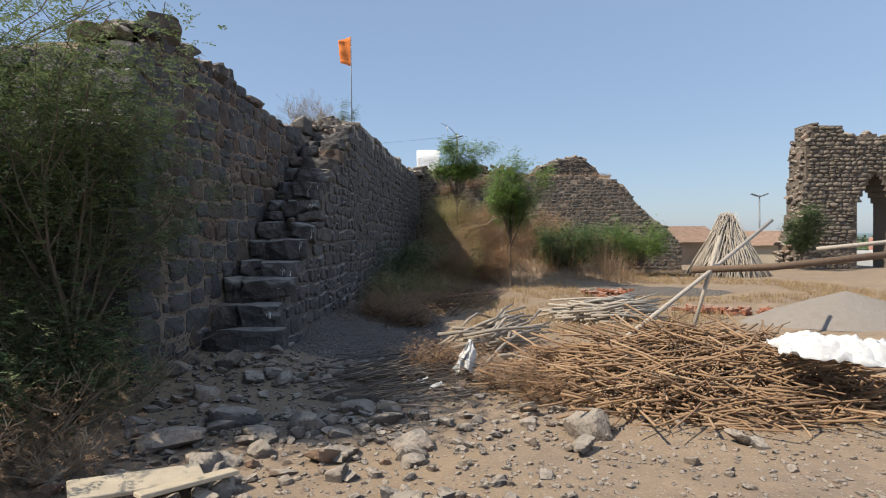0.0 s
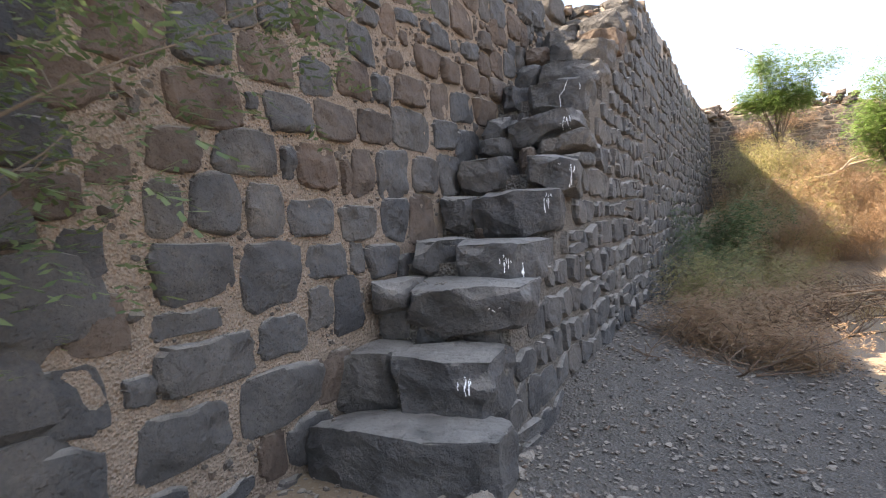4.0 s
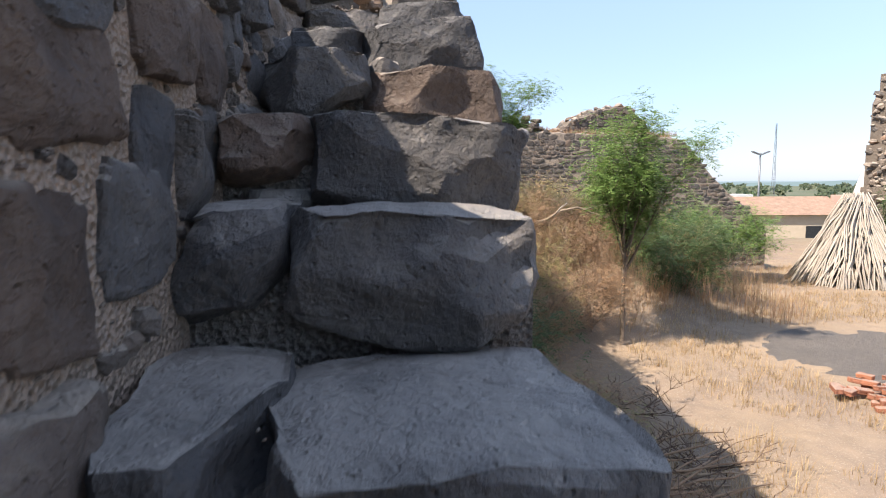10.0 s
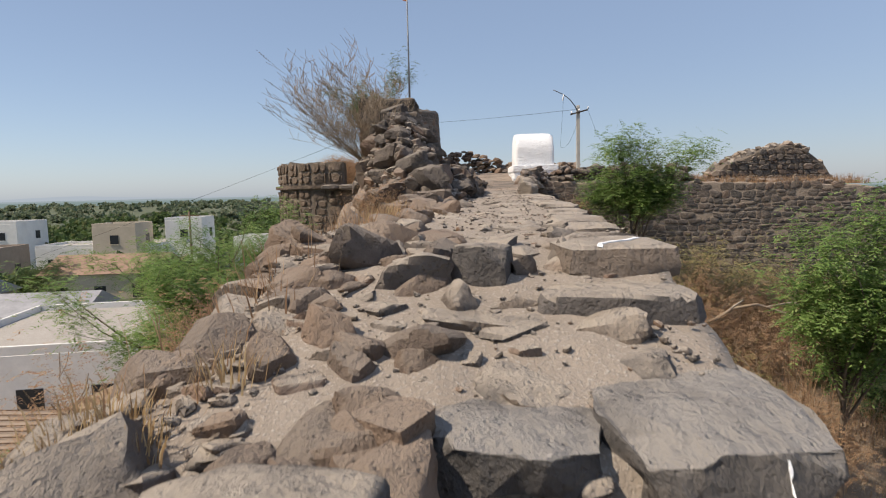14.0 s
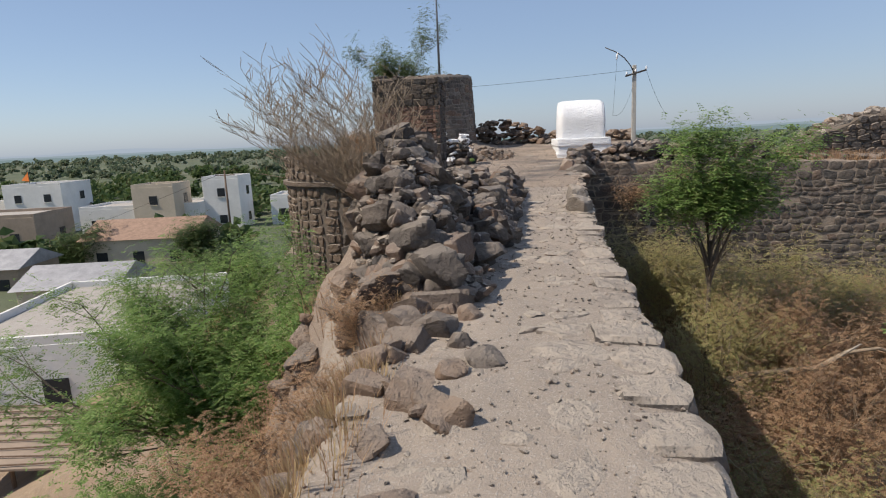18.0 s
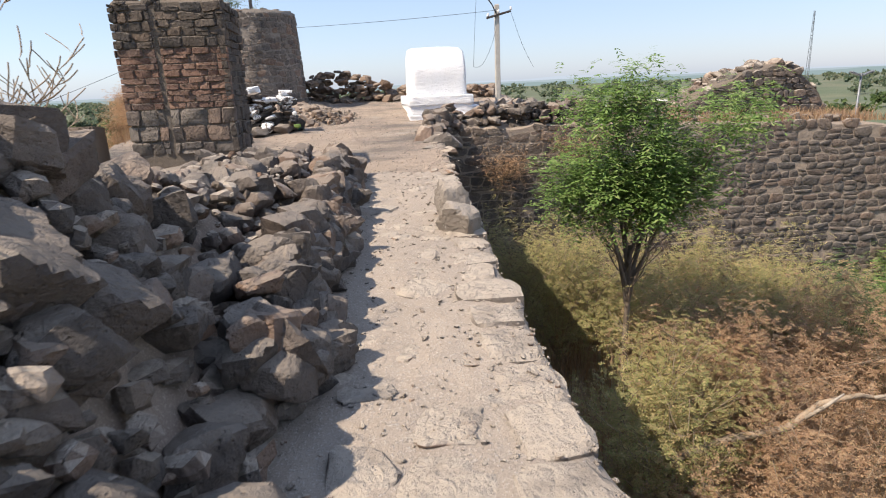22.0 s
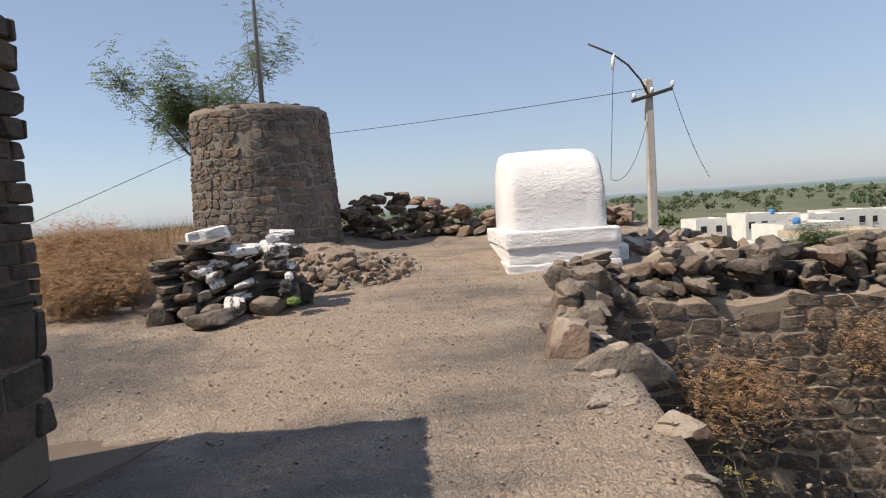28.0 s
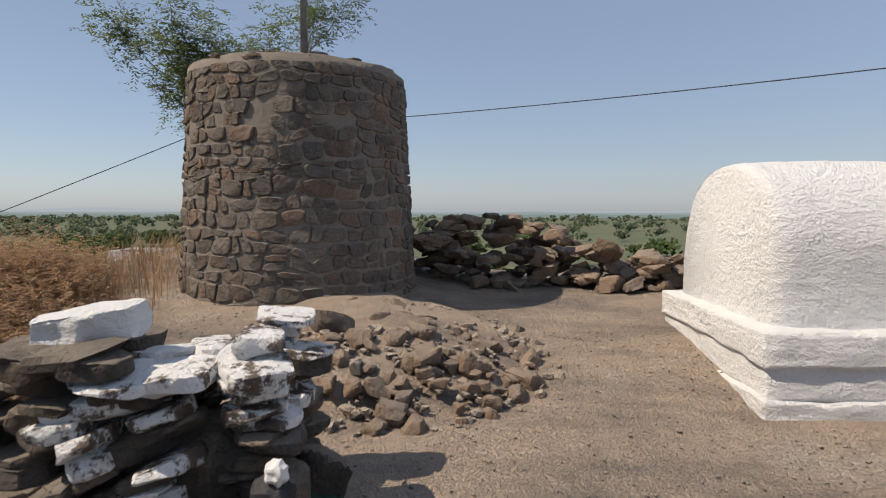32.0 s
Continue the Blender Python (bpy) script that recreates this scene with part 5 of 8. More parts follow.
def build_rubble():
    # packed core under the loose stones
    rng = rng_of(51)
    xs, ys = spread(-4.75, -2.75, 0.12), spread(17.7, 25.3, 0.18)

    def core(x, y):
        return top(x, y) - 0.1 + heap_h(x, y) * 0.97 + 0.06 * n2(x, y, 3.0, 3)

    solid("rubble_bank", grid_mesh("rubble_bank", xs, ys, core, m_slope, smooth=False), "bank of packed dark earth under the tumbled stones", "bank", "structure")
    rubble_along("rubble_heap", "tumbled parapet of dark angular basalt boulders beside the path", rng, 300, heap_left, (0.2, 0.4), m_heap)
    rubble_along("rubble_heap", "tumbled dark basalt boulders along the rampart's outer side", rng_of(52), 300, heap_left, (0.2, 0.4), m_heap)

    def heap_edge(rng, i):
        y = 19.6 + 5.6 * i / 290
        lift = rng.random()
        x = -2.64 - 0.22 * lift + (y - 22.0) * 0.02 - 0.12 * rng.random() + 0.06 * n2(0, y, 1.2, 5)
        return x, y, top(x, y) + 0.04 + 0.36 * lift, rng.uniform(0.15, 0.3)

    rubble_along("rubble_heap", "stacked dark boulders edging the path", rng_of(50), 290, heap_edge, (0.2, 0.4), m_heap, flat=0.8)

    def corner(rng, i):
        k = rng.random()
        lift = 0.42 * smooth01(k / 0.4) * rng.random()
        return -1.34 + 0.4 * k + rng.uniform(-0.16, 0.12), 28.3 + 1.1 * k, 4.74 + lift, rng.uniform(0.16, 0.3)

    rubble_along("rubble_corner", "stack of dark angular rocks at the corner of the parapet", rng_of(49), 60, corner, (0.2, 0.3), m_heap, flat=0.8)
    for x, y, z, s, lab in ((-1.5, 27.95, 4.74, 0.42, "rounded brown boulder on the rampart's edge"), (-1.25, 27.6, 4.66, 0.44, "pale angular boulder on the rampart's edge"), (-0.1, 29.75, 5.05, 0.42, "large orange-brown boulder on the parapet")):
        bo = thing("boulder", lab, "boulder", (x, y, z), "boulders of the rampart")
        add_rock(bo, rng, (0, 0, 0), s, m_rubble, 0.9, name="stone")

    def verge(rng, i):
        y = rng.uniform(24.6, 28.4)
        x = right_edge(y) - 0.28 * rng.random() ** 1.5
        return x, y, top(x, y) - 0.015, 0.06 + 0.16 * rng.random() ** 2

    rubble_along("verge_stones", "broken stones along the edge of the bastion platform", rng_of(48), 40, verge, (0.1, 0.3), flat=0.5)

    def parapet(rng, i):
        u = rng.uniform(-0.1, 4.6) if i % 5 else rng.uniform(4.6, 9.0)
        q, nrm = cross_at(max(0.0, u))
        if i % 5 > 1:
            off = rng.uniform(0.04, 0.4)
            return q.x + nrm.x * off, q.y + nrm.y * off, cross_top(u) + 0.02 + 0.42 * rng.random() * (u < 5), rng.uniform(0.14, 0.28)
        off = rng.uniform(0.3, 1.3)
        lift = 0.42 * rng.random() * (1 - off / 2.6) if u < 4.6 else 0.0
        return q.x + nrm.x * off, q.y + nrm.y * off, cross_top(u) + 0.06 + lift, rng.uniform(0.13, 0.3)

    rubble_along("rubble_parapet", "low parapet of loose basalt rubble on the curtain wall", rng_of(53), 300, parapet, (0.2, 0.4), m_heap)

    def back(rng, i):
        x = rng.uniform(-4.1, 1.2)
        y = 34.7 + rng.uniform(-0.3, 0.3) + 0.1 * n2(x, 0, 1, 1)
        hh = lerp_table(((-4.1, 0.55), (-3.2, 0.85), (-2.9, 0.8), (-2.4, 0.62), (-1.6, 0.4), (-1.0, 0.25), (1.2, 0.3)), x)
        return x, y, top(x, y) + hh * rng.random(), rng.uniform(0.16, 0.34)

    rubble_along("rubble_wall", "loose dry-stone wall of brown rubble behind the platform", rng_of(54), 295, back, (0.18, 0.3), m_brown_rock, flat=0.42)

    def patch(rng, i):
        a, r = rng.uniform(0, 6.28), math.sqrt(rng.random())
        x, y = -3.85 + 1.0 * r * math.cos(a), 32.0 + 1.0 * r * math.sin(a)
        return x, y, top(x, y) + 0.18 * (1 - r * r), 0.09 + 0.19 * rng.random() ** 1.6

    rubble_along("rubble_patch", "scatter of fallen brown stones below the round platform", rng_of(55), 120, patch, (0.15, 0.3), m_brown_rock)
    v = [(-3.95, 32.35, top(-3.95, 32.35) + 0.26)]
    for rr in (0.3, 0.55, 0.8, 1.0):
        for k in range(28):
            a = 2 * math.pi * k / 28
            x, y = -3.95 + 1.15 * rr * math.cos(a), 32.35 + 1.15 * rr * math.sin(a)
            v.append((x, y, top(x, y) + 0.18 * (1 - rr * rr) + 0.04 * n2(x, y, 4, 2) - 0.05 * (rr > 0.9)))
    f = [[0, 1 + k, 1 + (k + 1) % 28] for k in range(28)]
    f += [[1 + 28 * r_ + k, 1 + 28 * (r_ + 1) + k, 1 + 28 * (r_ + 1) + (k + 1) % 28, 1 + 28 * r_ + (k + 1) % 28] for r_ in range(3) for k in range(28)]
    bits = Heap()
    rb = rng_of(67)
    for _ in range(420):
        a, r = rb.uniform(0, 6.28), 1.25 * math.sqrt(rb.random())
        x, y = -3.9 + r * math.cos(a), 32.2 + r * math.sin(a)
        bits.add(*ROCKS[rb.randrange(20)], rock_pose(rb, (x, y, top(x, y) + 0.18 * max(0.0, 1 - r * r / 1.3)), 0.03 + 0.08 * rb.random() ** 2, 0.7))
    solid("mound_chips", bits.mesh("mound_chips", m_rubble_j), "broken chips over the earth mound", "rubble", "stuff")
    solid("earth_mound", mesh_of("earth_mound", v, f, m_platform, True), "low mound of brown earth under fallen stones", "mound", "structure")

    def ruin(rng, i):
        u = rng.uniform(-0.3, 3.8)
        q, nrm = ruin_at(max(0.0, u))
        off = rng.uniform(0.0, 1.0)
        if i % 3 == 0:
            return q.x + rng.uniform(-0.8, 0.9), q.y - rng.uniform(0.1, 0.9), top(q.x, q.y) + 0.02, rng.uniform(0.14, 0.3)
        return q.x + nrm.x * off, q.y + nrm.y * off, ruin_top(u) + 0.1 * rng.random() - 0.06, rng.uniform(0.18, 0.34)

    rubble_along("rubble_crest", "broken crest of brown stones on the curtain wall", rng_of(56), 110, ruin, (0.2, 0.3))

    def behind(rng, i):
        x, y = rng.uniform(0.4, 4.2), rng.uniform(30.4, 33.2)
        return x, y, top(x, y) + 0.03 + 0.12 * rng.random() * (y < 32), rng.uniform(0.2, 0.4)

    rubble_along("rubble_field", "heaped grey and brown boulders behind the parapet", rng_of(57), 150, behind, (0.2, 0.4))

    def stair_left(rng, i):
        y = rng.uniform(6.2, 13.6)
        x = rng.uniform(-3.8, -3.1)
        s = rng.uniform(0.2, 0.5) if y < 9.5 else 0.08 + 0.24 * rng.random() ** 1.5
        return x, y, max(stair_wall_top(y - 5.95) - 0.05, top(x, y)) - 0.1 * s, s

    rubble_along("rubble_top", "weathered loose stones on the top of the stair wall", rng_of(58), 190, stair_left, (0.2, 0.45), flat=0.5, tilt=15)
    solid("wall_top_earth", grid_mesh("wall_top_earth", spread(-3.8, -3.06, 0.12), spread(8.6, 13.0, 0.13), lambda x, y: max(stair_wall_top(y - 5.95) - 0.1, top(x, y) - 0.02) + 0.05 * n2(x, y, 2.5, 7) + 0.03 * n2(x, y, 7, 2) - 0.12 * (x > -3.15), m_slope), "dry stony earth along the top of the old wall", "ground", "structure")

    def head(rng, i):
        y = rng.uniform(12.55, 14.9)
        x = rng.uniform(-3.7, -2.1)
        s = 0.05 + 0.2 * rng.random() ** 1.7
        return x, y, top(x, y) - 0.12 * s, s

    rubble_along("rubble_step", "embedded rough stones across the head of the stair", rng_of(59), 110, head, (0.15, 0.35), flat=0.5, tilt=14)

    kerb = thing("edge_stones", "row of flat squared edge stones along the rampart walk", "edge stones")
    shapes = [mesh_of("slab", *block_geo(rng_of(400 + k), 0.3 + 0.05 * (k % 3), 0.33 + 0.04 * (k % 2), 0.16, 7, 7), m_kerb, 22) for k in range(8)]
    re = rng_of(60)
    y = 13.95
    while y < 24.9:
        x = right_edge(y) - 0.15 + re.uniform(-0.03, 0.03)
        part("slab", shapes[re.randrange(8)], kerb, pose(x, y, top(x, y) - 0.145 + re.uniform(-0.01, 0.012), re.uniform(-3, 3), re.uniform(-3, 3), re.choice((0, 90, 180)) + re.uniform(-7, 7)))
        if re.random() < 0.6:
            part("slab", shapes[re.randrange(8)], kerb, pose(x - 0.36, y + 0.1, top(x, y) - 0.15, re.uniform(-3, 3), re.uniform(-3, 3), re.uniform(0, 360)))
        y += re.uniform(0.33, 0.4)

    def brown(rng, i):
        y = rng.uniform(12.5, 14.4)
        x = rng.uniform(-3.9, -2.72) if y > 12.8 else rng.uniform(-3.1, -2.74)
        s = rng.uniform(0.13, 0.27)
        return x, y, max(top(x, y), 4.02 if x > -3.05 else 0.0) - 0.05 * s, s

    rubble_along("rubble_step", "rounded brown stones heaped at the head of the stair", rng_of(64), 60, brown, (0.15, 0.3), m_brown_rock, flat=0.6, tilt=18)
    loose = Heap()
    rl = rng_of(65)
    for _ in range(1500):
        x, y, z, s = heap_left(rl, 0)
        loose.add(*ROCKS[rl.randrange(20)], rock_pose(rl, (x, y, z), 0.05 + 0.1 * rl.random(), 0.7))
    solid("small_rubble", loose.mesh("small_rubble", m_rubble_j), "small broken basalt filling the tumbled parapet", "rubble", "stuff")

    def inset(rng, i):
        y = rng.uniform(13.5, 24.5)
        x = right_edge(y) - rng.uniform(0.2, 1.5)
        return x, y, top(x, y) - 0.015, 0.06 + 0.26 * rng.random() ** 2

    rubble_along("path_stones", "stones half sunk in the rampart path", rng_of(61), 190, inset, (0.1, 0.2), flat=0.2, tilt=6)

    def lslope(rng, i):
        y = rng.uniform(13.5, 18.5)
        x = rng.uniform(-4.6, -2.9)
        return x, y, top(x, y), 0.08 + 0.26 * rng.random() ** 1.5

    rubble_along("slope_stones", "brown stones strewn on the outer slope of the rampart", rng_of(62), 150, lslope, (0.1, 0.3), m_brown_rock, flat=0.6)
    for x, y, s, fl, lab in ((-3.0, 16.4, 0.34, 0.8, "rounded tan boulder beside the path"), (-2.68, 16.8, 0.3, 0.6, "grey-brown boulder at the path's edge"), (-3.0, 17.25, 0.4, 0.9, "upright rust-brown boulder below the heap"), (-3.03, 17.75, 0.44, 0.5, "dark flat boulder at the foot of the heap"), (-2.78, 16.2, 0.28, 0.7, "pale brown stone beside the path"), (-3.22, 16.5, 0.26, 0.7, "brown stone on the outer slope"), (-3.32, 16.15, 0.24, 0.6, "brown stone in dry grass"), (-3.4, 15.9, 0.26, 0.7, "brown stone in dry grass"), (-2.84, 17.05, 0.2, 0.8, "dark split stone beside the path"), (-3.28, 16.9, 0.34, 0.6, "brown boulder on the outer slope"), (-2.82, 17.5, 0.26, 0.6, "brown boulder at the path's edge"), (-3.1, 15.2, 0.26, 0.5, "flat brown stone beside the path"), (-2.95, 15.6, 0.3, 0.5, "flat tan stone beside the path"), (-3.45, 15.2, 0.36, 0.7, "large brown stone on the outer slope"), (-2.75, 18.2, 0.26, 0.7, "dark boulder at the path's edge"), (-3.35, 17.5, 0.4, 0.8, "dark brown boulder below the heap")):
        bo = thing("boulder", lab, "boulder", (x - 0.08, y, top(x - 0.08, y) - 0.02 * s), "boulders of the rampart")
        add_rock(bo, rng, (0, 0, 0), s * 0.88, m_heap if "dark" in lab or "grey" in lab else m_brown_rock, fl, name="stone")
    big = thing("boulder", "large rounded brown boulder with a split face at the stair head", "boulder", (-2.95, 12.22, 3.97))
    body = [(Vector(a).normalized(), d) for a, d in (((0.99, -0.1, 0.02), 0.17), ((-0.3, -0.9, 0.1), 0.2), ((-0.9, -0.35, 0.25), 0.165), ((-0.45, -0.55, 0.7), 0.17), ((-0.25, 0.0, 1.0), 0.15), ((0.1, 0.1, 1.0), 0.17), ((0, 1, 0), 0.3), ((0, 0, -1), 0.16), ((-1, 0, -0.15), 0.2), ((-0.35, -0.75, -0.5), 0.19))]
    part("stone", mesh_of("stone", *hewn(26, body, 34.0, 0.03, 4.0, 7.0), m_rubble, True), big)
    for x, y, z, s, fl, lab in ((-3.4, 12.5, 3.92, 0.42, 0.5, "flat brown boulder on the wall top"), (-3.75, 12.75, 3.84, 0.46, 0.5, "flat brown boulder on the wall top"), (-3.45, 12.0, 3.66, 0.34, 0.5, "weathered boulder on the wall top"), (-3.25, 11.6, 3.66, 0.3, 0.4, "flat weathered boulder on the wall top"), (-2.82, 13.6, 4.24, 0.24, 0.95, "upright brown stone at the stair head"), (-3.04, 13.78, 4.2, 0.26, 0.9, "upright brown stone at the stair head"), (-2.45, 13.7, 4.25, 0.12, 0.8, "small rounded stone at the stair head"), (-2.3, 13.74, 4.24, 0.2, 0.5, "low brown stone at the stair head"), (-3.18, 13.86, 4.2, 0.16, 1.1, "upright split stone at the stair head"), (-3.49, 13.86, 4.04, 0.3, 0.6, "brown stone on the outer slope"), (-3.24, 13.65, 4.08, 0.26, 0.6, "flat brown stone at the stair head"), (-3.0, 13.55, 4.14, 0.17, 0.8, "small brown stone at the stair head"), (-2.68, 13.4, 4.16, 0.2, 0.8, "brown stone at the stair head"), (-2.5, 13.42, 4.16, 0.18, 0.7, "brown stone at the stair head"), (-2.88, 14.02, 4.3, 0.2, 0.7, "rounded stone on the path"), (-2.8, 13.88, 4.28, 0.2, 0.5, "flat stone on the path"), (-2.66, 13.88, 4.27, 0.15, 0.8, "rounded stone on the path"), (-3.02, 14.42, 4.3, 0.24, 0.7, "brown stone beside the path"), (-3.55, 14.6, 4.12, 0.4, 0.7, "large brown stone on the outer slope"), (-2.3, 13.85, 4.3, 0.13, 1.0, "small upright stone on the path"), (-2.18, 14.15, 4.3, 0.18, 0.6, "stone set in the path's edge")):
        bo = thing("boulder", lab, "boulder", (x, y, z), "boulders of the rampart")
        add_rock(bo, rng, (0, 0, 0), s * 0.9, m_rubble, fl, name="stone")
    for x, y, z, sx, sy, sz, lab in ((-2.12, 13.86, 4.2, 0.42, 0.42, 0.15, "flat pale edge stone with a white paint stroke"), (-2.18, 13.45, 4.08, 0.5, 0.36, 0.16, "broad sandy brown stone at the stair head"), (-2.6, 13.66, 4.16, 0.2, 0.2, 0.2, "squared grey stone at the stair head"), (-3.5, 14.05, 3.98, 0.52, 0.16, 0.2, "long grey slab stone on the slope")):
        bo = thing("boulder", lab, "boulder", (x, y, z), "boulders of the rampart")
        v, f = block_geo(rng, sx, sy, sz)
        turn = pose(0, 0, 0, 0, 0, rng.uniform(-20, 20))
        if "paint" in lab:
            painted = [Vector((x, y, z)) + turn @ q for q in v], f
        part("stone", mesh_of("stone", v, f, m_rubble, 25), bo, turn)
    stroke = thing("paint_mark", "curved stroke of white paint on an edge stone", "paint mark", (-2.1, 13.8, 4.33))
    tree_ = BVHTree.FromPolygons(*painted)
    line = [Vector(p) for p in ((-2.19, 13.67), (-2.18, 13.72), (-2.13, 13.77), (-2.06, 13.83), (-2.0, 13.92))]
    sv, sf = [], []
    for k in range(17):
        a = k / 4
        p, q = line[min(int(a), 3)], line[min(int(a), 3) + 1]
        c = p.lerp(q, a - min(int(a), 3))
        d = (q - p).normalized()
        w = 0.011 * (0.7 + 0.3 * math.sin(k * 1.7))
        for s in (-1, 1):
            x, y = c.x - d.y * w * s, c.y + d.x * w * s
            hit_ = tree_.ray_cast(Vector((x, y, 5.0)), Vector((0, 0, -1)))[0]
            z = hit_.z if hit_ else 4.33
            sv += [(x + 2.1, y - 13.8, z - 4.33 + 0.004), (x + 2.1, y - 13.8, z - 4.33 - 0.01)]
    sf = [[4 * k, 4 * k + 2, 4 * k + 6, 4 * k + 4] for k in range(16)] + [[4 * k, 4 * k + 4, 4 * k + 5, 4 * k + 1] for k in range(16)] + [[4 * k + 2, 4 * k + 3, 4 * k + 7, 4 * k + 6] for k in range(16)]
    part("stroke", mesh_of("stroke", sv, sf, m_splash), stroke)
    for x, y, z, s, k in ((-1.72, 22.3, 4.56, 0.46, 3), (-1.76, 22.72, 4.58, 0.4, 8)):
        b = thing("boulder", "rounded grey boulder with white paint on the path's edge", "boulder", (x, y, z))
        add_rock(b, rng, (0, 0, 0), s, m_rubble_splash, 0.85, name="stone", which=k, tilt=8)


build_rubble()


# ---- stacked slabs, partly limewashed ----
def build_slab_stack():
    rng = rng_of(71)
    st = thing("slab_stack", "stack of flat brown stone slabs, one side splashed with whitewash", "stone stack", (-4.6, 30.15, 4.82))
    for k in range(5):
        for row in range(2):
            z = 0.04
            high = (0.62, 0.72, 0.72, 0.62, 0.8)[k] + rng.uniform(-0.05, 0.05)
            while z < high:
                thick = rng.uniform(0.04, 0.095)
                fan = k in (2, 3) and z < 0.55
                x = -0.5 + 0.25 * k + rng.uniform(-0.09, 0.09) - (0.07 if fan else 0)
                y = (-0.32 if row == 0 else 0.1) + 0.1 * max(0, k - 2) + rng.uniform(-0.07, 0.05)
                white = {2: z > 0.3, 3: rng.random() < 0.4, 4: z > 0.38}.get(k, False) and rng.random() < 0.85
                v, f = block_geo(rng, rng.uniform(0.15, 0.3), rng.uniform(0.2, 0.36), thick * 1.1, 22, 8)
                tip = rng.uniform(-24, -8) if fan else rng.uniform(-6, 6)
                part("slab", mesh_of("slab", v, f, m_washed if white else m_slate, 20), st, pose(x, y, z, rng.uniform(-7, 7), tip, rng.uniform(-26, 26) + 18 * (k > 2)), "whitewashed slab" if white else "")
                z += thick * 0.86
    for x, y, z, s, fl, mat in ((-0.6, -0.42, 0.1, 0.3, 0.7, m_heap), (-0.3, -0.5, 0.07, 0.22, 0.7, m_heap), (-0.05, -0.5, 0.08, 0.22, 0.8, m_slate), (0.16, -0.5, 0.1, 0.24, 1.0, m_washed), (0.45, -0.4, 0.1, 0.3, 0.7, m_heap), (0.62, -0.15, 0.16, 0.3, 0.9, m_heap), (0.7, 0.1, 0.16, 0.3, 0.9, m_heap), (0.02, -0.78, 0.05, 0.4, 0.4, m_slate), (-0.62, 0.1, 0.1, 0.3, 0.8, m_heap)):
        add_rock(st, rng, (x, y, z), s, mat, fl, name="foot_stone", tilt=8)
    v, f = block_geo(rng, 0.42, 0.3, 0.17, 22)
    part("top_slab", mesh_of("top_slab", v, f, m_white, 16), st, pose(-0.14, -0.15, 0.74, 3, -10, 12), "large whitewashed slab")
    v, f = block_geo(rng, 0.34, 0.26, 0.08, 7)
    part("top_slab", mesh_of("top_slab", v, f, m_slate, 25), st, pose(-0.08, -0.36, 0.72, 6, -8, -8))
    part("heart", mesh_of("heart", *box_geo(0.95, 0.5, 0.4, 0.1), m_slate), st)
    for name, lab, x, y, z, r, mat in (("plastic_bag", "crumpled black and grey plastic bag among the stones", 0.7, -0.42, 0.27, 0.1, m_cable), ("plastic_bag", "torn white plastic scrap on the black bag", 0.72, -0.44, 0.38, 0.05, m_cloth), ("plastic_bag", "crumpled yellow-green plastic wrapper at the stack's foot", 0.76, -0.5, 0.14, 0.08, m_leaf)):
        bag = thing(name, lab, "plastic bag", (-4.6 + x, 30.15 + y, 4.82 + z), "litter by the stone stack")
        v, f = BALL[7]
        v = [Vector(p).normalized() * r * (0.85 + 0.3 * noise.noise(Vector(p).normalized() * 1.8 + Vector((x, z, 9)))) for p in v]
        part("body", mesh_of("body", [Vector((p.x, p.y * 0.8, p.z * (0.6 if mat is m_leaf else 1.1))) for p in v], f, mat, 20), bag)


build_slab_stack()


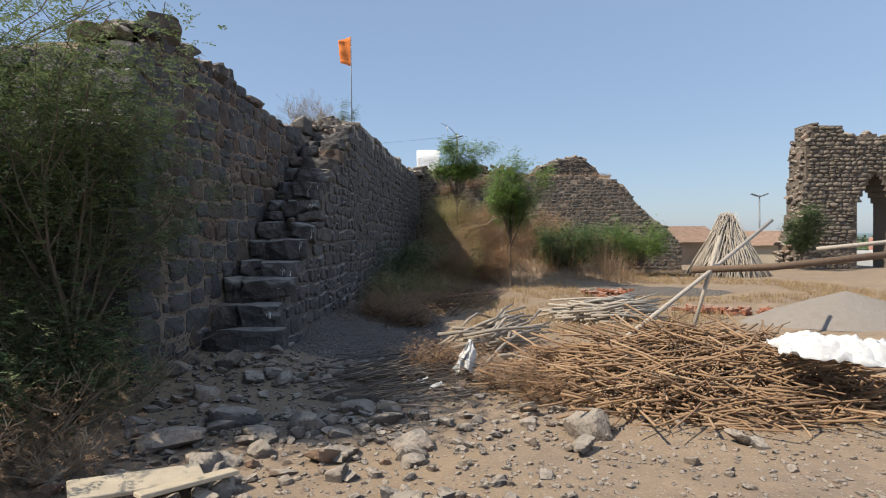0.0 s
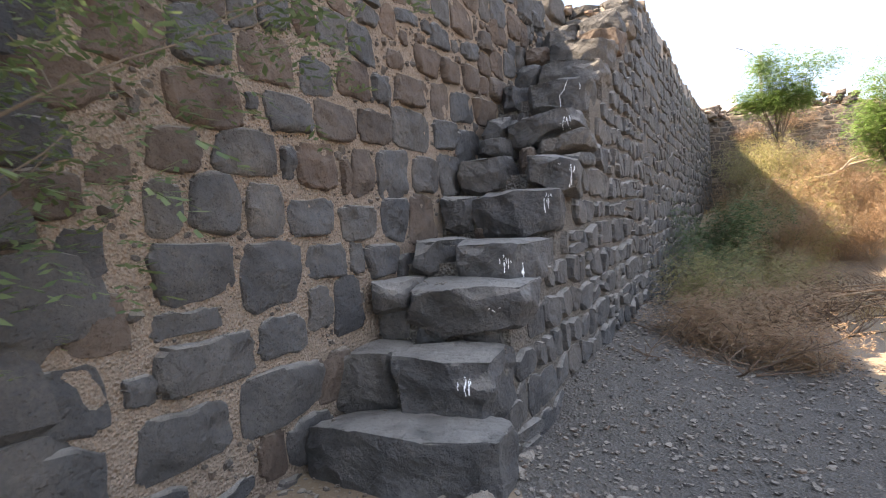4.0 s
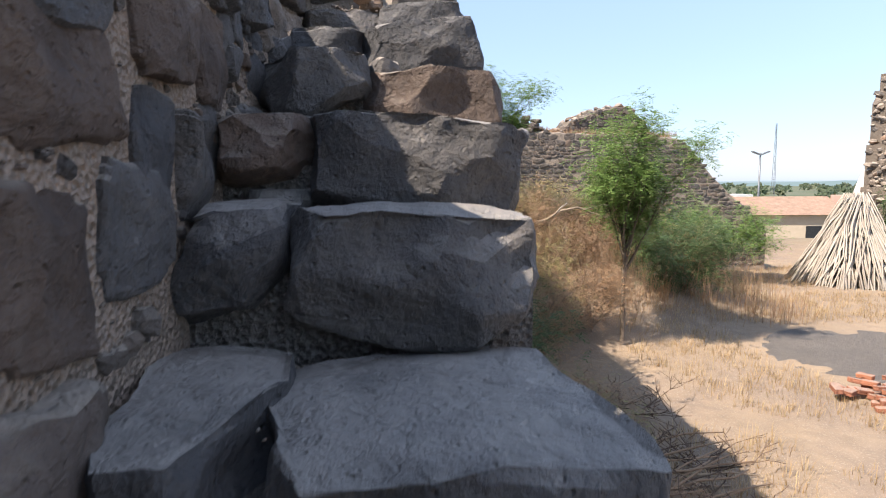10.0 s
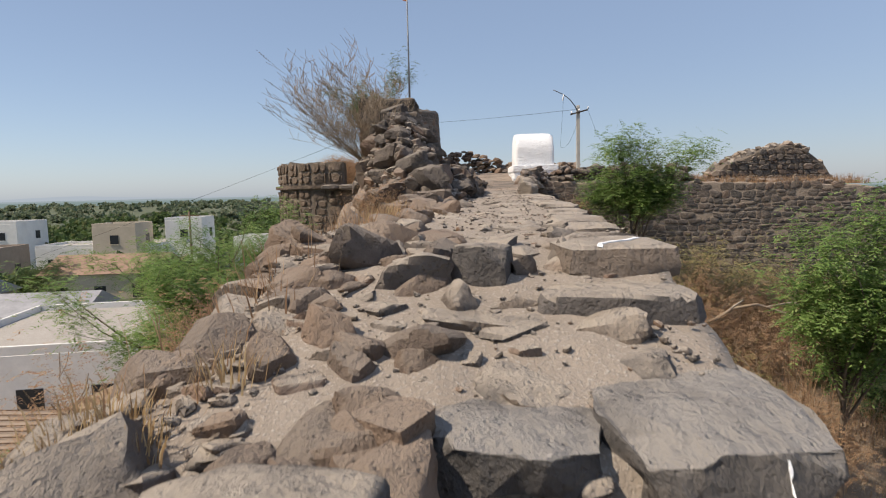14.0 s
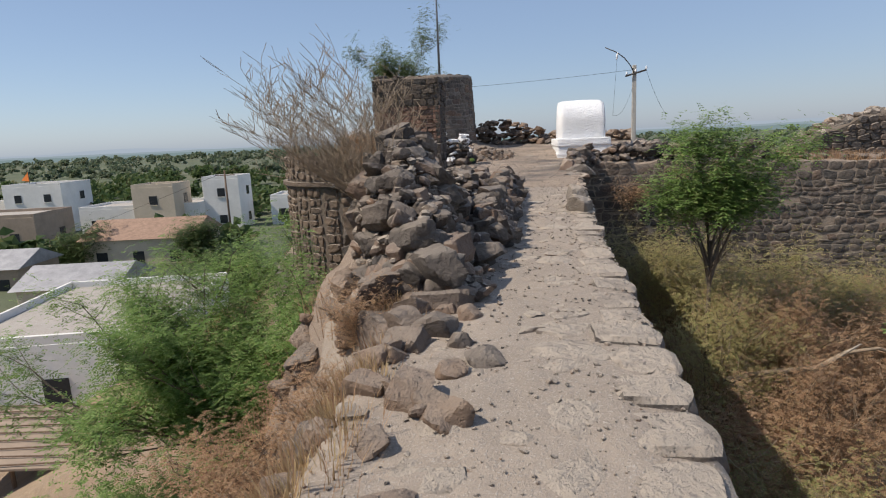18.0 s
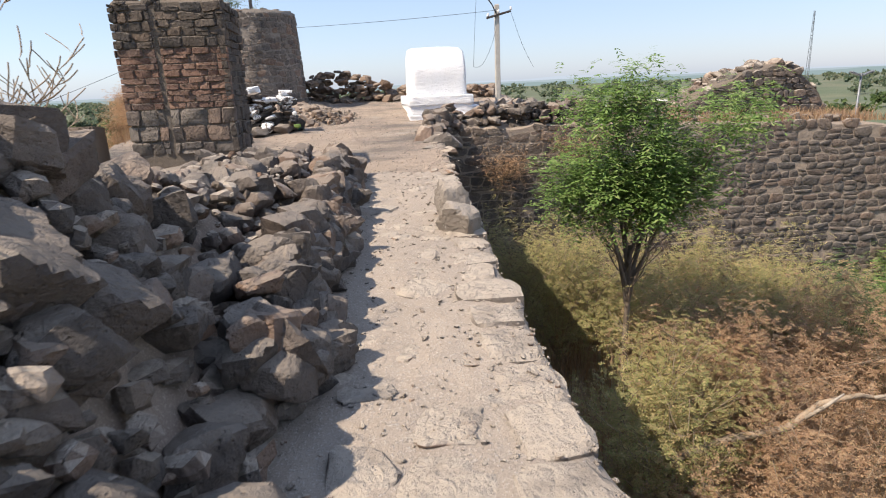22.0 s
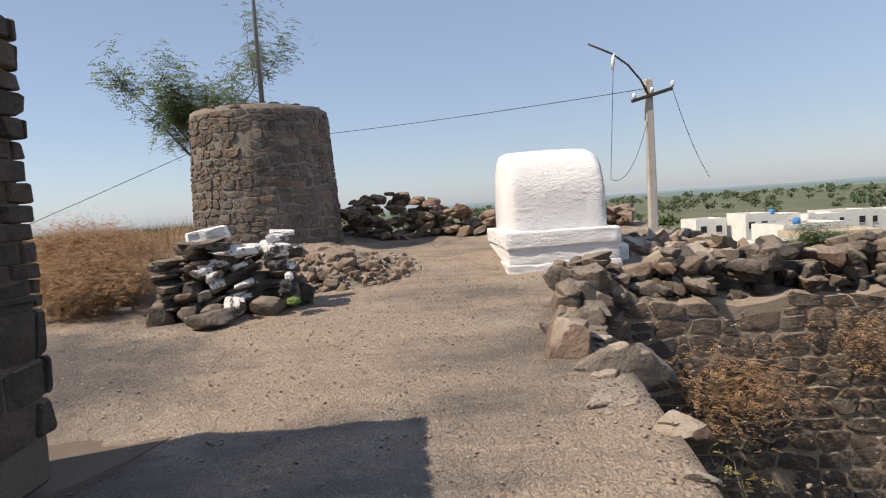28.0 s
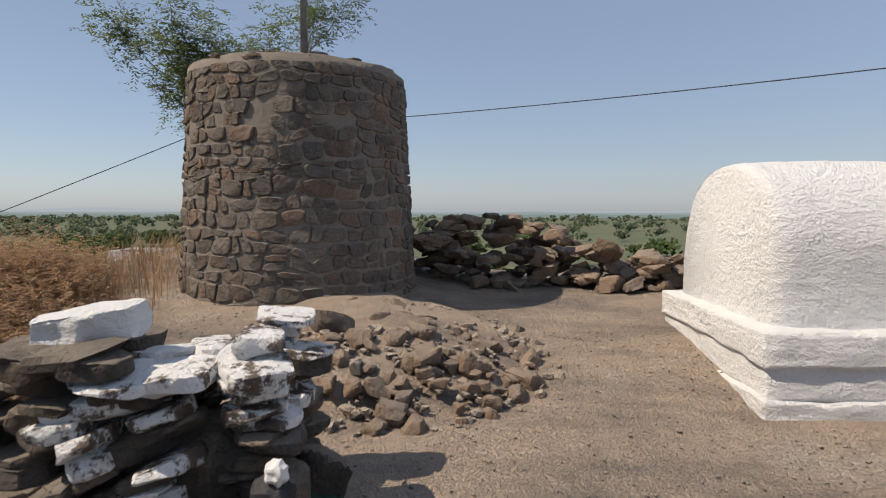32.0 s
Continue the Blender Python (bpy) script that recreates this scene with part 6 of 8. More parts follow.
# ---- concrete lamp post on the platform ----
def build_post():
    post = thing("utility_pole", "short square concrete utility pole with a crooked lamp arm", "utility pole", (0.83, 32.55, 4.82))
    v, f = box_geo(0.13, 0.11, 2.62, 0.015)
    v = [Vector((p.x * (1 - 0.06 * p.z), p.y * (1 - 0.06 * p.z), p.z)) for p in v]
    part("shaft", mesh_of("shaft", v, f, m_concrete), post)
    part("cross_arm", mesh_of("cross_arm", *box_geo(0.62, 0.05, 0.05, 0.008, False), m_dark_metal), post, pose(0.03, -0.07, 2.38, 0, -14, 0))
    for x in (-0.26, 0.0, 0.3):
        part("insulator", mesh_of("insulator", *tube_geo([(0, 0, 0), (0, 0, 0.05), (0, 0, 0.09)], [0.022, 0.03, 0.015], 8), m_white, True), post, pose(x + 0.03, -0.07, 2.4 + x * 0.25))
    arm = [(-0.03, -0.06, 2.4), (-0.12, -0.06, 2.6), (-0.3, -0.06, 2.83), (-0.52, -0.06, 3.0), (-0.86, -0.06, 3.16)]
    part("lamp_arm", mesh_of("lamp_arm", *tube_geo(arm, 0.014, 6), m_dark_metal, True), post)
    part("lamp_holder", mesh_of("lamp_holder", *tube_geo([(-0.5, -0.06, 3.0), (-0.52, -0.06, 2.85), (-0.53, -0.06, 2.78)], [0.02, 0.03, 0.012], 6), m_white, True), post)

    def hang(a, b, sag, n=10):
        a, b = Vector(a), Vector(b)
        return [a.lerp(b, i / n) + Vector((0, 0, -sag * 4 * (i / n) * (1 - i / n))) for i in range(n + 1)]

    for pts in (hang((-0.5, -0.06, 3.0), (-0.62, -0.06, 1.2), 0.0), hang((-0.62, -0.06, 1.2), (-0.05, -0.05, 2.0), 0.28), hang((0.33, -0.07, 2.45), (1.0, 0.3, 1.15), 0.12)):
        part("loose_cable", mesh_of("loose_cable", *tube_geo(pts, 0.0045, 4), m_cable), post)
    wires = thing("overhead_wire", "single sagging overhead wire", "wire", (0, 0, 0))
    part("wire", mesh_of("wire", *tube_geo(hang((0.8, 32.5, 7.3), (-5.2, 35.4, 7.3), 0.04, 16), 0.006, 4), m_cable), wires)
    wires = thing("overhead_wire", "thin wire running down from the round platform to the village", "wire", (0, 0, 0))
    part("wire", mesh_of("wire", *tube_geo(hang((-6.0, 34.5, 7.3), (-21.0, 34.9, 2.3), 0.1, 16), 0.006, 4), m_cable), wires)


build_post()

# ---- plants ----
def leaf_cluster(hp, rng, p, size, d, droop=0.3, pairs=4):
    """A small feathered spray: leaflets in pairs along a stalk."""
    d = Vector(d).normalized()
    side = d.cross(Vector((0, 0, 1)))
    side = side.normalized() if side.length > 0.05 else Vector((1, 0, 0))
    for k in range(pairs):
        q = p + d * size * (k + 0.6) / pairs - Vector((0, 0, droop * size * (k / pairs) ** 2))
        for s in (-1, 1):
            tip = q + (side * s * 0.42 + d * 0.28 + Vector((0, 0, rng.uniform(-0.2, 0.1)))) * size * rng.uniform(0.5, 0.8)
            w = d * size * 0.09
            n = len(hp.v)
            hp.v += [q - w * 0.3, q.lerp(tip, 0.5) - w, tip, q.lerp(tip, 0.5) + w]
            hp.f.append([n, n + 1, n + 2, n + 3])


def grow(rng, base, height, spread_, limbs, trunk_r, lean=(0, 0), fork=0.3, levels=2, twig=0.55, thin=0.002):
    """Trunk and limbs: rods, and the tips that carry leaves, with the way each points."""
    rods, tips = [], []
    base = Vector(base)

    def limb(p, d, ln, r, lev):
        pts, rad = [p.copy()], [r]
        q, n = p.copy(), 4
        for i in range(n):
            d = (d + Vector((rng.uniform(-0.22, 0.22), rng.uniform(-0.22, 0.22), rng.uniform(-0.05, 0.18)))).normalized()
            q = q + d * ln / n
            pts.append(q.copy())
            rad.append(max(thin, r * (1 - 0.7 * (i + 1) / n)))
        rods.append((pts, rad))
        if lev == 0:
            tips.extend((pts[i], d) for i in range(1, n + 1))
            return
        for k in range(rng.randint(3, 4)):
            s = pts[rng.randint(1, n)]
            a = rng.uniform(0, 6.28)
            nd = (d * 0.7 + Vector((math.cos(a), math.sin(a), rng.uniform(-0.2, 0.5))) * 0.8).normalized()
            limb(s, nd, ln * twig * rng.uniform(0.7, 1.15), r * 0.4, lev - 1)
        tips.append((pts[-1], d))

    th = height * fork
    tp = [base + Vector((lean[0] * t, lean[1] * t, th * t)) + Vector((0.06 * n2(t, 0, 2, 1), 0.06 * n2(t, 1, 2, 2), 0)) for t in (0, 0.33, 0.66, 1)]
    rods.append((tp, [trunk_r, trunk_r * 0.85, trunk_r * 0.7, trunk_r * 0.6]))
    for k in range(limbs):
        a = 2 * math.pi * (k + rng.random() * 0.7) / limbs
        out = spread_ * rng.uniform(0.6, 1.1)
        up = height * (1 - fork) * rng.uniform(0.55, 1.0)
        d = Vector((math.cos(a) * out, math.sin(a) * out, up))
        limb(tp[-1] - Vector((0, 0, th * 0.3 * rng.random())), d.normalized(), d.length * 0.75, trunk_r * 0.5, levels)
    # bring the whole to the height and spread asked for
    zs = height / max(0.1, max(p.z for p, _ in tips))
    rr = sorted(math.hypot(p.x, p.y) for p, _ in tips)[int(len(tips) * (0.97 if levels < 3 else 0.998))]
    rs = spread_ / max(0.1, rr)
    fit_ = lambda p: Vector((p.x * rs, p.y * rs, p.z * zs))
    return [([fit_(p) for p in pts], rad) for pts, rad in rods], [(fit_(p), d) for p, d in tips]


def tree(name, label, category, at, height, spread_, limbs=6, leaves=5, leaf=0.16, mat=m_leaf, trunk_r=0.06, seed=0, fork=0.3, levels=2, jit=0.15, bark=m_bark, pairs=4, droop=0.5, thin=0.002, crown_from=0.0):
    rng = rng_of(seed)
    t = thing(name, label, category, at, {"tree": "trees round the fort", "bush": "scrub bushes", "shrub": "dry shrubs"}.get(category, ""))
    rods, tips = grow(rng, (0, 0, 0), height, spread_, limbs, trunk_r, fork=fork, levels=levels, thin=thin)
    tr, br = Heap(), Heap()
    for i, (p, r) in enumerate(rods):
        (tr if r[0] > trunk_r * 0.55 else br).add(*tube_geo(p, r, 6 if r[0] > 0.02 else 4, False))
    part("trunk", tr.mesh("trunk", bark, True), t)
    part("branchwork", br.mesh("branchwork", bark, True), t)
    if leaves:
        hp = Heap()
        for p, d in tips:
            if p.z < crown_from * height:
                continue
            for _ in range(leaves):
                o = Vector((rng.gauss(0, jit), rng.gauss(0, jit), rng.gauss(0, jit)))
                a = rng.uniform(0, 6.28)
                leaf_cluster(hp, rng, p + o, leaf * rng.uniform(0.7, 1.4), (math.cos(a), math.sin(a), rng.uniform(-0.6, 0.4)), droop, pairs)
        part("crown", mesh_of("crown", hp.v, hp.f, mat), t)
    return t


def tuft_field(name, label, rng, spots, mat, h=(0.15, 0.4), blades=9, category="grass", spreadr=0.12, wide=0.006):
    hp = Heap()
    for x, y, z, s in spots:
        for _ in range(blades):
            a = rng.uniform(0, 6.28)
            r = rng.random() * spreadr * s
            p = Vector((x + r * math.cos(a), y + r * math.sin(a), z - 0.01))
            hh = rng.uniform(*h) * s
            lean = Vector((math.cos(a), math.sin(a), 0)) * hh * rng.uniform(0.1, 0.7)
            w = Vector((-math.sin(a), math.cos(a), 0)) * wide * rng.uniform(0.7, 1.6)
            m = p + lean * 0.4 + Vector((0, 0, hh * 0.6))
            e = p + lean + Vector((0, 0, hh))
            n = len(hp.v)
            hp.v += [p - w, p + w, m + w * 0.7, m - w * 0.7, e]
            hp.f += [[n, n + 1, n + 2, n + 3], [n + 3, n + 2, n + 4]]
    return solid(name, mesh_of(name, hp.v, hp.f, mat), label, category, "stuff")




def build_plants():
    tree("tree", "young neem tree with bright green leaves beside the rampart", "tree", (0.6, 24.1, 0.3), 5.4, 1.05, 10, 14, 0.17, m_leaf, 0.05, 11, 0.6, crown_from=0.72)
    tree("tree", "bushy bright green neem tree in the yard", "tree", (2.25, 19.6, 0.0), 4.4, 1.2, 10, 11, 0.16, m_leaf, 0.05, 12, 0.4, crown_from=0.36)
    tree("bush", "low green bush at the foot of the rampart", "bush", (4.6, 22.3, 0.0), 2.2, 1.6, 12, 11, 0.15, m_leaf_dark, 0.04, 13, 0.15)
    tree("bush", "spreading green thorn bush by the broken wall end", "bush", (8.7, 26.8, 0.0), 2.6, 2.1, 13, 11, 0.15, m_leaf, 0.05, 14, 0.15)
    tree("bush", "green thorn bush beside dry grass", "bush", (6.6, 26.0, 0.0), 2.2, 1.7, 12, 9, 0.14, m_leaf_dark, 0.05, 15, 0.15)
    for k, (x, y, h, r, m, lab) in enumerate(((3.2, 26.4, 2.9, 1.6, m_mixed_scrub, "half-dry scrub at the foot of the curtain wall"), (1.2, 27.0, 3.0, 1.3, m_mixed_scrub, "half-dry tall scrub between rampart and curtain wall"), (5.0, 27.2, 2.2, 1.5, m_mixed_scrub, "straw-coloured scrub along the curtain wall"), (2.4, 23.2, 2.4, 1.5, m_brown_scrub, "brown dead scrub in the yard's corner"), (0.3, 21.3, 2.4, 1.0, m_brown_scrub, "brown dead scrub against the rampart"), (1.4, 25.3, 2.7, 1.3, m_mixed_scrub, "olive and straw scrub below the rampart"), (3.9, 24.4, 2.2, 1.5, m_brown_scrub, "russet dead scrub in the yard"), (5.6, 24.6, 1.6, 1.4, m_mixed_scrub, "half-dry yellow scrub in the yard"), (0.4, 19.2, 2.2, 1.0, m_mixed_scrub, "half-dry weeds at the rampart's foot"))):
        tree("bush", lab, "bush", (x, y, land(x, y) - 0.05), h * 0.72, r, 12, 5, 0.1, m, 0.02, 40 + k, 0.1, jit=0.15, bark=m_twig, thin=0.003)
    tree("bush", "shaded green scrub at the rampart's foot", "bush", (-0.9, 16.3, 0.2), 1.5, 0.8, 7, 6, 0.13, m_leaf_dark, 0.03, 20, 0.12)
    tree("tree", "dusty thorn tree with hanging twigs before the wall", "tree", (-4.3, 5.0, 0.0), 4.3, 1.5, 10, 4, 0.13, m_leaf_grey, 0.05, 21, 0.2, jit=0.25, thin=0.004)
    tree("tree", "tall thin thorn tree at the wall's end", "tree", (-5.4, 5.6, 0.0), 5.2, 1.8, 9, 4, 0.14, m_leaf_grey, 0.06, 22, 0.25, jit=0.3, thin=0.004)
    tree("bush", "thorn bush with bare lower twigs", "bush", (-4.5, 3.9, 0.0), 3.0, 1.2, 9, 7, 0.14, m_leaf_dark, 0.04, 23, 0.2, jit=0.22, thin=0.004)
    tree("bush", "shaded thorn bush leaning on the wall's end", "bush", (-3.25, 5.1, 0.0), 3.6, 1.2, 12, 9, 0.12, m_leaf_grey, 0.04, 28, 0.2, jit=0.2, thin=0.004)
    for k, (x, y) in enumerate(((-3.1, 5.1), (-3.5, 4.4), (-2.9, 5.6), (-4.0, 3.6), (-3.9, 4.6))):
        tree("dead_shrub", "tangle of leafless brown thorn twigs at the wall's foot", "shrub", (x, y, land(x, y)), 0.75, 0.75, 9, 0, 0.1, m_leaf, 0.014, 60 + k, 0.08, 2, bark=m_twig, thin=0.003)
    tree("tree", "spreading green acacia on the outer slope", "tree", (-6.9, 21.6, land(-6.9, 21.6) - 0.2), 3.9, 2.6, 26, 20, 0.13, m_leaf, 0.08, 24, 0.25)
    tree("bush", "green acacia scrub lower on the outer slope", "bush", (-9.2, 20.2, land(-9.2, 20.2)), 2.6, 1.7, 10, 11, 0.15, m_leaf, 0.06, 25, 0.2)
    for k, (x, y, h, r, m) in enumerate(((-6.6, 17.4, 1.3, 1.0, m_leaf_grey), (-7.8, 18.9, 1.7, 1.3, m_leaf), (-6.3, 19.3, 1.3, 1.0, m_leaf), (-8.6, 16.6, 1.6, 1.3, m_mixed_scrub), (-7.4, 15.4, 1.2, 1.0, m_brown_scrub), (-9.6, 18.2, 1.8, 1.4, m_leaf_dark))):
        tree("bush", "thorny scrub below the rampart on the village side", "bush", (x, y, land(x, y) - 0.05), h, r, 12, 8, 0.11, m, 0.02, 300 + k, 0.1, jit=0.16, thin=0.003)
    dry = tree("tree", "leafless grey shrub growing out of the tumbled stones", "tree", (-4.05, 19.75, 4.8), 1.9, 1.6, 50, 0, 0.1, m_leaf, 0.014, 26, 0.06, 3, bark=m_twig, thin=0.0028)
    for ob in dry.children:
        # it leans out over the village side
        ob.data.transform(Matrix(((0.8, 0, -0.42, 0), (0, 1, 0, 0), (0, 0, 1, 0), (0, 0, 0, 1))))
    tree("tree", "slender grey-green tree behind the round platform", "tree", (-7.0, 36.6, 4.6), 5.9, 1.7, 9, 13, 0.18, m_leaf_grey, 0.06, 27, 0.4, crown_from=0.5)
    for i, (x, y) in enumerate(((-9.0, 37.0), (-10.3, 37.6), (-8.3, 38.2))):
        tree("dead_shrub", "leafless pale shrub in dry grass", "shrub", (x, y, land(x, y)), 2.0, 0.7, 5, 0, 0.1, m_leaf, 0.025, 30 + i, 0.3, 2, bark=m_twig)
    tree("bush", "dry brown creeper hanging over the curtain wall", "bush", (1.6, 28.95, 4.0), 0.75, 0.8, 14, 2, 0.065, m_brown_scrub, 0.02, 36, 0.1)
    tree("bush", "dry brown creeper on the curtain wall", "bush", (0.2, 29.05, 3.7), 0.7, 0.6, 14, 2, 0.065, m_brown_scrub, 0.02, 37, 0.1)
    tree("bush", "green creeper against the ruined gate tower", "bush", (17.9, 29.2, 0.0), 3.2, 1.0, 8, 8, 0.2, m_leaf_dark, 0.04, 38, 0.2)
    for k, (x, y, h) in enumerate(((-4.6, 13.2, 0.8), (-5.2, 14.2, 0.9), (-4.9, 15.2, 0.9), (-5.6, 16.0, 1.0), (-4.6, 16.6, 0.8), (-6.2, 14.6, 1.0), (-6.6, 12.8, 1.0), (-4.5, 17.6, 0.8), (-5.4, 12.2, 0.9), (-7.2, 16.4, 1.2))):
        tree("bush", "dry russet weeds on the rampart's outer slope", "bush", (x, y, land(x, y) - 0.05), h, 0.75, 14, 6, 0.06, m_brown_scrub if k % 3 else m_mixed_scrub, 0.015, 70 + k, 0.08, jit=0.12, thin=0.003)
    for k in range(14):
        x, y = -6.4 - 0.42 * (k % 7) - 0.4 * (k // 7), 30.6 + 0.75 * (k % 7) + 0.6 * (k // 7)
        tree("bush", "dense brown dry grass bush behind the stacked slabs", "bush", (x, y, land(x, y) + 0.05), 0.75, 0.75, 16, 5, 0.07, m_brown_scrub, 0.008, 140 + k, 0.06, jit=0.12, thin=0.002, bark=m_twig)
    for k, (x, y, h, r) in enumerate(((-5.1, 16.2, 1.0, 0.9), (-5.6, 17.4, 1.2, 1.0), (-5.0, 15.0, 0.9, 0.8), (-6.3, 16.6, 1.3, 1.1))):
        tree("bush", "half-dry olive thorn bush on the outer slope", "bush", (x, y, land(x, y) - 0.05), h, r, 12, 9, 0.1, m_mixed_scrub if k % 2 else m_leaf_grey, 0.015, 160 + k, 0.1, jit=0.14, thin=0.003)
    for k, (x, y, h, r, m) in enumerate(((-1.3, 11.3, 0.5, 0.5, m_brown_scrub), (-0.8, 12.3, 0.6, 0.6, m_brown_scrub), (-1.25, 13.2, 0.8, 0.6, m_mixed_scrub), (-0.3, 13.6, 0.6, 0.7, m_brown_scrub), (-1.2, 14.6, 1.2, 0.7, m_leaf_grey), (-0.4, 15.3, 1.0, 0.8, m_mixed_scrub), (-1.1, 17.6, 1.4, 0.8, m_leaf_grey), (0.3, 16.6, 0.7, 0.8, m_brown_scrub), (-0.6, 10.9, 0.4, 0.5, m_brown_scrub))):
        tree("bush", "dry weeds and litter in the rampart's shade", "bush", (x, y, land(x, y) - 0.05), h, r, 15, 4, 0.06, m, 0.01, 320 + k, 0.08, jit=0.12, thin=0.002, bark=m_twig)
    for k, (x, y) in enumerate(((0.35, 14.2), (1.0, 14.9), (0.5, 15.4), (-0.9, 11.6), (-0.55, 12.6), (-1.1, 10.4), (-0.3, 13.5), (1.0, 16.6), (0.1, 12.9))):
        tree("dead_root", "dark twisted dry roots and branches thrown down by the wall", "roots", (x, y, land(x, y) - 0.1), 0.6, 1.0, 7, 0, 0.1, m_leaf, 0.03, 90 + k, 0.15, 2, bark=m_darkpole, thin=0.004)
    for k, (x, y, h, r) in enumerate(((-3.75, 17.1, 0.5, 0.35), (-4.1, 16.5, 0.5, 0.4), (-3.65, 17.7, 0.5, 0.3))):
        tree("bush", "dry russet weeds against the tumbled stones", "bush", (x, y, land(x, y) + 0.05), h, r, 18, 3, 0.035, m_brown_scrub, 0.008, 95 + k, 0.08, jit=0.07, thin=0.002, bark=m_twig)
    for k, (x, y, h, r, m) in enumerate(((-3.0, 4.3, 0.9, 0.6, m_brown_scrub), (-3.5, 3.6, 1.0, 0.7, m_leaf_grey), (-2.9, 3.4, 0.7, 0.5, m_brown_scrub), (-3.8, 4.3, 1.4, 0.8, m_leaf_grey), (-3.2, 4.9, 1.2, 0.6, m_leaf_grey), (-2.6, 3.9, 0.5, 0.4, m_brown_scrub), (-6.0, 4.4, 2.4, 1.3, m_leaf_dark), (-7.2, 6.2, 2.8, 1.5, m_leaf_dark), (-6.2, 7.6, 2.6, 1.4, m_leaf_dark), (-5.2, 6.8, 2.0, 1.2, m_leaf_dark))):
        tree("bush", "dense thorny undergrowth at the foot of the trees" if m is not m_brown_scrub else "dead brown undergrowth at the foot of the wall", "bush", (x, y, land(x, y) - 0.05), h, r, 13, 4 if m is not m_brown_scrub else 1, 0.1 if m is not m_brown_scrub else 0.05, m, 0.02, 190 + k, 0.1, jit=0.16, thin=0.003, bark=m_bark if m is not m_brown_scrub else m_twig)
    for k, (x, y, h, m) in enumerate(((0.1, 18.2, 2.6, m_brown_scrub), (0.5, 20.2, 3.0, m_mixed_scrub), (1.3, 21.6, 2.8, m_brown_scrub), (0.4, 22.6, 3.2, m_mixed_scrub), (1.6, 23.6, 2.6, m_brown_scrub), (0.2, 25.6, 3.2, m_mixed_scrub), (2.6, 24.9, 2.6, m_mixed_scrub), (1.9, 20.2, 2.2, m_brown_scrub), (0.0, 27.4, 3.0, m_mixed_scrub))):
        tree("bush", "tall straggling half-dry scrub below the rampart", "bush", (x, y, land(x, y) - 0.05), h * 0.76, 1.1, 17, 5, 0.08, m, 0.02, 220 + k, 0.1, jit=0.14, thin=0.003, bark=m_twig)
    for k in range(5):
        x, y = -4.25 + 0.35 * (k % 2) + 0.1 * n2(k, 0, 3.1), 13.1 + 0.5 * k
        tree("bush", "dry russet weeds on the shoulder of the rampart", "bush", (x, y, land(x, y) + 0.08), 0.55, 0.42, 16, 4, 0.04, m_brown_scrub, 0.008, 240 + k, 0.08, jit=0.08, thin=0.002, bark=m_twig)
    for k, (x, y, h) in enumerate(((-0.15, 6.9, 0.5), (0.55, 6.2, 0.45), (0.95, 5.7, 0.35), (0.2, 7.5, 0.4), (1.3, 6.9, 0.4))):
        tree("dead_shrub", "dry reddish weeds round the stump", "shrub", (x, y, land(x, y) - 0.02), h, 0.4, 12, 2, 0.04, m_brown_scrub, 0.008, 180 + k, 0.1, jit=0.06, thin=0.002, bark=m_darkpole)
    rng = rng_of(81)
    spots = [(rng.uniform(-3.85, -3.2), rng.uniform(10.2, 13.0), 0, rng.uniform(0.5, 1.1)) for _ in range(260)]
    tuft_field("wall_top_grass", "short dry straw grass between stones on the wall top", rng, [(x, y, max(stair_wall_top(y - 5.95) - 0.1, top(x, y)), s) for x, y, z, s in spots if n2(x, y, 1.5, 5) > -0.1], m_straw, (0.05, 0.13), 26, spreadr=0.12, wide=0.002)
    spots = []
    while len(spots) < 3600:
        x, y = rng.uniform(-1.5, 13), rng.uniform(9.5, 29)
        if x < 0.4 and y < 14.6:
            continue
        if n2(x, y, 0.35, 4) + 0.25 * smooth01((y - 12) / 8) > -0.02 and not (4.4 < x < 9.5 and 16.0 < y < 20.5):
            spots.append((x, y, land(x, y), rng.uniform(0.6, 1.2)))
    tuft_field("dry_grass", "straw-coloured dry grass across the yard", rng, spots, m_straw, (0.05, 0.2), 15, spreadr=0.26, wide=0.0032)
    spots = []
    while len(spots) < 1500:
        x, y = rng.uniform(-7, -3.2), rng.uniform(12.8, 18.6)
        if x < lerp_table(LEFT, y) + (0.75 if y > 14.6 else 0.1) and n2(x, y, 0.8, 2) > -0.15:
            spots.append((x, y, top(x, y) - 0.08, rng.uniform(0.7, 1.3)))
    tuft_field("slope_grass", "dry russet grass and weeds on the rampart's outer slope", rng, spots, m_brown_scrub, (0.06, 0.2), 16, spreadr=0.2, wide=0.0025)
    spots = [(rng.gauss(-3.6, 0.14), rng.gauss(16.4, 0.6), 0, rng.uniform(0.6, 1.1)) for _ in range(160)]
    tuft_field("straw_tuft", "bright straw tufts beside the rampart path", rng, [(x, y, top(x, y), s) for x, y, z, s in spots], m_straw, (0.05, 0.15), 26, wide=0.0025)
    spots = []
    while len(spots) < 2600:
        x, y = rng.uniform(-16, -6.0), rng.uniform(28.0, 42)
        if x < -6.0 - 0.25 * (34 - y) * (y < 34):
            spots.append((x, y, land(x, y) + 0.1, rng.uniform(0.8, 1.5)))
    tuft_field("brown_grass", "tall brown dry grass behind the stacked slabs", rng, spots, m_brown_scrub, (0.1, 0.36), 16, spreadr=0.36, wide=0.003)
    spots = []
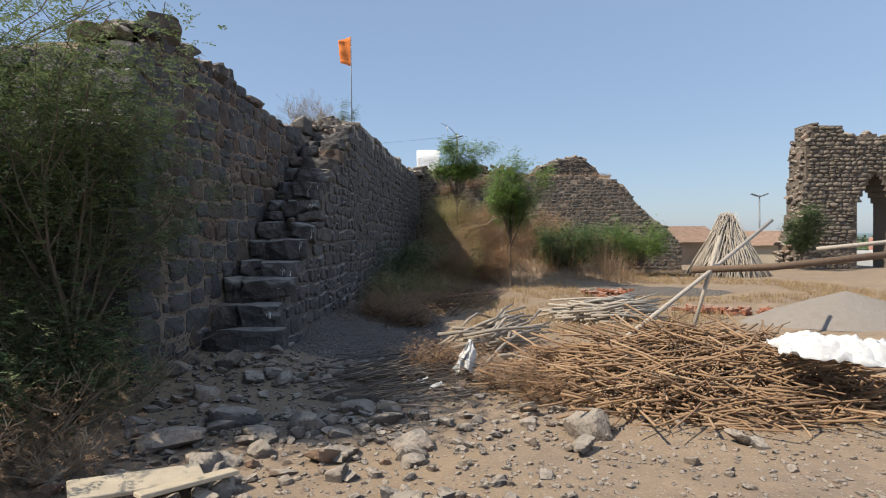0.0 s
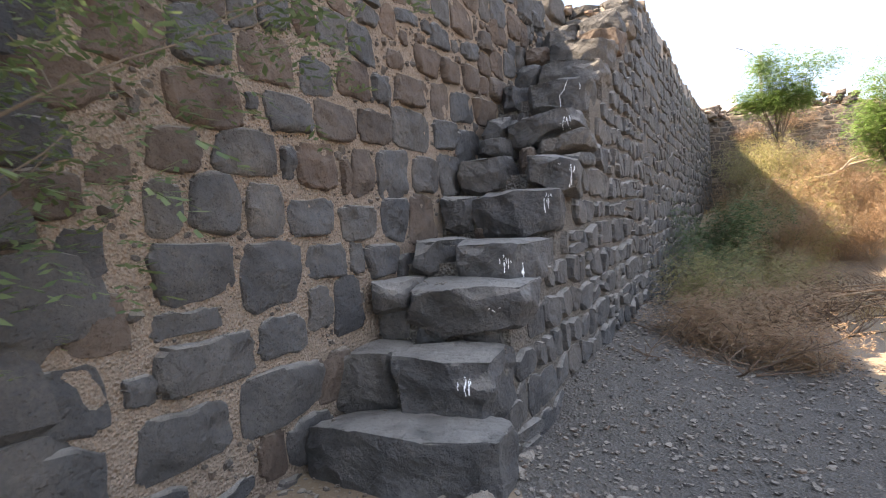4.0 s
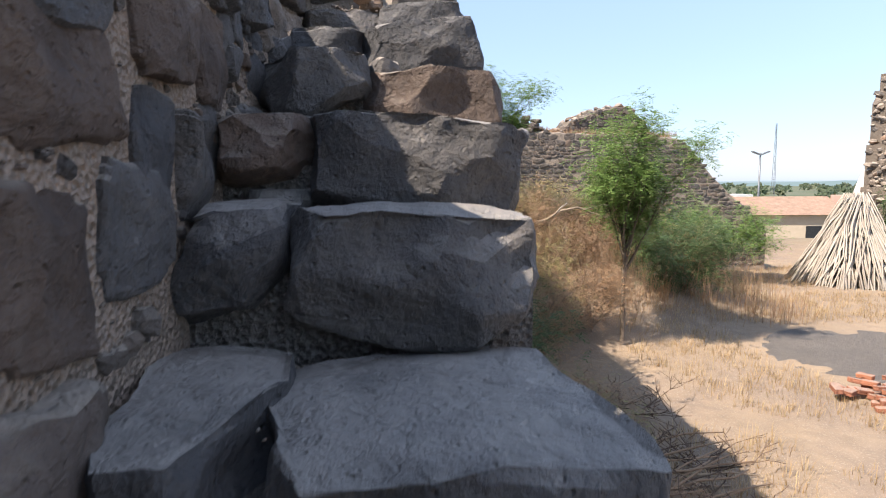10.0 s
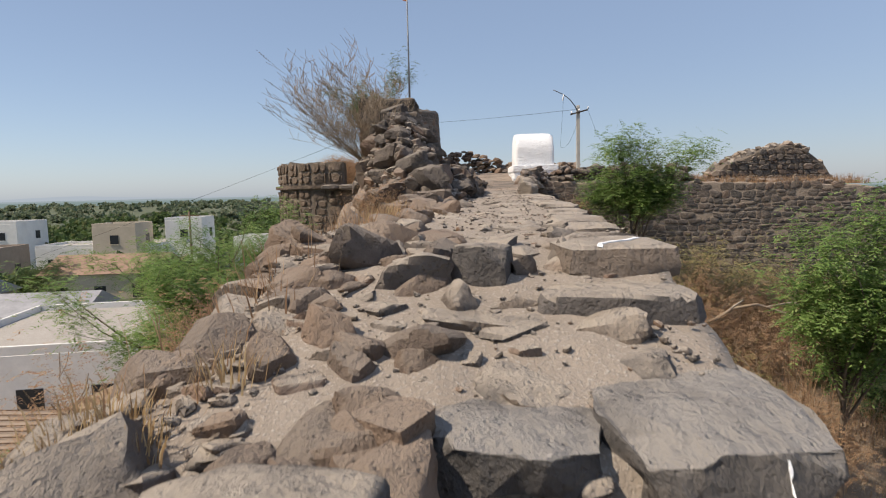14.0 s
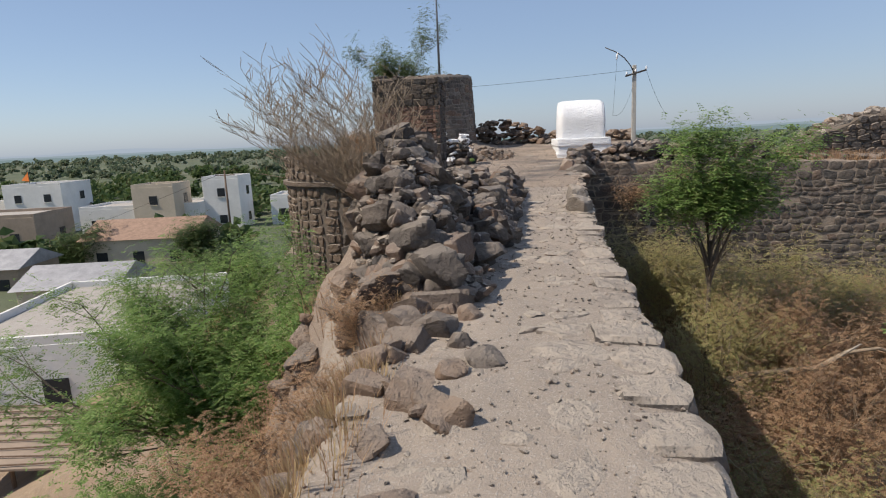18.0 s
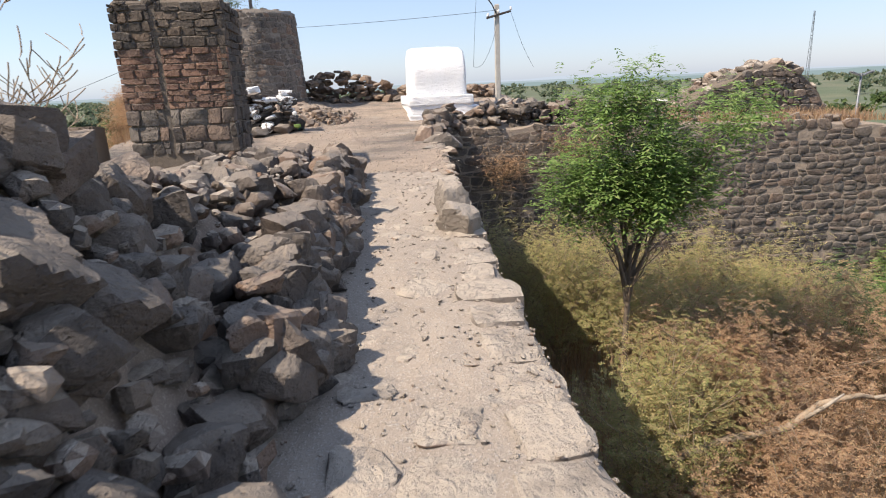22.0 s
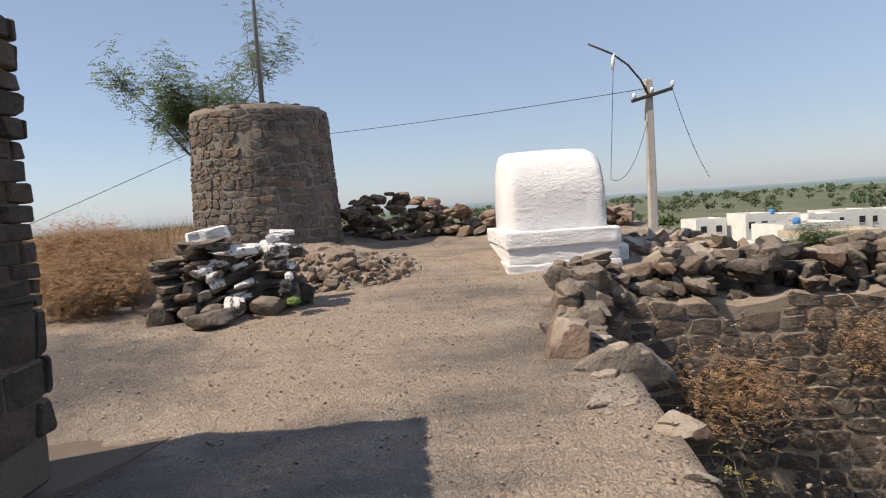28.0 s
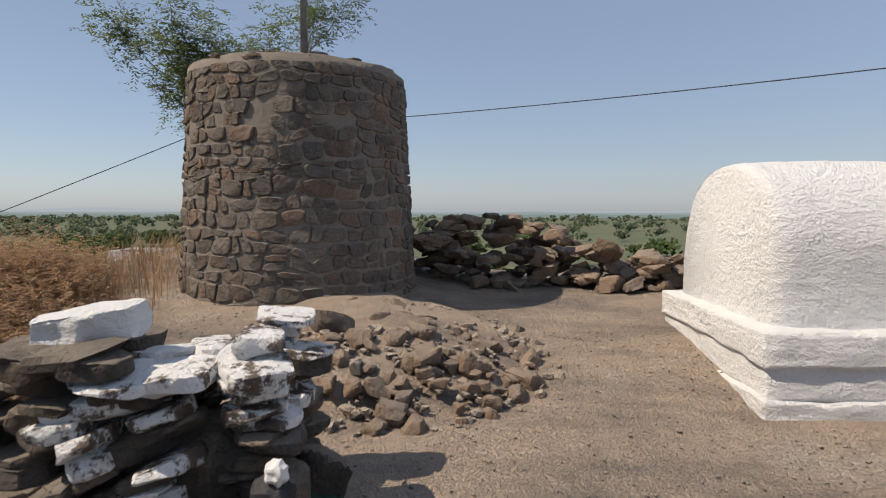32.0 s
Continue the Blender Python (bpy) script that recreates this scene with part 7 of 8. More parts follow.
    while len(spots) < 700:
        x, y = rng.uniform(2.6, 8.3), rng.uniform(28.8, 31.0)
        if y > cross_y(x) + 0.1:
            spots.append((x, y, max(top(x, y), 4.55), rng.uniform(0.6, 1.2)))
    tuft_field("wall_grass", "dry brown grass along the top of the curtain wall", rng, spots, m_brown_scrub, (0.1, 0.32), 11, spreadr=0.2, wide=0.004)
    spots = []
    while len(spots) < 650:
        x, y = rng.uniform(-0.9, 7), rng.uniform(20.5, 29)
        spots.append((x, y, land(x, y), rng.uniform(0.8, 1.6)))
    tuft_field("tall_scrub", "tall brown weeds in the angle of the walls", rng, spots, m_brown_scrub, (0.3, 1.0), 12, spreadr=0.4, wide=0.0035)


build_plants()

# ---- the yard: stalk piles, poles, gate tower, huts ----
def stick_geo(rng, ln, r, bend=0.08):
    pts = [(ln * (t - 0.5), rng.uniform(-bend, bend) * ln * (0.3 < t < 0.9), rng.uniform(-bend, bend) * ln * 0.5 * (t > 0)) for t in (0, 0.35, 0.7, 1.0)]
    return tube_geo(pts, [r, r * 0.9, r * 0.75, r * 0.5], 5)


STICK_GEO = [stick_geo(rng_of(200 + i), 1.0, 0.012, 0.07) for i in range(10)]


def stick_pile(name, label, rng, count, place, mat, mat_j, limit=290):
    t = thing(name, label, "stalk pile")
    shared = [mesh_of("stalk", v, f, mat, True) for v, f in STICK_GEO]
    rest = Heap()
    for i in range(count):
        m = place(rng, i)
        k = rng.randrange(10)
        if i < limit:
            part("stalk", shared[k], t, m)
        else:
            rest.add(*STICK_GEO[k], m)
    if rest.v:
        tagged(part("stalk_core", rest.mesh("stalk_core", mat_j, True), t), kind="stuff")
    return t


def bank(x, y):
    return court(x, y) + 0.05 * smooth01((0.2 - x) / 0.6) * smooth01((y - 7.3) / 0.5) * smooth01((14.5 - y) / 0.8) - 0.02 + 0.012 * n2(x, y, 7, 2)


def build_yard():
    rng = rng_of(91)

    def pile(rng, i):
        a, r = rng.uniform(0, 6.28), math.sqrt(rng.random())
        x, y = 2.75 + 1.9 * r * math.cos(a), 6.3 + 1.5 * r * math.sin(a)
        h = 0.55 * (1 - r * r)
        z = land(x, y) + h * (1 if i < 450 else rng.random()) + 0.02
        ln = rng.uniform(0.5, 1.5)
        return pose(x, y, z, rng.uniform(-20, 20), rng.uniform(-24, 24), rng.uniform(-60, 60) if rng.random() < 0.45 else rng.uniform(0, 360)) @ Matrix.Diagonal((ln, 1.0, 1.0, 1))

    stick_pile("stalk_pile", "broad heap of dry brown cotton stalks on the yard", rng, 1100, pile, m_stick, m_stick_j)

    def branches(cx, cy, rz, sx, h, fat=2.2, wide=1.0):
        def place(rng, i):
            ln = rng.uniform(0.7, 1.7) * sx
            return pose(cx + rng.gauss(0, 0.22) * wide, cy + rng.gauss(0, 0.3) * wide, land(cx, cy) + 0.05 + h * rng.random(), rng.uniform(-10, 10), rng.uniform(-12, 4), rz + rng.gauss(0, 13)) @ Matrix.Diagonal((ln, fat, fat, 1))
        return place

    stick_pile("branch_pile", "bundle of bleached grey branches lying in dry grass", rng, 45, branches(0.85, 8.6, 40, 0.95, 0.35), m_log, m_log)
    stick_pile("branch_pile", "low heap of pale twigs and fronds", rng, 150, branches(3.2, 11.6, 10, 1.2, 0.3), m_pale_stick, m_pale_stick_j)
    stick_pile("twig_litter", "dead twigs littering the foot of the wall", rng, 150, branches(-0.5, 6.6, 20, 0.5, 0.15, 0.7, 1.6), m_grey_twig, m_grey_twig)
    stick_pile("twig_litter", "uprooted dry roots and branches by the wall", rng, 24, branches(0.3, 14.3, 20, 1.0, 0.35, 1.2, 1.3), m_stick, m_stick_j)

    def stack(rng, i):
        a = rng.uniform(0, 6.28)
        ln = rng.uniform(2.2, 2.9)
        r0, r1 = 1.75 * rng.uniform(0.75, 1.0), 0.35 * rng.random()
        p0 = Vector((12.4 + r0 * math.cos(a), 25.6 + r0 * math.sin(a), -0.15))
        p1 = Vector((12.4 + r1 * math.cos(a + 0.5), 25.6 + r1 * math.sin(a + 0.5), 2.2 + rng.uniform(-0.2, 0.35)))
        d = p1 - p0
        return Matrix.Translation((p0 + p1) / 2) @ d.to_track_quat("X", "Z").to_matrix().to_4x4() @ Matrix.Diagonal((d.length * 1.06, 2.2, 2.2, 1))

    stick_pile("stalk_stack", "cone of bleached millet stalks stacked upright", rng, 420, stack, m_pale_stick, m_pale_stick_j)
    limb = thing("fallen_branch", "pale bare fallen branch lying over the scrub", "branch", (0.33, 22.4, 1.9))
    part("stem", mesh_of("stem", *tube_geo([(0, 0, 0.0), (0.7, 0.05, 0.12), (1.25, 0, 0.2), (1.64, 0.05, 0.42), (2.03, 0.0, 0.5), (2.6, 0.1, 0.3), (3.1, 0, 0.1)], [0.05, 0.045, 0.04, 0.032, 0.025, 0.018, 0.01], 7), m_twig, True), limb)
    part("side_shoot", mesh_of("side_shoot", *tube_geo([(1.45, 0, 0.3), (1.6, -0.1, 0.5), (1.75, -0.1, 0.6)], [0.025, 0.02, 0.01], 6), m_log, True), limb)
    part("side_shoot", mesh_of("side_shoot", *tube_geo([(2.2, 0, 0.45), (2.6, -0.1, 0.55), (2.9, -0.15, 0.52)], [0.02, 0.013, 0.006], 6), m_log, True), limb)
    # trestle of poles
    tr = thing("pole_trestle", "rough trestle of weathered timber poles", "trestle", (0, 0, 0))
    for pts, r, m, n in (([(3.55, 8.35, 1.12), (4.6, 8.25, 1.15), (6.9, 8.0, 1.4)], 0.05, m_darkpole, "cross_pole"), ([(3.55, 8.5, 0.0), (3.95, 8.35, 1.6)], 0.03, m_pale_stick, "leg"), ([(1.9, 6.7, 0.3), (3.9, 8.4, 1.15), (5.5, 9.8, 1.85)], 0.03, m_pale_stick, "brace"), ([(5.3, 8.3, 1.4), (6.9, 8.2, 1.55)], 0.03, m_pale_stick, "rail")):
        part(n, mesh_of(n, *tube_geo(pts, r, 8), m, True), tr)
    # tarpaulin on the heap, and the sack on a stump
    n = 34
    v = []
    for j in range(n):
        for i in range(n):
            s, t = i / (n - 1) * 2 - 1, j / (n - 1) * 2 - 1
            edge = 1 - smooth01((max(abs(s), abs(t)) - 0.55) / 0.45)
            k = n2(s, t, 3.2, 3) * 0.35 + abs(n2(s, t, 6.0, 4)) * 0.5 + abs(n2(s, t, 11.0, 5)) * 0.25
            v.append((s * 0.6 * (1 + 0.2 * n2(t, 0, 2, 3)), t * 0.36 * (1 + 0.25 * n2(s, 0, 2, 4)), 0.2 * (edge * 0.6 + k * 0.9)))
    f = [[j * n + i, j * n + i + 1, (j + 1) * n + i + 1, (j + 1) * n + i] for j in range(n - 1) for i in range(n - 1)]
    ob = solid("tarpaulin", mesh_of("tarpaulin", v, f, m_cloth, 30), "crumpled white plastic tarpaulin thrown over the stalks", "tarpaulin")
    ob.matrix_world = pose(3.6, 5.2, 0.5, 0, 6, -14)
    ob.modifiers.new("thickness", "SOLIDIFY").thickness = 0.005
    sack = thing("plastic_sack", "torn white plastic sack draped on a dead stump", "sack", (0.3, 6.68, land(0.3, 6.68)))
    sack.matrix_world = sack.matrix_world @ Matrix.Diagonal((0.8, 0.8, 0.72, 1))
    v = []
    for j in range(18):
        for i in range(14):
            s, t = i / 13 * 2 - 1, j / 17
            w = 0.03 + 0.2 * t - 0.05 * t * t
            v.append((s * w + 0.06 * n2(s, t, 2.0, 7) - 0.08 * t, -0.05 - 0.09 * t * (1 - s * s) + 0.05 * math.sin(7 * s + 3 * t) * (0.4 + t) + 0.04 * n2(s, t, 5, 3), 0.66 - 0.46 * t - 0.1 * t * n2(s * 2, 0, 1.6, 4) - 0.03 * abs(s)))
    f = [[j * 14 + i, j * 14 + i + 1, (j + 1) * 14 + i + 1, (j + 1) * 14 + i] for j in range(17) for i in range(13)]
    part("cloth", mesh_of("cloth", v, f, m_cloth, 35), sack).modifiers.new("thickness", "SOLIDIFY").thickness = 0.005
    part("stump", mesh_of("stump", *tube_geo([(0, 0, -0.05), (-0.02, 0, 0.3), (0.0, 0.01, 0.63)], [0.05, 0.035, 0.025], 7), m_bark, True), sack)
    for x, y, w in ((-0.4, 7.0, 0.09), (-0.26, 6.42, 0.1), (-0.08, 6.2, 0.07)):
        v = []
        for j in range(9):
            for i in range(9):
                a, b = i / 8 * 2 - 1, j / 8 * 2 - 1
                v.append((a * w * (1 + 0.3 * n2(b, x, 2, 1)), b * w * 0.6, 0.03 + 0.5 * w * abs(n2(a + x * 5, b, 2.2, 3)) + 0.35 * w * n2(a, b + y, 4.0, 5)))
        f = [[j * 9 + i, j * 9 + i + 1, (j + 1) * 9 + i + 1, (j + 1) * 9 + i] for j in range(8) for i in range(8)]
        scrap = solid("plastic_scrap", mesh_of("plastic_scrap", v, f, m_cloth, 35), "crumpled scrap of white plastic caught in grey twigs", "litter")
        scrap.matrix_world = pose(x, y, land(x, y) + 0.03, 10, -20, 60 * x)
        scrap.modifiers.new("thickness", "SOLIDIFY").thickness = 0.004
    # grey gravel bank along the stair's foot
    solid("gravel_bank", grid_mesh("gravel_bank", spread(-2.2, 0.3, 0.12), spread(7.3, 14.5, 0.12), bank, m_gravel), "bank of blue-grey gravel along the stair's foot", "gravel", "structure")
    # gravel apron in the yard and the brick heap
    v, f, n = [], [], 40
    for k in range(n):
        a = 2 * math.pi * k / n
        for rr in (0.0, 0.6, 1.0):
            x, y = 6.7 + 2.2 * rr * math.cos(a) * (1 + 0.1 * n2(a, 0, 1, 1)), 18.3 + 1.9 * rr * math.sin(a)
            v.append((x, y, land(x, y) + 0.05 - 0.05 * rr))
    f = [[3 * k + i, 3 * ((k + 1) % n) + i, 3 * ((k + 1) % n) + i + 1, 3 * k + i + 1] for k in range(n) for i in (0, 1)]
    solid("sand_patch", mesh_of("sand_patch", v, f, m_gravel, True), "spread of pale grey sand on the yard", "sand", "structure")
    v, f = [], []
    for k in range(36):
        a = 2 * math.pi * k / 36
        for rr in (0.0, 0.35, 0.7, 1.0):
            x, y = 7.5 + 1.9 * rr * math.cos(a), 10.9 + 1.1 * rr * math.sin(a)
            v.append((x, y, land(x, y) + 0.62 * (1 - rr) ** 0.9 + 0.03 * n2(x, y, 4)))
    f = [[4 * k + i, 4 * ((k + 1) % 36) + i, 4 * ((k + 1) % 36) + i + 1, 4 * k + i + 1] for k in range(36) for i in (0, 1, 2)]
    solid("sand_heap", mesh_of("sand_heap", v, f, m_sand, True), "heap of grey building sand", "sand heap")
    bricks = thing("brick_heap", "loose heap of orange bricks in dry grass", "bricks")
    bm_ = mesh_of("brick", *box_geo(0.22, 0.105, 0.07, 0.006), m_redbrick)
    for i in range(46):
        x, y = 4.7 + rng.gauss(0, 0.35), 16.3 + rng.gauss(0, 0.28)
        part("brick", bm_, bricks, pose(x, y, land(x, y) + rng.choice((0, 0, 0.07, 0.14)), rng.uniform(-12, 12), rng.uniform(-12, 12), rng.uniform(0, 180)))
    for i in range(60):
        x, y = 5.9 + rng.gauss(0, 0.55), 12.6 + rng.gauss(0, 0.3)
        part("brick", bm_, bricks, pose(x, y, land(x, y) + rng.choice((0, 0, 0.07)), rng.uniform(-12, 12), rng.uniform(-12, 12), rng.uniform(0, 180)))
    pipe = thing("pipe", "short white plastic pipe lying in dry grass", "pipe", (-6.0, 30.5, top(-6.0, 30.5) + 0.03), rz=-20)
    part("tube", mesh_of("tube", *tube_geo([(-0.11, 0, 0), (0.11, 0, 0.01)], 0.025, 10), m_cloth, True), pipe)
    v = []
    for j in range(12):
        for i in range(12):
            s, t = i / 11 * 2 - 1, j / 11 * 2 - 1
            v.append((s * 0.13, t * 0.1, 0.02 + 0.12 * max(0.0, 1 - s * s - t * t) + 0.04 * n2(s, t, 2.5, 9) + 0.03 * abs(n2(s, t, 5, 2))))
    f = [[j * 12 + i, j * 12 + i + 1, (j + 1) * 12 + i + 1, (j + 1) * 12 + i] for j in range(11) for i in range(11)]
    bag = solid("plastic_bag", mesh_of("plastic_bag", v, f, m_green_cloth, 40), "crumpled dark green plastic bag beside the stacked slabs", "bag")
    bag.matrix_world = pose(-3.92, 30.2, top(-3.92, 30.2), 0, 0, 30)
    bag.modifiers.new("thickness", "SOLIDIFY").thickness = 0.004
    # fallen boards and stones by the start
    board = thing("board", "pale weathered board lying among stones", "board", (-1.9, 3.6, 0.1), rz=35)
    part("plank", mesh_of("plank", *box_geo(0.75, 0.24, 0.03, 0.005), m_yellow_board), board, pose(0, 0, 0.0, 8, 5, 0))
    part("split_plank", mesh_of("split_plank", *box_geo(0.6, 0.12, 0.03, 0.005), m_yellow_board), board, pose(0.25, -0.2, 0.0, -6, 3, 12))

    def near_stones(rng, i):
        x, y = rng.uniform(-2.8, 2.6), rng.uniform(2.2, 8.0)
        s = rng.choice((0.06, 0.08, 0.1, 0.14, 0.18)) * rng.uniform(0.8, 1.3)
        if x > 0.3 and rng.random() < 0.6:
            s *= 0.6
        return x, y, land(x, y) + s * 0.1, s

    rubble_along("yard_stones", "scattered grey-brown stones over the yard", rng_of(92), 290, near_stones, (0.05, 0.2), m_rubble, flat=0.6)
    def big_stones(rng, i):
        x, y = rng.uniform(-3.4, -0.2), rng.uniform(3.4, 7.2)
        s = rng.choice((0.1, 0.14, 0.2, 0.27)) * rng.uniform(0.8, 1.2)
        return x, y, land(x, y) + s * 0.08, s

    rubble_along("fallen_stones", "fallen grey-brown stones below the ruined wall", rng_of(94), 95, big_stones, (0.05, 0.2), m_rubble, flat=0.5)
    for x, y, s, fl in ((1.2, 4.75, 0.42, 0.5), (1.05, 4.4, 0.2, 0.5), (2.25, 4.5, 0.16, 0.5), (0.75, 5.3, 0.2, 0.5), (-1.9, 5.2, 0.4, 0.6), (-1.2, 5.0, 0.32, 0.6), (-2.2, 4.6, 0.45, 0.5), (-2.45, 6.6, 0.36, 0.5), (-3.3, 5.7, 0.5, 0.5), (-2.35, 5.75, 0.32, 0.6), (-1.7, 6.2, 0.26, 0.5), (-2.9, 6.3, 0.3, 0.5)):
        st = thing("stone", "large pale brown field stone on the yard", "stone", (x, y, land(x, y) + 0.06))
        add_rock(st, rng, (0, 0, 0), s, m_rubble, fl, name="lump")
    fine = Heap()
    r2 = rng_of(93)
    for i in range(13000):
        x, y = r2.uniform(-3, 4), r2.uniform(1.8, 9)
        if x > 1.2 and y > 5:
            continue
        s = 0.012 + 0.05 * r2.random() ** 2.5
        v, f = ROCKS[r2.randrange(20)]
        fine.add(v, f, rock_pose(r2, (x, y, land(x, y)), s, 0.6))
    for i in range(5200):
        x, y = r2.uniform(-2.1, 0.25), r2.uniform(7.5, 14.2)
        v, f = ROCKS[r2.randrange(20)]
        fine.add(v, f, rock_pose(r2, (x, y, bank(x, y) + 0.004), 0.014 + 0.04 * r2.random() ** 3, 0.6))
    for i in range(480):
        x, y = r2.uniform(-2.8, 1.0), r2.uniform(3.2, 7.6)
        v, f = ROCKS[r2.randrange(20)]
        fine.add(v, f, rock_pose(r2, (x, y, land(x, y) + 0.01), 0.05 + 0.09 * r2.random() ** 2, 0.6))
    solid("pebbles", fine.mesh("pebbles", m_rubble_j), "gravel and chips strewn over the yard", "gravel", "stuff")
    fine = Heap()
    for i in range(9000):
        y = r2.uniform(12.8, 33)
        x = right_edge(y) - r2.random() ** 1.3 * (1.6 if y < 25 else 4.5)
        s = 0.006 + 0.026 * r2.random() ** 2.6
        v, f = ROCKS[r2.randrange(20)]
        fine.add(v, f, rock_pose(r2, (x, y, top(x, y) + 0.003), s * (1.0 if y < 25 else 0.8), 0.6))
    for i in range(2200):
        x, y = r2.uniform(-3.8, -3.1), r2.uniform(10.0, 14.5)
        v, f = ROCKS[r2.randrange(20)]
        fine.add(v, f, rock_pose(r2, (x, y, max(stair_wall_top(y - 5.95) - 0.09, top(x, y))), 0.015 + 0.06 * r2.random() ** 2.5, 0.6))
    for i in range(3000):
        x, y = r2.uniform(-7.0, 1.0), r2.uniform(25.2, 33.0)
        v, f = ROCKS[r2.randrange(20)]
        fine.add(v, f, rock_pose(r2, (x, y, top(x, y) + 0.002), 0.007 + 0.022 * r2.random() ** 3, 0.5))
    solid("path_grit", fine.mesh("path_grit", m_rubble_j), "grit and stone chips on the rampart path", "gravel", "stuff")
    fine = Heap()
    for i in range(1500):
        k = r2.randrange(len(STEPS) - 1)
        y, z = STEPS[k]
        x = r2.uniform(-2.62 if k > 11 else -3.0, -2.15)
        if k > 11 and abs(x + 2.44) < 0.07:
            continue
        yy = r2.uniform(y + 0.1, STEPS[k + 1][0] + 0.06)
        v, f = ROCKS[r2.randrange(20)]
        fine.add(v, f, rock_pose(r2, (x, yy, z + 0.005), 0.006 + 0.022 * r2.random() ** 3, 0.6))
    solid("stair_grit", fine.mesh("stair_grit", m_rubble_j), "grit and small chips lying on the treads", "gravel", "stuff")


m_sand = earth_mat("grey building sand", (0.3, 0.27, 0.235), (0.25, 0.225, 0.2), (0.38, 0.34, 0.3), 1.5)
build_yard()


def build_gate_tower():
    """Ruined gate: a ragged pier and a wall pierced by a pointed arch."""
    rng = rng_of(95)
    t = thing("gate_tower", "ruined gate of pale rubble masonry with a pointed arch", "gate", (18.6, 31.0, -0.6))
    # front plane y = 31, local x from 0
    prof_l = ((0.0, -0.35), (1.5, -0.1), (3.0, 0.35), (5.0, 0.55), (6.6, 0.6), (7.4, 0.8), (8.2, 0.9))
    arch_x0, arch_x1, spring, apex = 3.35, 5.2, 3.8, 5.35

    def inside_arch(x, z):
        if not arch_x0 < x < arch_x1:
            return False
        mid = (arch_x0 + arch_x1) / 2
        k = abs(x - mid) / ((arch_x1 - arch_x0) / 2)
        return z < spring + (apex - spring) * (1 - k ** 1.6)

    def topz(x):
        return (7.95 if x < 2.6 else 7.4 if x < 5.5 else 6.8) + 0.25 * n2(x, 0, 1.6, 4)

    cell = 0.15
    nx, nz = int(7.2 / cell), int(8.4 / cell)
    solid_ = {}
    for i in range(nx):
        for k in range(nz):
            x, z = i * cell + cell / 2, k * cell + cell / 2
            left = lerp_table(prof_l, z) + 0.12 * n2(z, 0, 1.5, 2)
            solid_[i, k] = x > left and z < topz(x) and not inside_arch(x, z)
    hp = Heap()
    th = 1.5
    for (i, k), s in solid_.items():
        if not s:
            continue
        x0, x1, z0, z1 = i * cell, (i + 1) * cell, k * cell, (k + 1) * cell
        hp.add([(x0, 0, z0), (x1, 0, z0), (x1, 0, z1), (x0, 0, z1)], [[0, 1, 2, 3]])
        hp.add([(x0, th, z0), (x1, th, z0), (x1, th, z1), (x0, th, z1)], [[3, 2, 1, 0]])
        for di, dk, q in ((-1, 0, [(x0, 0, z0), (x0, 0, z1), (x0, th, z1), (x0, th, z0)]), (1, 0, [(x1, 0, z0), (x1, th, z0), (x1, th, z1), (x1, 0, z1)]), (0, 1, [(x0, 0, z1), (x1, 0, z1), (x1, th, z1), (x0, th, z1)]), (0, -1, [(x0, 0, z0), (x0, th, z0), (x1, th, z0), (x1, 0, z0)])):
            if not solid_.get((i + di, k + dk), False):
                hp.add(q, [[0, 1, 2, 3]])
    part("core", hp.mesh("core", m_mortar_dark), t)
    for k in range(150):
        z = 8.0 * k / 120 if k < 120 else rng.uniform(6.6, 7.8)
        x = lerp_table(prof_l, z) + 0.12 * n2(z, 0, 1.5, 2) + 0.05
        y = rng.uniform(0.1, 1.4)
        if k >= 120:
            x, z = rng.uniform(0.9, 6.5), 0.0
            z = topz(x)
        add_rock(t, rng, (x, y, z), rng.uniform(0.3, 0.5), m_rubble, 0.55, name="stone")
    ok = lambda u, v: all(solid_.get((int((u + a) / cell), int((v + b) / cell)), False) for a in (-0.1, 0.1) for b in (-0.06, 0.06))
    polys = courses(rng, 0.0, 7.2, 0.0, 8.3, 0.21, 1.8, 0.03, ok, 0.35, 0.3)
    face_wall(t, "stone", polys, lambda u, v, w: (18.6 + u, 31.0 - w, -0.6 + v), 0.09, rng, m_tower_stone_j, m_tower_stone_j, limit=120, rest_label="pale rubble facing")
    t.rotation_euler = (0, 0, radians(-0.0))
    # two-headed street light and hut beyond
    lamp = thing("street_lamp", "tall thin twin-headed street lamp", "street lamp", (28.2, 52.2, -2.0))
    part("pole", mesh_of("pole", *tube_geo([(0, 0, 0), (0, 0, 7.2)], [0.09, 0.06], 8), m_metal, True), lamp)
    for s in (-1, 1):
        part("lamp_head", mesh_of("lamp_head", *box_geo(0.7, 0.25, 0.1, 0.02), m_metal), lamp, pose(s * 0.45, 0, 7.15, 0, -20 * s, 0))
    hut = thing("hut", "low hut with a clay-tiled gable roof", "hut", (16.3, 40.5, -0.6), rz=20)
    part("wall_block", mesh_of("wall_block", *box_geo(4.0, 3.2, 1.9, 0.02), m_house_brown), hut)
    v = [(-2.3, -1.9, 1.8), (2.3, -1.9, 1.8), (2.3, 1.9, 1.8), (-2.3, 1.9, 1.8), (-2.3, 0, 2.9), (2.3, 0, 2.9)]
    part("roof", mesh_of("roof", v, [[0, 1, 5, 4], [2, 3, 4, 5], [0, 4, 3], [1, 2, 5], [0, 3, 2, 1]], m_roof_tile), hut)


build_gate_tower()

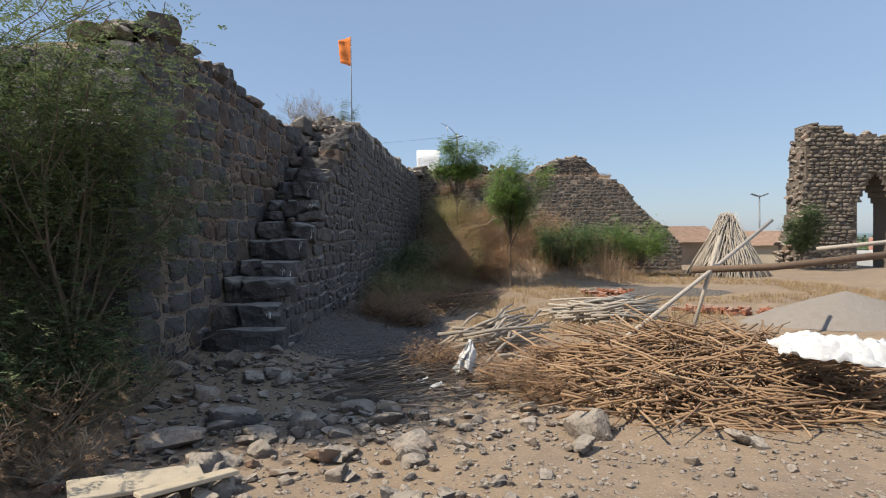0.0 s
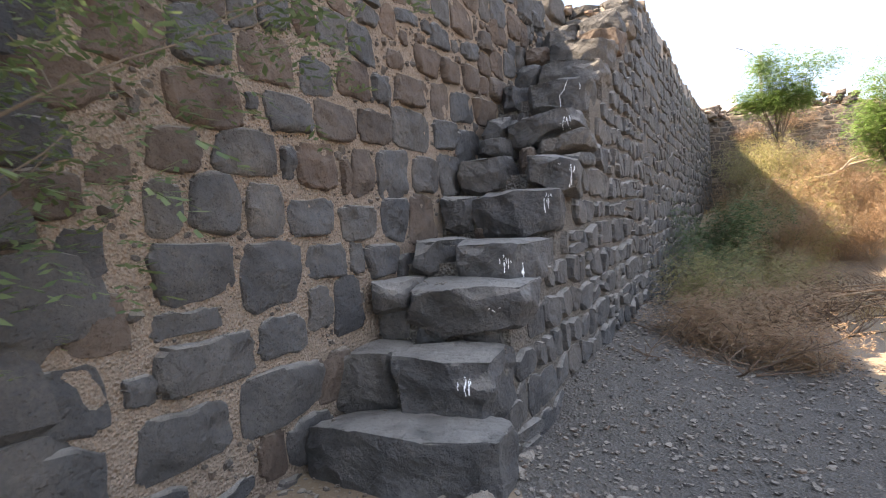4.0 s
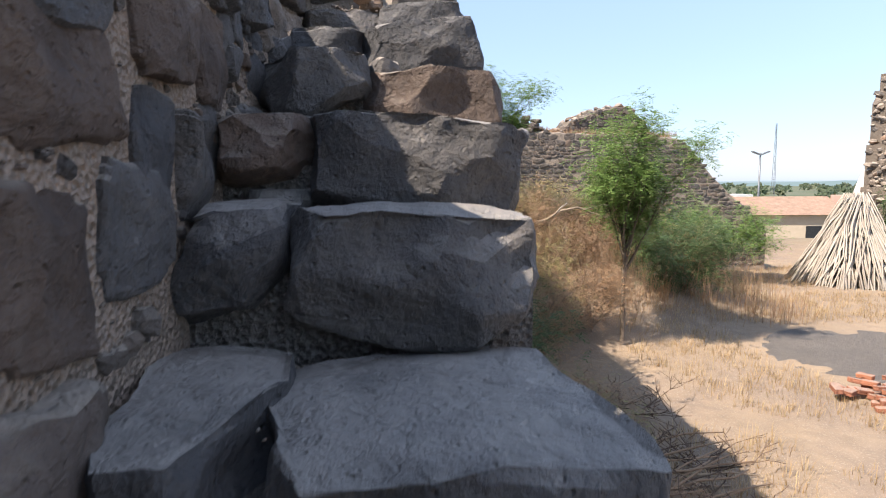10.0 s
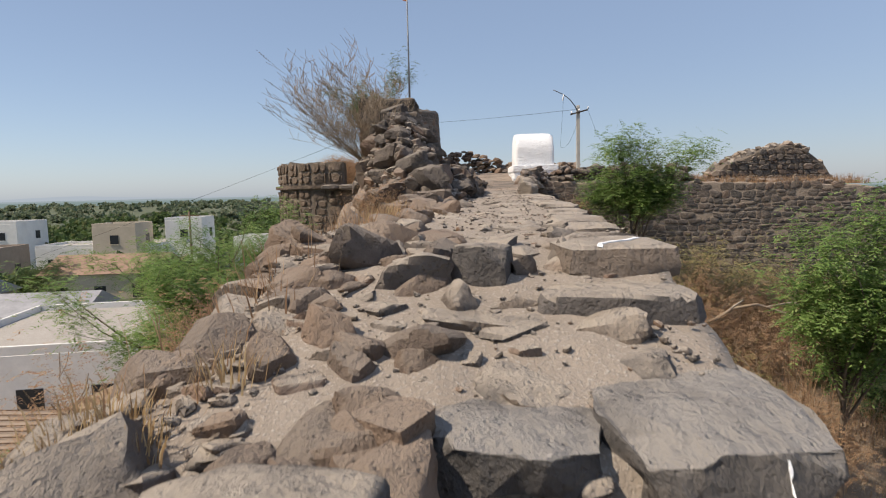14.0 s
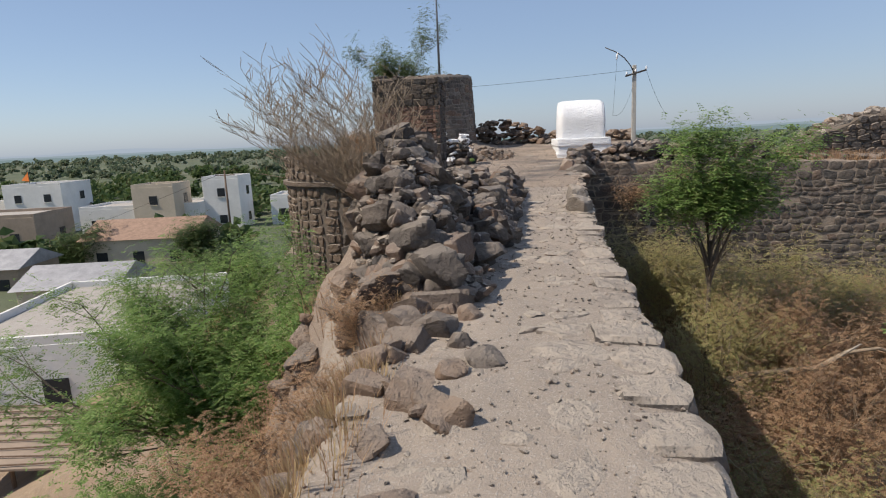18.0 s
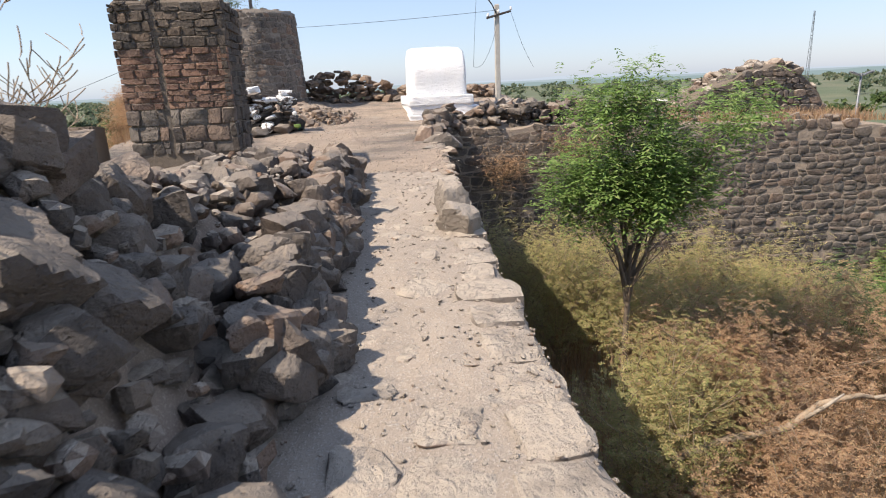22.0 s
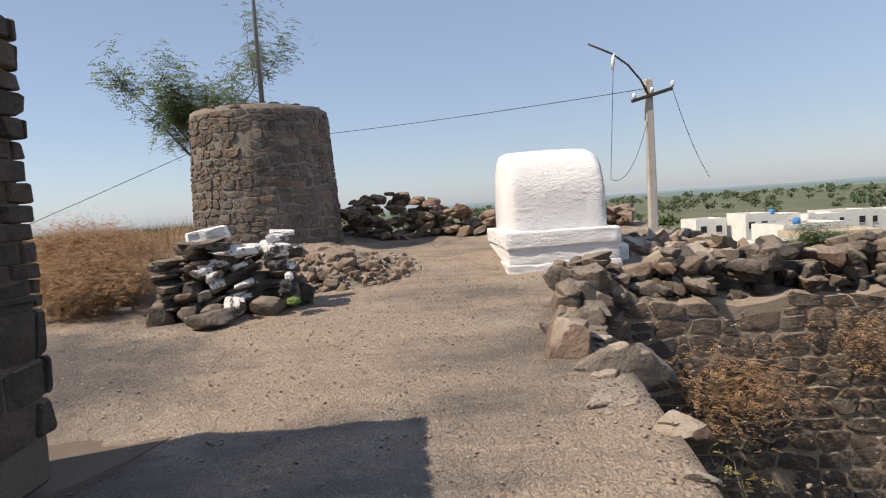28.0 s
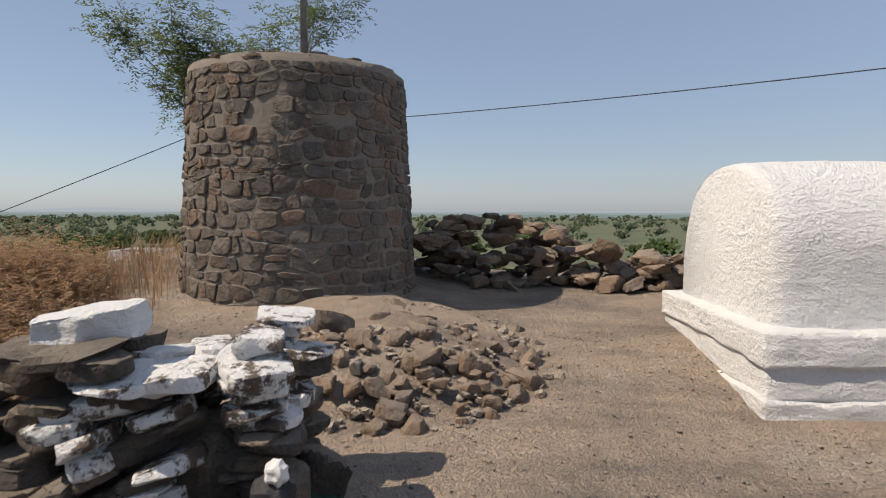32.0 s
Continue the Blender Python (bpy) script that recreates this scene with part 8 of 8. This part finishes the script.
# ---- village and countryside ----
def house(label, at, sx, sy, sz, wall, rz=0.0, flat=True, storeys=1, parapet=0.35, roof=None, windows=3, tank=False):
    h = thing("house", label, "house", at, "village houses", rz=rz)
    part("wall_block", mesh_of("wall_block", *box_geo(sx, sy, sz, 0.03), wall), h)
    if flat:
        for x, y, lx, ly in ((0, -sy / 2 + 0.09, sx - 0.4, 0.15), (0, sy / 2 - 0.09, sx - 0.4, 0.15), (-sx / 2 + 0.09, 0, 0.15, sy - 0.02), (sx / 2 - 0.09, 0, 0.15, sy - 0.02)):
            part("parapet", mesh_of("parapet", *box_geo(lx, ly, parapet, 0.01), wall), h, pose(x, y, sz - 0.01))
        part("roof", mesh_of("roof", *box_geo(sx - 0.5, sy - 0.5, 0.05, 0.0), m_roof_earth), h, pose(0, 0, sz + 0.004))
    else:
        e = 0.3
        v = [(-sx / 2 - e, -sy / 2 - e, sz), (sx / 2 + e, -sy / 2 - e, sz), (sx / 2 + e, sy / 2 + e, sz), (-sx / 2 - e, sy / 2 + e, sz), (-sx / 2 - e, 0, sz + sy * 0.22), (sx / 2 + e, 0, sz + sy * 0.22)]
        part("roof", mesh_of("roof", v, [[0, 1, 5, 4], [2, 3, 4, 5], [0, 4, 3], [1, 2, 5], [0, 3, 2, 1]], roof or m_roof_tile), h)
    for s in range(storeys):
        zc = sz * (s + 0.5) / storeys
        for i in range(windows):
            x = -sx / 2 + sx * (i + 0.5) / windows
            for ys in (-1, 1):
                w = part("window", mesh_of("window", *box_geo(0.95, 0.08, 1.05, 0.0, False), m_window_dark), h, pose(x, ys * (sy / 2 + 0.0), zc))
                part("sill", mesh_of("sill", *box_geo(1.15, 0.2, 0.07, 0.0, False), wall), w, pose(0, 0, -0.58))
        part("window", mesh_of("window", *box_geo(0.08, 1.0, 1.1, 0.0, False), m_window_dark), h, pose(sx / 2, sy * 0.15, zc))
    if tank:
        part("water_tank", mesh_of("water_tank", *tube_geo([(0, 0, 0), (0, 0, 0.8), (0, 0, 1.0)], [0.5, 0.5, 0.25], 14), m_blue, True), h, pose(0, 0, sz + 0.06), "blue plastic water tank")
    return h


def build_village():
    rng = rng_of(111)
    house("long flat-roofed white house with a pale concrete roof", (-21.0, 37.0, -5.0), 8.0, 9.5, 3.75, m_house_white, 13, windows=3)
    house("house with a brown clay-tiled gable roof", (-36.0, 63.0, -5.0), 9.5, 6.5, 3.2, m_house_cream, 8, flat=False)
    house("long white flat-roofed house", (-50.0, 84.0, -5.0), 15.0, 7.0, 3.8, m_house_white, 8, windows=4)
    house("tan two-storey house with a flat roof", (-46.5, 81.0, -5.0), 5.0, 5.0, 6.4, m_house_cream, 8, storeys=2, windows=1)
    house("white two-storey stair tower house", (-40.5, 86.0, -5.0), 4.6, 5.0, 6.8, m_house_white, 8, storeys=2, windows=1)
    house("white two-storey house with a saffron flag", (-69.0, 89.0, -5.0), 8.0, 7.0, 6.6, m_house_white, 8, storeys=2, windows=2)
    house("two-storey house of bare brown plaster", (-58.0, 71.0, -5.0), 9.0, 7.0, 4.4, m_house_brown, 10, storeys=1, windows=2)
    house("low brown house under a tin roof", (-43.0, 53.0, -5.0), 7.0, 5.0, 2.6, m_house_brown, 10, flat=False, roof=m_tin)
    house("low grey house under a tin roof", (-31.0, 48.0, -5.0), 6.0, 5.0, 2.5, m_house_cream, 10, flat=False, roof=m_tin)
    house("white house with a flat parapet roof", (-80.0, 84.0, -5.0), 11.0, 7.0, 4.4, m_house_white, 8, windows=3)
    house("low white house behind trees", (-31.0, 90.0, -5.0), 9.0, 6.0, 4.0, m_house_white, 8, windows=3)
    mast = thing("electric_pole", "dark electric pole with a cross arm", "electric pole", (-37.0, 79.0, -5.0))
    part("shaft", mesh_of("shaft", *tube_geo([(0, 0, 0), (0, 0, 8.0)], [0.14, 0.1], 7), m_darkpole, True), mast)
    part("cross_arm", mesh_of("cross_arm", *box_geo(2.4, 0.12, 0.12, 0.01), m_darkpole), mast, pose(0, 0, 7.4))
    tri_flag = thing("roof_flag", "small saffron pennant on a roof", "flag", (-69.0, 86.0, 1.6))
    part("staff", mesh_of("staff", *tube_geo([(0, 0, -0.1), (0, 0, 2.0)], 0.04, 5), m_dark_metal), tri_flag)
    part("cloth", mesh_of("cloth", [(0, 0, 2.0), (0, 0, 0.7), (-1.3, 0.1, 0.8), (0, 0.03, 2.0), (0, 0.03, 0.7), (-1.3, 0.13, 0.8)], [[0, 1, 2], [5, 4, 3]], m_orange), tri_flag)
    tower = thing("antenna_mast", "tall thin lattice antenna mast on the plain", "mast", (139.5, 200.0, -5.0))
    for a in (0, 120, 240):
        part("leg", mesh_of("leg", *tube_geo([(0.7 * math.cos(radians(a)), 0.7 * math.sin(radians(a)), 0), (0.2 * math.cos(radians(a)), 0.2 * math.sin(radians(a)), 28.0)], 0.07, 4), m_metal), tower)
    for k in range(14):
        r_ = 0.68 - 0.034 * k
        ring = [(r_ * math.cos(radians(a)), r_ * math.sin(radians(a)), 2.0 * k + 0.6) for a in (0, 120, 240, 0)]
        part("brace", mesh_of("brace", *tube_geo(ring, 0.05, 4), m_metal), tower)
    # timber shed close under the rampart
    shed = thing("shed", "open timber shed roofed with woven mats and tin", "shed", (-17.2, 28.6, -4.9), rz=14)
    for x in (-2.2, 0, 2.2):
        for y in (-1.6, 1.6):
            part("post", mesh_of("post", *tube_geo([(0, 0, 0), (0.03, 0, 2.1)], 0.06, 6), m_darkpole), shed, pose(x, y, 0))
    part("roof", mesh_of("roof", *box_geo(5.2, 4.0, 0.08, 0.01), m_house_brown), shed, pose(0, 0, 2.1, 0, 4, 0), "pale matting roof")
    for k in range(9):
        part("batten", mesh_of("batten", *tube_geo([(-2.6, 0, 0), (2.6, 0, 0)], 0.025, 5), m_darkpole), shed, pose(0, -1.9 + 0.47 * k, 2.24, 0, 4, rng.uniform(-3, 3)))
    # far side of the fort
    for i, (x, y, sx, sy, sz) in enumerate(((34, 62, 8, 5, 2.6), (43, 70, 9, 6, 2.8), (30, 75, 8, 6, 3.0), (22, 85, 10, 6, 3.0), (38, 88, 10, 8, 4.0), (15, 78, 7, 5, 2.8), (52, 58, 9, 6, 3.0), (9, 92, 8, 6, 3.0), (47, 98, 9, 7, 4.2), (5, 75, 5, 5, 2.6), (28, 100, 9, 7, 3.8))):
        house("low whitewashed village house with a flat roof", (x, y, -5.0), sx, sy, sz, (m_house_white, m_house_white, m_house_cream)[i % 3], rng.uniform(-20, 20), windows=3, tank=i in (3, 5), storeys=1)
    house("low old house with a brown clay-tiled gable roof", (24.5, 46.0, land(24.5, 46.0) - 0.4), 7.0, 5.0, 2.5, m_house_cream, -12, flat=False, windows=2)
    house("long low white house with a flat roof", (33.0, 49.0, land(33.0, 49.0) - 0.4), 12.0, 6.0, 2.7, m_house_white, -8, windows=4)
    house("low white outhouse with a flat roof", (27.0, 56.0, land(27.0, 56.0) - 0.4), 8.0, 5.0, 2.8, m_house_white, 5, windows=2)
    house("white flat-roofed house with a blue water tank", (48.0, 106.0, -5.0), 9.0, 7.0, 4.8, m_house_white, 5, windows=3, tank=True)
    for i, (x, y, sx, sz) in enumerate(((42, 122, 5, 5.4), (47.5, 118, 4, 6.0), (53, 121, 6, 5.5), (58.5, 119, 5, 5.2), (65, 122, 7, 5.4), (73, 125, 8, 5.0))):
        house("white two-storey village house with a flat roof", (x, y, -5.0), sx, 6.0, sz, m_house_white, 0, windows=2, tank=i == 2, storeys=2)
    temple = thing("temple", "small pink village temple with a white spire", "temple", (58.6, 75.0, -5.0))
    part("hall", mesh_of("hall", *box_geo(5.0, 4.5, 6.2, 0.03), m_house_pink), temple)
    part("porch", mesh_of("porch", *box_geo(7.0, 3.0, 4.4, 0.03), m_house_white), temple, pose(3.4, -1.5, 0))
    part("spire", mesh_of("spire", *tube_geo([(0, 0, 6.1), (0, 0, 6.8), (0, 0, 7.8), (0, 0, 8.8), (0, 0, 9.4)], [1.0, 0.95, 0.7, 0.35, 0.08], 12), m_house_white, 40), temple)
    for x in (-1.4, 0.2, 1.7):
        part("window", mesh_of("window", *box_geo(0.8, 0.1, 1.2, 0.0, False), m_window_dark), temple, pose(x, -2.26, 4.2))
    # trees: thick woods to the left, palms and orchards ahead
    near_woods, far_woods = Heap(), Heap()
    for i in range(2600):
        d = 60 + 900 * rng.random() ** 1.6
        a = rng.uniform(-1.25, 1.25)
        x, y = d * math.sin(a), 16 + d * math.cos(a)
        if -84 < x < -14 and y < 92 and rng.random() < 0.93:
            continue
        if a > -0.2 and rng.random() < (0.8 if d < 260 else 0.5):
            continue
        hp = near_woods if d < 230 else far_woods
        s = rng.uniform(1.6, 3.6) * (1 + d / 1100)
        n, c = (90, 0.2) if d < 220 else (36, 0.27) if d < 450 else (14, 0.4)
        for _ in range(n):
            p = Vector((rng.gauss(0, 0.5), rng.gauss(0, 0.5), rng.gauss(0.55, 0.24))) * s * 0.8
            q = Vector((x, y, -5.0 + s * 0.25)) + p
            u = Vector((rng.uniform(-1, 1), rng.uniform(-1, 1), rng.uniform(-0.5, 1))).normalized() * s * c
            w = u.orthogonal().normalized() * s * c * 0.85
            t = u.cross(w).normalized() * s * c * 0.4
            k = len(hp.v)
            hp.v += [q - u, q + w + t, q + u, q - w + t, q - t]
            hp.f += [[k, k + 1, k + 4], [k + 1, k + 2, k + 4], [k + 2, k + 3, k + 4], [k + 3, k, k + 4]]
    solid("woods", near_woods.mesh("woods", m_forest), "dusty green trees and orchards below the fort", "woods", "stuff")
    solid("woods", far_woods.mesh("woods", m_forest_hazed), "green woods stretching over the plain, paled by haze in the leaf colour", "woods", "stuff")
    for i, (x, y, h) in enumerate(((14.0, 82, 6.5), (19.5, 88, 6.0), (37, 84, 6.5), (-30, 60, 4.2), (-41, 60, 4.5), (-22, 50, 4.0), (31, 55, 4.5), (24, 60, 4.0))):
        tree("tree", "broad village tree with dusty green crown", "tree", (x, y, -5.0), h, h * 0.45, 7, 5, 0.6, m_forest, 0.2, 120 + i, 0.3, jit=0.5)
    # plain and hills along the horizon: glowing bands with the haze painted in
    for d, lo, hi, bumpy, col, lab in ((1150, 1.5, 4.0, 9.0, (0.2, 0.28, 0.3), "far tree line on a glowing sheet, painted haze blue-green"), (2000, 4.0, 5.0, 7.0, (0.27, 0.35, 0.4), "far woods on a glowing sheet, painted in pale haze"), (3300, 10, 34, 3.0, (0.36, 0.44, 0.53), "low hills along the horizon on a glowing sheet, painted haze blue")):
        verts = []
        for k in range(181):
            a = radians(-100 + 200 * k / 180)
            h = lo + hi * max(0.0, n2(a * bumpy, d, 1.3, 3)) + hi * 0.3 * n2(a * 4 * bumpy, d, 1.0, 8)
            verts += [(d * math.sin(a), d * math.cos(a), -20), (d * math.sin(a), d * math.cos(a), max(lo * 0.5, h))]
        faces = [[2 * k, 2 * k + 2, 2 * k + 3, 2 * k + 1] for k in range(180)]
        solid("backdrop", mesh_of("backdrop", verts, faces, glow_mat("painted haze band", col, 1.0)), lab, "hills", "structure")


build_village()

# ---- facing stones of the walls ----
def build_faces():
    rng = rng_of(131)

    def stair_face(u, v, w):
        return (wall_x(5.95 + u) + w, 5.95 + u, v)

    # the courses beside the climb, stone by stone: start, end, bed, head, brown or grey
    laid = []

    def course(*stones):
        for y0, y1, z0, z1, tone in stones:
            laid.append((y0, y1, z0, z1, tone))

    course((6.45, 6.9, 0.5, 0.76, 0), (6.96, 7.48, 0.52, 0.8, 0))
    course((6.57, 7.02, 0.79, 1.0, 0), (7.07, 7.38, 0.82, 1.04, 0), (7.41, 7.59, 0.91, 1.14, 0), (7.62, 7.86, 0.84, 1.15, 0))
    course((6.55, 6.86, 1.03, 1.14, 0), (6.57, 6.97, 1.16, 1.4, 0), (7.01, 7.38, 1.07, 1.38, 0), (7.42, 7.76, 1.17, 1.36, 0), (7.8, 7.93, 1.17, 1.34, 0), (7.95, 8.29, 1.12, 1.33, 0))
    course((6.55, 6.71, 1.43, 1.64, 0), (6.75, 7.01, 1.43, 1.67, 0), (7.06, 7.29, 1.4, 1.66, 0), (7.32, 7.66, 1.39, 1.59, 0), (7.73, 8.09, 1.36, 1.56, 0), (8.13, 8.43, 1.32, 1.6, 0), (8.47, 8.79, 1.3, 1.62, 1))
    course((6.58, 6.82, 1.68, 1.85, 1), (6.9, 7.26, 1.69, 1.88, 0), (7.3, 7.38, 1.66, 1.85, 0), (7.41, 7.73, 1.62, 1.88, 1), (7.76, 7.83, 1.62, 1.8, 1), (7.86, 8.07, 1.6, 1.87, 1), (8.12, 8.49, 1.6, 1.9, 0), (8.54, 8.89, 1.62, 1.88, 0), (8.92, 9.26, 1.62, 1.93, 0))
    course((6.68, 7.07, 1.88, 2.1, 1), (7.2, 7.56, 1.91, 2.1, 0), (7.59, 7.91, 1.91, 2.11, 1), (7.95, 8.29, 1.91, 2.13, 1), (8.34, 8.83, 1.92, 2.18, 0), (8.87, 9.2, 1.96, 2.17, 0), (9.24, 9.67, 1.84, 2.16, 0))
    course((6.72, 7.05, 2.13, 2.36, 0), (7.09, 7.44, 2.13, 2.35, 1), (7.48, 7.74, 2.13, 2.31, 0), (7.79, 8.09, 2.15, 2.37, 1), (8.13, 8.33, 2.16, 2.36, 0), (8.37, 8.81, 2.21, 2.42, 1), (8.85, 9.12, 2.2, 2.45, 1), (9.15, 9.57, 2.2, 2.45, 0), (9.61, 10.1, 2.24, 2.47, 1))
    course((8.66, 9.01, 2.47, 2.66, 1), (9.05, 9.38, 2.48, 2.66, 1), (9.42, 9.72, 2.49, 2.71, 1), (9.75, 9.99, 2.68, 2.86, 1), (9.76, 9.94, 2.5, 2.66, 1), (9.97, 10.28, 2.5, 2.69, 1), (10.02, 10.32, 2.72, 2.97, 1), (10.34, 10.6, 2.78, 3.0, 0), (9.77, 10.03, 2.89, 3.06, 1), (10.06, 10.46, 3.02, 3.22, 1))
    course((10.48, 10.66, 2.92, 3.15, 0), (10.68, 10.88, 2.9, 3.13, 0), (10.52, 10.82, 3.18, 3.44, 1), (10.85, 11.08, 3.17, 3.42, 1))

    def outline(y0, y1, z0, z1):
        g = []
        w, h = y1 - y0, z1 - z0
        for cx, cz, a, b in ((0, 0, 0, 1), (1, 0, 1, 0), (1, 1, 0, 1), (0, 1, 1, 0)):
            px, pz = y0 - 5.95 + w * cx + rng.uniform(-0.07, 0.07) * w, z0 + h * cz + rng.uniform(-0.07, 0.07) * h
            ix, iz = (1 if cx == 0 else -1) * w, (1 if cz == 0 else -1) * h
            ca, cb = rng.uniform(0.06, 0.3), rng.uniform(0.06, 0.3)
            pair = [(px + ix * ca, pz), (px + ix * 0.06, pz + iz * 0.07), (px, pz + iz * cb)]
            g += pair[::-1] if (cx, cz) in ((0, 0), (1, 1)) else pair
        return g

    greys = [outline(*q[:4]) for q in laid if not q[4]]
    browns = [outline(*q[:4]) for q in laid if q[4]]

    def free(u, v):
        y = 5.95 + u
        return not any(q[0] - 0.1 < y < q[1] + 0.1 and q[2] - 0.1 < v < q[3] + 0.1 for q in laid)

    def open_face(u, v):
        return v < stair_wall_top(u) - 0.1 and free(u, v) and not (u > 1.3 and v < lerp_table(STEPS, 5.95 + u - 0.2) - 0.15) and not (u > 5.0 and v > 2.86)

    polys = courses(rng, 0.0, 7.0, 0.0, 4.3, 0.27, 1.12, 0.02, open_face, 0.3, 0.3, (0.08, 0.3))
    taken = [(q[0] - 5.95, q[1] - 5.95, q[2], q[3]) for q in laid]
    taken += [(min(p[0] for p in g), max(p[0] for p in g), min(p[1] for p in g), max(p[1] for p in g)) for g in polys]
    packed = []
    boxes = np.array(taken)
    for size, tries in ((0.3, 900), (0.24, 900), (0.19, 900), (0.15, 1500), (0.11, 3000), (0.085, 6000), (0.06, 6000)):
        for _ in range(tries):
            u, v = rng.uniform(0.05, 5.4), rng.uniform(0.1, 3.8)
            w, h = size * rng.uniform(0.7, 1.3), size * rng.uniform(0.6, 1.2)
            if u < 2.7 and size < 0.1 or v + h > stair_wall_top(u) - 0.08 or (u > 1.2 and v < lerp_table(STEPS, 5.95 + u + w) - 0.02):
                continue
            if ((u < boxes[:, 1] + 0.008) & (u + w > boxes[:, 0] - 0.008) & (v < boxes[:, 3] + 0.006) & (v + h > boxes[:, 2] - 0.006)).any():
                continue
            boxes = np.vstack((boxes, (u, u + w, v, v + h)))
            packed.append(outline(5.95 + u, 5.95 + u + w, v, v + h))
    face_wall(wall_stair, "stone", packed[::2], stair_face, 0.02, rng, m_basalt, m_basalt_j, limit=85, fine=True, rest_label="small dark stones packed between the courses")
    face_wall(wall_stair, "stone", packed[1::2], stair_face, 0.02, rng, m_basalt_brown, m_basalt_j, limit=85, fine=True, rest_label="small stones packed between the courses")
    face_wall(wall_stair, "stone", greys, stair_face, 0.032, rng, m_basalt, m_basalt_j, fine=True)
    face_wall(wall_stair, "stone", browns, stair_face, 0.032, rng, m_basalt_brown, m_basalt_j, fine=True)
    face_wall(wall_stair, "stone", [g for k, g in enumerate(polys) if k % 3], stair_face, 0.024, rng, m_basalt, m_basalt_j, fine=True)
    face_wall(wall_stair, "stone", [g for k, g in enumerate(polys) if not k % 3], stair_face, 0.024, rng, m_basalt_brown, m_basalt_j, fine=True)
    chink = Heap()
    for k in range(5200):
        u, v = rng.uniform(0.0, 7.0) if k % 4 == 0 else rng.uniform(1.5, 5.4), rng.uniform(0.0, 3.8)
        if v < stair_wall_top(u) - 0.12 and (u < 1.4 or v > lerp_table(STEPS, 5.95 + u) - 0.1):
            s = rng.uniform(0.03, 0.09)
            m_ = 0.3 * s
            if ((u > boxes[:, 0] - m_) & (u < boxes[:, 1] + m_) & (v > boxes[:, 2] - m_) & (v < boxes[:, 3] + m_)).any() or (u < 2.7 and k % 2):
                continue
            chink.add(*ROCKS[rng.randrange(20)], rock_pose(rng, (wall_x(5.95 + u) - 0.2 * s + 0.002, 5.95 + u, v), s, 0.8))
    for k in range(4500):
        u, v = rng.uniform(0.5, 5.2), rng.uniform(0.2, 3.6)
        if v < stair_wall_top(u) - 0.12 and (u < 1.4 or v > lerp_table(STEPS, 5.95 + u) - 0.05) and not ((u > boxes[:, 0]) & (u < boxes[:, 1]) & (v > boxes[:, 2]) & (v < boxes[:, 3])).any():
            chink.add(*ROCKS[rng.randrange(20)], rock_pose(rng, (wall_x(5.95 + u) + 0.002, 5.95 + u, v), 0.008 + 0.022 * rng.random() ** 2, 0.8))
    tagged(part("chinking", chink.mesh("chinking", m_curtain_j), wall_stair), "small stones wedged into the mortar joints", kind="stuff")

    def side_face(u, v, w):
        return (side_x(7.35 + u) - 0.02 + w, 7.35 + u, v)

    polys = courses(rng, 0.0, 5.75, 0.0, 4.2, 0.22, 1.2, 0.03, lambda u, v: v < lerp_table(STEPS, 7.35 + u - 0.3) - 0.3, 0.4, 0.3)
    face_wall(staircase, "stone", polys, side_face, 0.045, rng, m_basalt, m_basalt_j)

    def end_face(u, v, w):
        return (wall_x(5.95) - u, 5.95 - w, v)

    polys = courses(rng, 0.0, 1.5, 0.0, 3.6, 0.33, 1.1, 0.03, None, 0.4, 0.3)
    face_wall(wall_stair, "end_stone", polys, end_face, 0.08, rng, m_basalt, m_basalt_j)

    for k in range(13):
        sx, sy = (0.5, 0.34) if k % 2 else (0.32, 0.52)
        v, f = block_geo(rng, sx, sy, 0.31, 7)
        part("quoin", mesh_of("quoin", v, f, m_basalt, 25), wall_stair, pose(wall_x(5.95) - sx / 2 + 0.06, 5.92 + sy / 2 - 0.05 + rng.uniform(-0.08, 0.04), 0.28 * k - 0.03, 0, 0, rng.uniform(-6, 6)))

    def along(at_):
        def m(u, v, w):
            q, nrm = at_(u)
            return (q.x - nrm.x * w, q.y - nrm.y * w, v)
        return m

    polys = courses(rng, 0.0, ramp_len, 0.0, 4.5, 0.23, 1.4, 0.022, lambda u, v: v < lerp_table(CREST, 13 + u) - 0.15, 0.5, 0.4, (0.06, 0.3))
    face_wall(wall_ramp, "stone", polys, along(ramp_at), 0.03, rng, m_basalt, m_basalt_j, near=lambda g: abs(g[0][0] - 1) - g[0][1] * 0.5)
    polys = courses(rng, 0.0, ruin_len, 4.1, 5.8, 0.16, 1.5, 0.016, lambda u, v: v < ruin_top(u) - 0.06, 0.4, 0.25)
    face_wall(wall_ruin, "stone", polys, along(ruin_at), 0.06, rng, m_curtain, m_curtain_j)
    polys = courses(rng, 0.0, cross_len, 0.0, 4.9, 0.165, 1.6, 0.016, lambda u, v: v < cross_top(u) - 0.01 and rng.random() < 0.96, 0.5, 0.45, (0.06, 0.32))
    face_wall(wall_cross, "stone", polys, along(cross_at), 0.022, rng, m_curtain, m_curtain_j, near=lambda g: g[0][0] - g[0][1] * 1.5)


build_faces()
